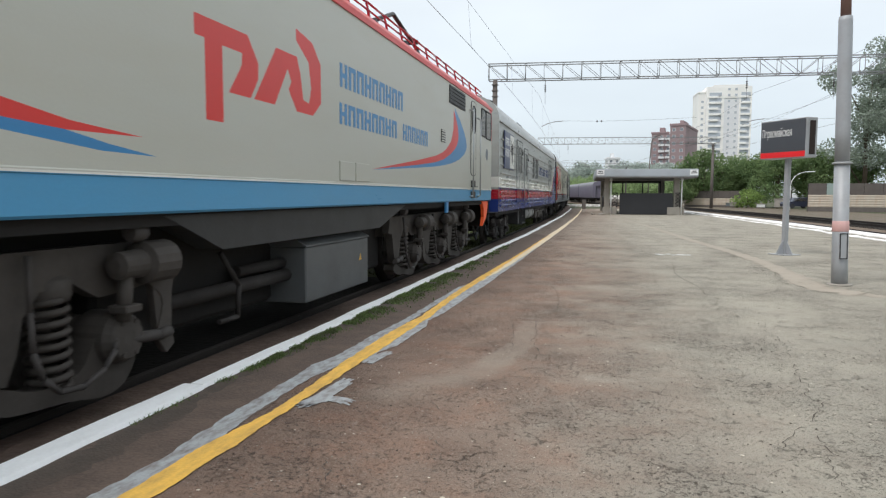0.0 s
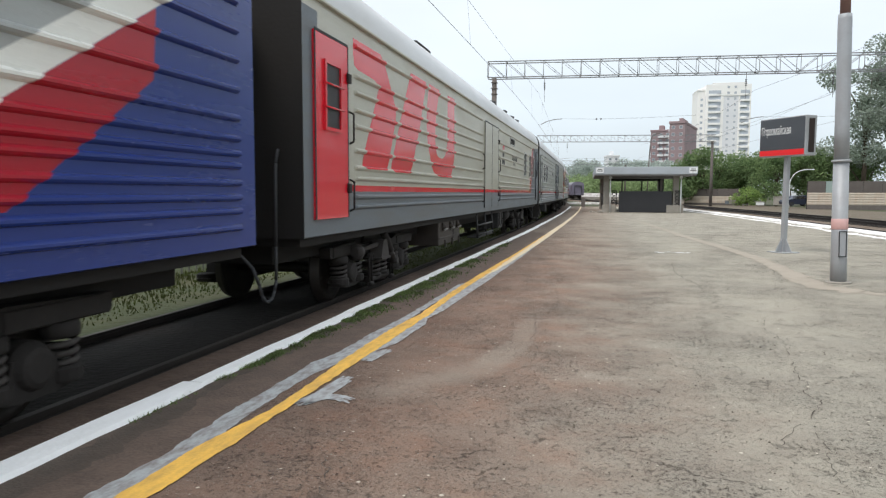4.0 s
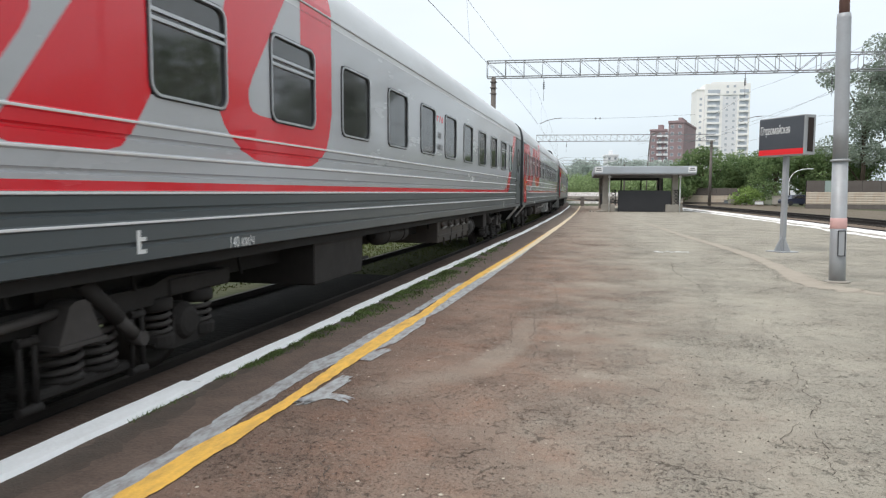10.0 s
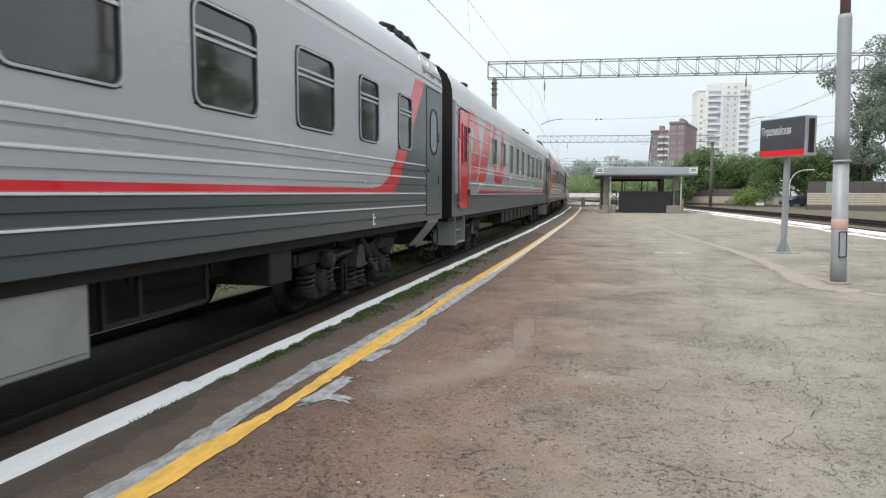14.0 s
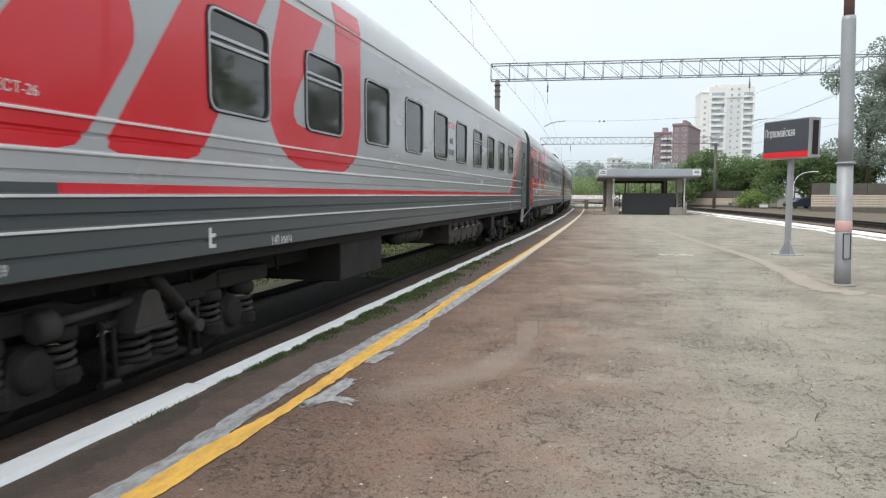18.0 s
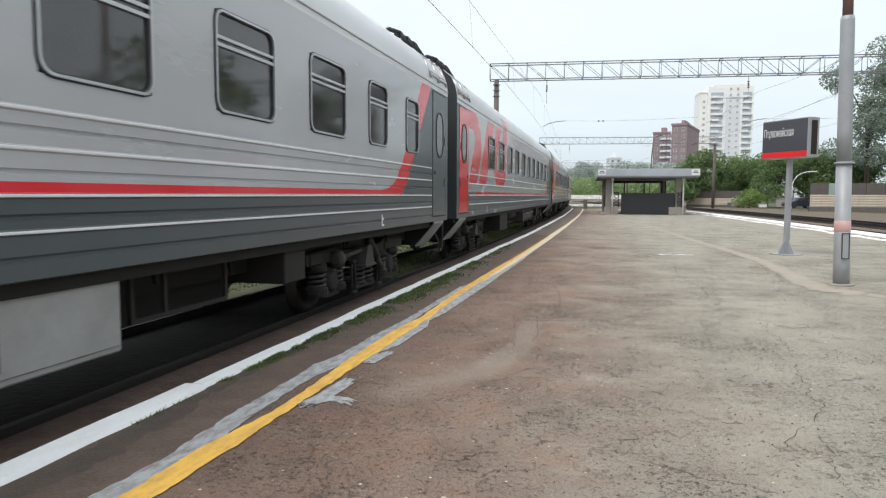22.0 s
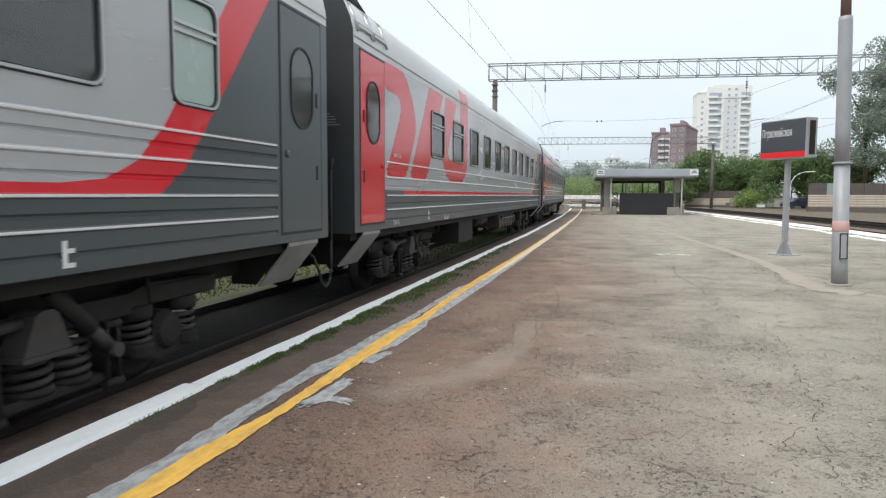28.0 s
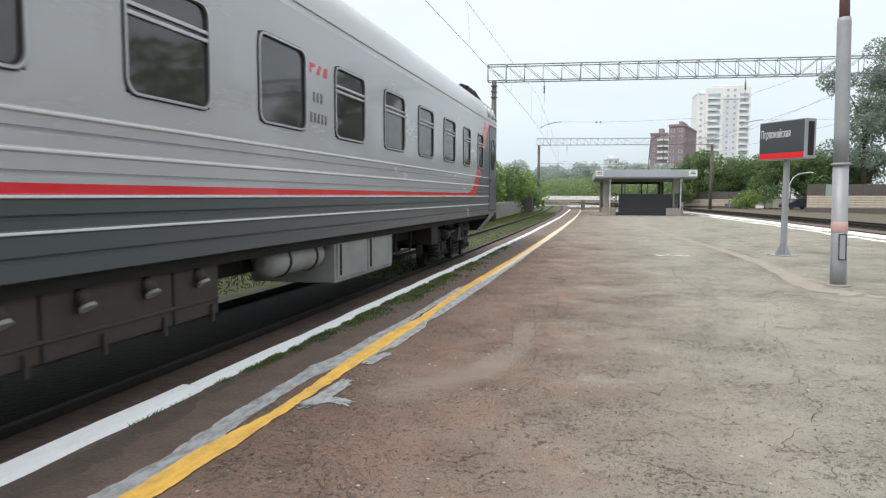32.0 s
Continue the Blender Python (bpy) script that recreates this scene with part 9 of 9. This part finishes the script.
def gangway_hose(car, h):
    bm = bmesh.new()
    chain(bm, [(1.0, h, 1.0), (1.02, h + 0.3, 0.5), (1.02, h + 0.55, 0.32), (1.0, h + 0.85, 0.5), (1.0, h + 1.1, 1.0)], 0.03, 6)
    rod(bm, (0, h - 0.1, 1.04), (0, h + 1.1, 1.04), 0.14, 8)
    part("brake_hose", bm, M_RUBBER, car)


def loco_bogie(car, y):
    """A three-axle bogie: an arched plate frame with legs, tall springs, round-ended axle arms, brake cylinders and hoses."""
    axles = (-2.0, 0.0, 1.95)
    bm = bmesh.new()
    for sx in (-1, 1):
        low = []
        for c in axles:                               # from left to right: a leg, the arch over the spring, a shorter horn
            low += [(c - 0.75, 0.92), (c - 0.66, 0.58), (c - 0.58, 0.42), (c - 0.44, 0.40), (c - 0.36, 0.56), (c - 0.30, 0.80), (c - 0.16, 0.95), (c + 0.12, 0.97), (c + 0.28, 0.88), (c + 0.36, 0.84), (c + 0.74, 0.86)]
        prism(bm, [(-2.95, 0.95), (-2.85, 1.22), (2.85, 1.22), (3.0, 1.1), (2.95, 0.9)] + low[::-1], sx * 1.10, sx * 1.22)
        for c in axles:
            lathe(bm, [(0.15, 0.86), (0.17, 0.9), (0.17, 1.0), (0.12, 1.04)], at=(sx * 1.1, c, 0), seg=14)
    for yy in (-2.75, -1.0, 1.0, 2.75):
        box(bm, -1.1, 1.1, yy - 0.1, yy + 0.1, 0.88, 1.1)
    b = part("bogie", bm, M_LOCOSTEEL, car, "brown dusty three-axle bogie", Matrix.Translation((0, y, 0)))
    for c in axles:
        share("wheelset", BOGIE["loco_wheel"], b, Matrix.Translation((0, c + 0.4, 0.6)), "large worn wheelset")
        bm = bmesh.new()
        lathe(bm, [(0.19, 1.0), (0.2, 1.06), (0.2, 1.26), (0.17, 1.32), (0.155, 1.335), (0.06, 1.345)], "x", (0, c + 0.52, 0.52), 20)
        prism(bm, flowing([(c - 0.62, 0.30), (c - 0.40, 0.20), (c + 0.05, 0.16), (c + 0.38, 0.10), (c + 0.60, 0.14), (c + 0.74, 0.30), (c + 0.76, 0.52), (c + 0.62, 0.70), (c + 0.42, 0.70), (c + 0.30, 0.50), (c + 0.16, 0.33), (c - 0.2, 0.30), (c - 0.5, 0.40)], 3), 1.02, 1.2)
        flat(bm)
        arm = part("axle_box", bm, M_LOCOSTEEL, b, "heavy lobed axle arm with a round end")
        bm = bmesh.new()
        for k in range(6):
            lathe(bm, [(0.02, 1.32), (0.02, 1.35)], "x", (0, c + 0.52 + 0.135 * math.cos(k * 1.047), 0.52 + 0.135 * math.sin(k * 1.047)), 6)
        part("cover_bolts", bm, M_LOCOSTEEL, arm)
        bm = bmesh.new()
        coil(bm, 1.13, c - 0.02, 0.28, 0.88, 0.125, 8, 0.026)
        part("coil_spring", bm, M_LOCOSTEEL, b)
        bm = bmesh.new()
        chain(bm, [(1.3, c + 0.42, 0.56), (1.36, c + 0.34, 0.47), (1.37, c + 0.22, 0.36), (1.37, c + 0.02, 0.29), (1.37, c - 0.18, 0.31), (1.36, c - 0.30, 0.42), (1.34, c - 0.35, 0.6), (1.32, c - 0.34, 0.85), (1.28, c - 0.30, 1.2)], 0.021, 7)
        part("air_hose", bm, M_SPRING, b, "dusty looped air hose")
        bm = bmesh.new()
        lathe(bm, [(0.05, c + 0.36), (0.10, c + 0.38), (0.11, c + 0.62), (0.16, c + 0.64), (0.165, c + 0.92), (0.12, c + 0.97), (0.05, c + 1.0)], "y", (1.36, 0, 1.07), 16)
        flat(bm)
        rod(bm, (1.36, c + 0.48, 1.04), (1.34, c + 0.46, 0.66), 0.055, 10)
        cbox(bm, 1.27, 1.43, c + 0.38, c + 0.56, 0.72, 0.78, 0.01)
        part("brake_cylinder", bm, M_LOCOSTEEL, b)
        bm = bmesh.new()
        prism(bm, [(c + 0.92, 1.14), (c + 1.06, 1.1), (c + 1.04, 0.62), (c + 1.10, 0.36), (c + 1.0, 0.30), (c + 0.90, 0.42), (c + 0.84, 0.9)], 1.24, 1.30)
        part("brake_hanger", bm, M_LOCOSTEEL, b)
    bm = bmesh.new()
    prism(bm, flowing([(2.45, 1.14), (2.45, 1.14), (3.0, 1.18), (3.1, 1.1), (3.02, 0.8), (3.0, 0.52), (2.9, 0.46), (2.84, 0.52), (2.9, 0.72), (2.82, 0.84), (2.62, 0.94), (2.45, 0.90)], 3), 1.25, 1.31)
    part("end_arm", bm, M_LOCOSTEEL, b)
    for yy, d in ((2.55, 1), (-2.55, -1)):
        bm = bmesh.new()
        chain(bm, [(1.3, yy - d * 0.05, 0.5), (1.33, yy + d * 0.25, 0.48), (1.33, yy + d * 0.4, 0.48)], 0.045, 8)
        lathe(bm, [(0.06, yy - 0.08), (0.075, yy), (0.06, yy + 0.08)], "y", (1.36, 0, 1.3), 10)
        part("hanger_link", bm, M_SPRING, b)
    return b


def make_loco_wheel():
    bm = bmesh.new()
    for sx in (-1, 1):
        lathe(bm, [(r, sx * x) for r, x in ((0.12, 0.68), (0.5, 0.70), (0.53, 0.68), (0.635, 0.68), (0.635, 0.71), (0.6, 0.72), (0.595, 0.82), (0.52, 0.825), (0.5, 0.77), (0.18, 0.75), (0.15, 0.84))][:: 1 if sx > 0 else -1], "x", seg=32)
        for k in range(8):
            a = math.pi / 4 * k
            lathe(bm, [(0.05, sx * 0.76), (0.05, sx * 0.80)][:: 1 if sx > 0 else -1], "x", (0, 0.36 * math.cos(a), 0.36 * math.sin(a)), 6)
    rod(bm, (-1, 0, 0), (1, 0, 0), 0.1, 10)
    BOGIE["loco_wheel"] = mesh_of("wheelset", bm, M_WHEEL)


def far_train_car(tail):
    L = 24.0
    car = thing("distant_coach", "slate grey coach of a train far off" if not tail else "last coach of a far train with a dark end", "railway coach")
    holes = [window(car, 2.5 + 1.9 * k, 1.0, 2.2, 3.1, "plain", L) for k in range(10)]
    shell(car, L, ribbed((1.9,)), [(1.9, 1), (9, 0)], [], holes, (M_FAR, M_FAR), M_FARROOF, M_FAR)
    gangway(car, L)
    for y in (-8.5, 8.5):
        bogie(car, y)
    return car


make_loco_wheel()
train = [(engine(), -1)]
train.append((mail_van(), 0))
train.append((baggage_car_marked(), 1))
train.append((baggage_car_plain(), 2))
kind_a = coach("passenger_coach", "grey coach with red end door, letter shapes and stripe", coach_wins_a(), False, True, "compartment coaches", seats=("МЕСТ-36", 2.16))
kind_b = coach("passenger_coach", "grey coach with paired frosted windows in its red shapes", coach_wins_b(), True, False, "compartment coaches", 0.34, 0.3)
kind_c = coach("passenger_coach", "grey coach with red letter shapes and clear windows throughout", coach_wins_a((0, 1, 6, 9), False), False, True, "compartment coaches", logo=0.15, seats=("МЕСТ-26", 2.15), sweep_at=-0.5, back=0.18)
dining = older_coach()
train += [(kind_a, 3), (kind_b, 4), (dining, 5), (kind_c, 6)]
for slot, kind in ((7, kind_b), (8, kind_a), (9, kind_a), (10, kind_a), (11, kind_b)):
    train.append((copy_thing(kind, Matrix()), slot))
bm = bmesh.new()
prism(bm, [(1.12, 2.17), (1.26, 2.03), (1.40, 2.17)], 0.0, 0.003)
part("end_triangle", bm, M_LETTER, train[-1][0], "small white triangle on the end wall", Matrix.Translation((0, -CAR_L / 2 - 0.002, 0)) @ Matrix(((0, 1, 0, 0), (-1, 0, 0, 0), (0, 0, 1, 0), (0, 0, 0, 1))))
last_far = far_train_car(True)
far_train = [(last_far, 0), (copy_thing(last_far, Matrix()), 1), (copy_thing(last_far, Matrix()), 2)]
for ob, k in far_train[1:]:
    tagged(ob, "slate grey coach of a train far off")

# ---- motion of the two trains ----
SPEED, GAP0 = 9.5, -161.6
WOBBLE = [(0, 0.15), (1, 0.0), (2, 0.02), (3, -0.06), (6, 0.06), (7, 0.17), (8, 0.27), (9, 0.30), (10, 0.2), (11, 0.05), (12, -0.03), (13, -0.02), (14, -0.08),
          (17, -0.28), (18, -0.285), (19, -0.32), (20, -0.13), (21, 0.0), (22, 0.06), (23, -0.28), (24, -0.33), (25, -0.26), (28, -0.1), (29, 0.03), (30, 0.23), (31, 0.57), (32, 0.99)]
SLACK = {0: 0.16, 3: -0.05, 4: -0.02, 6: -0.30, 7: -0.04, 8: -0.02, 9: -0.02, 10: 0.11, 11: 0.2}     # how far each coach stands off the even spacing


def train_arc(t):
    """How far the train has come by t, from where it stands at 19 s."""
    return SPEED * (t - 19) + float(np.interp(t, [w[0] for w in WOBBLE], [w[1] for w in WOBBLE]))


def car_pose(line, s, base, z):
    a, b = line(s - base / 2), line(s + base / 2)
    x, y = (a[0] + b[0]) / 2, (a[1] + b[1]) / 2
    return pose(x, y, z, 0, 0, math.degrees(math.atan2(-(b[0] - a[0]), b[1] - a[1])))


def motions():
    times = [i * 0.5 for i in range(65)]
    for car, slot in train:
        mid = GAP0 + PITCH * slot + PITCH / 2 + SLACK.get(slot, 0.05) if slot >= 0 else GAP0 - 0.2 - 10.85
        base = 17.5 if slot >= 0 else 11.8
        walk(car, [(t, car_pose(left_line, mid - train_arc(t), base, RAIL_Z)) for t in times])
    # the far train draws away: its last coach first in line
    for car, k in far_train:
        walk(car, [(t, car_pose(lambda s: right_line(s), 154 + 24.8 * k + 9.0 * t, 17, RAIL_Z)) for t in times])
    # wheels roll with the way covered
    turns = [i / 15 for i in range(481)]
    for car, slot in train:
        r = 0.475 if slot >= 0 else 0.6
        for b in car.children:
            for w in b.children:
                if w.name.startswith("wheelset"):
                    p = w.matrix_basis.translation.copy()
                    walk(w, [(t, Matrix.Translation(p) @ Matrix.Rotation(train_arc(t) / r, 4, "X")) for t in turns])


motions()
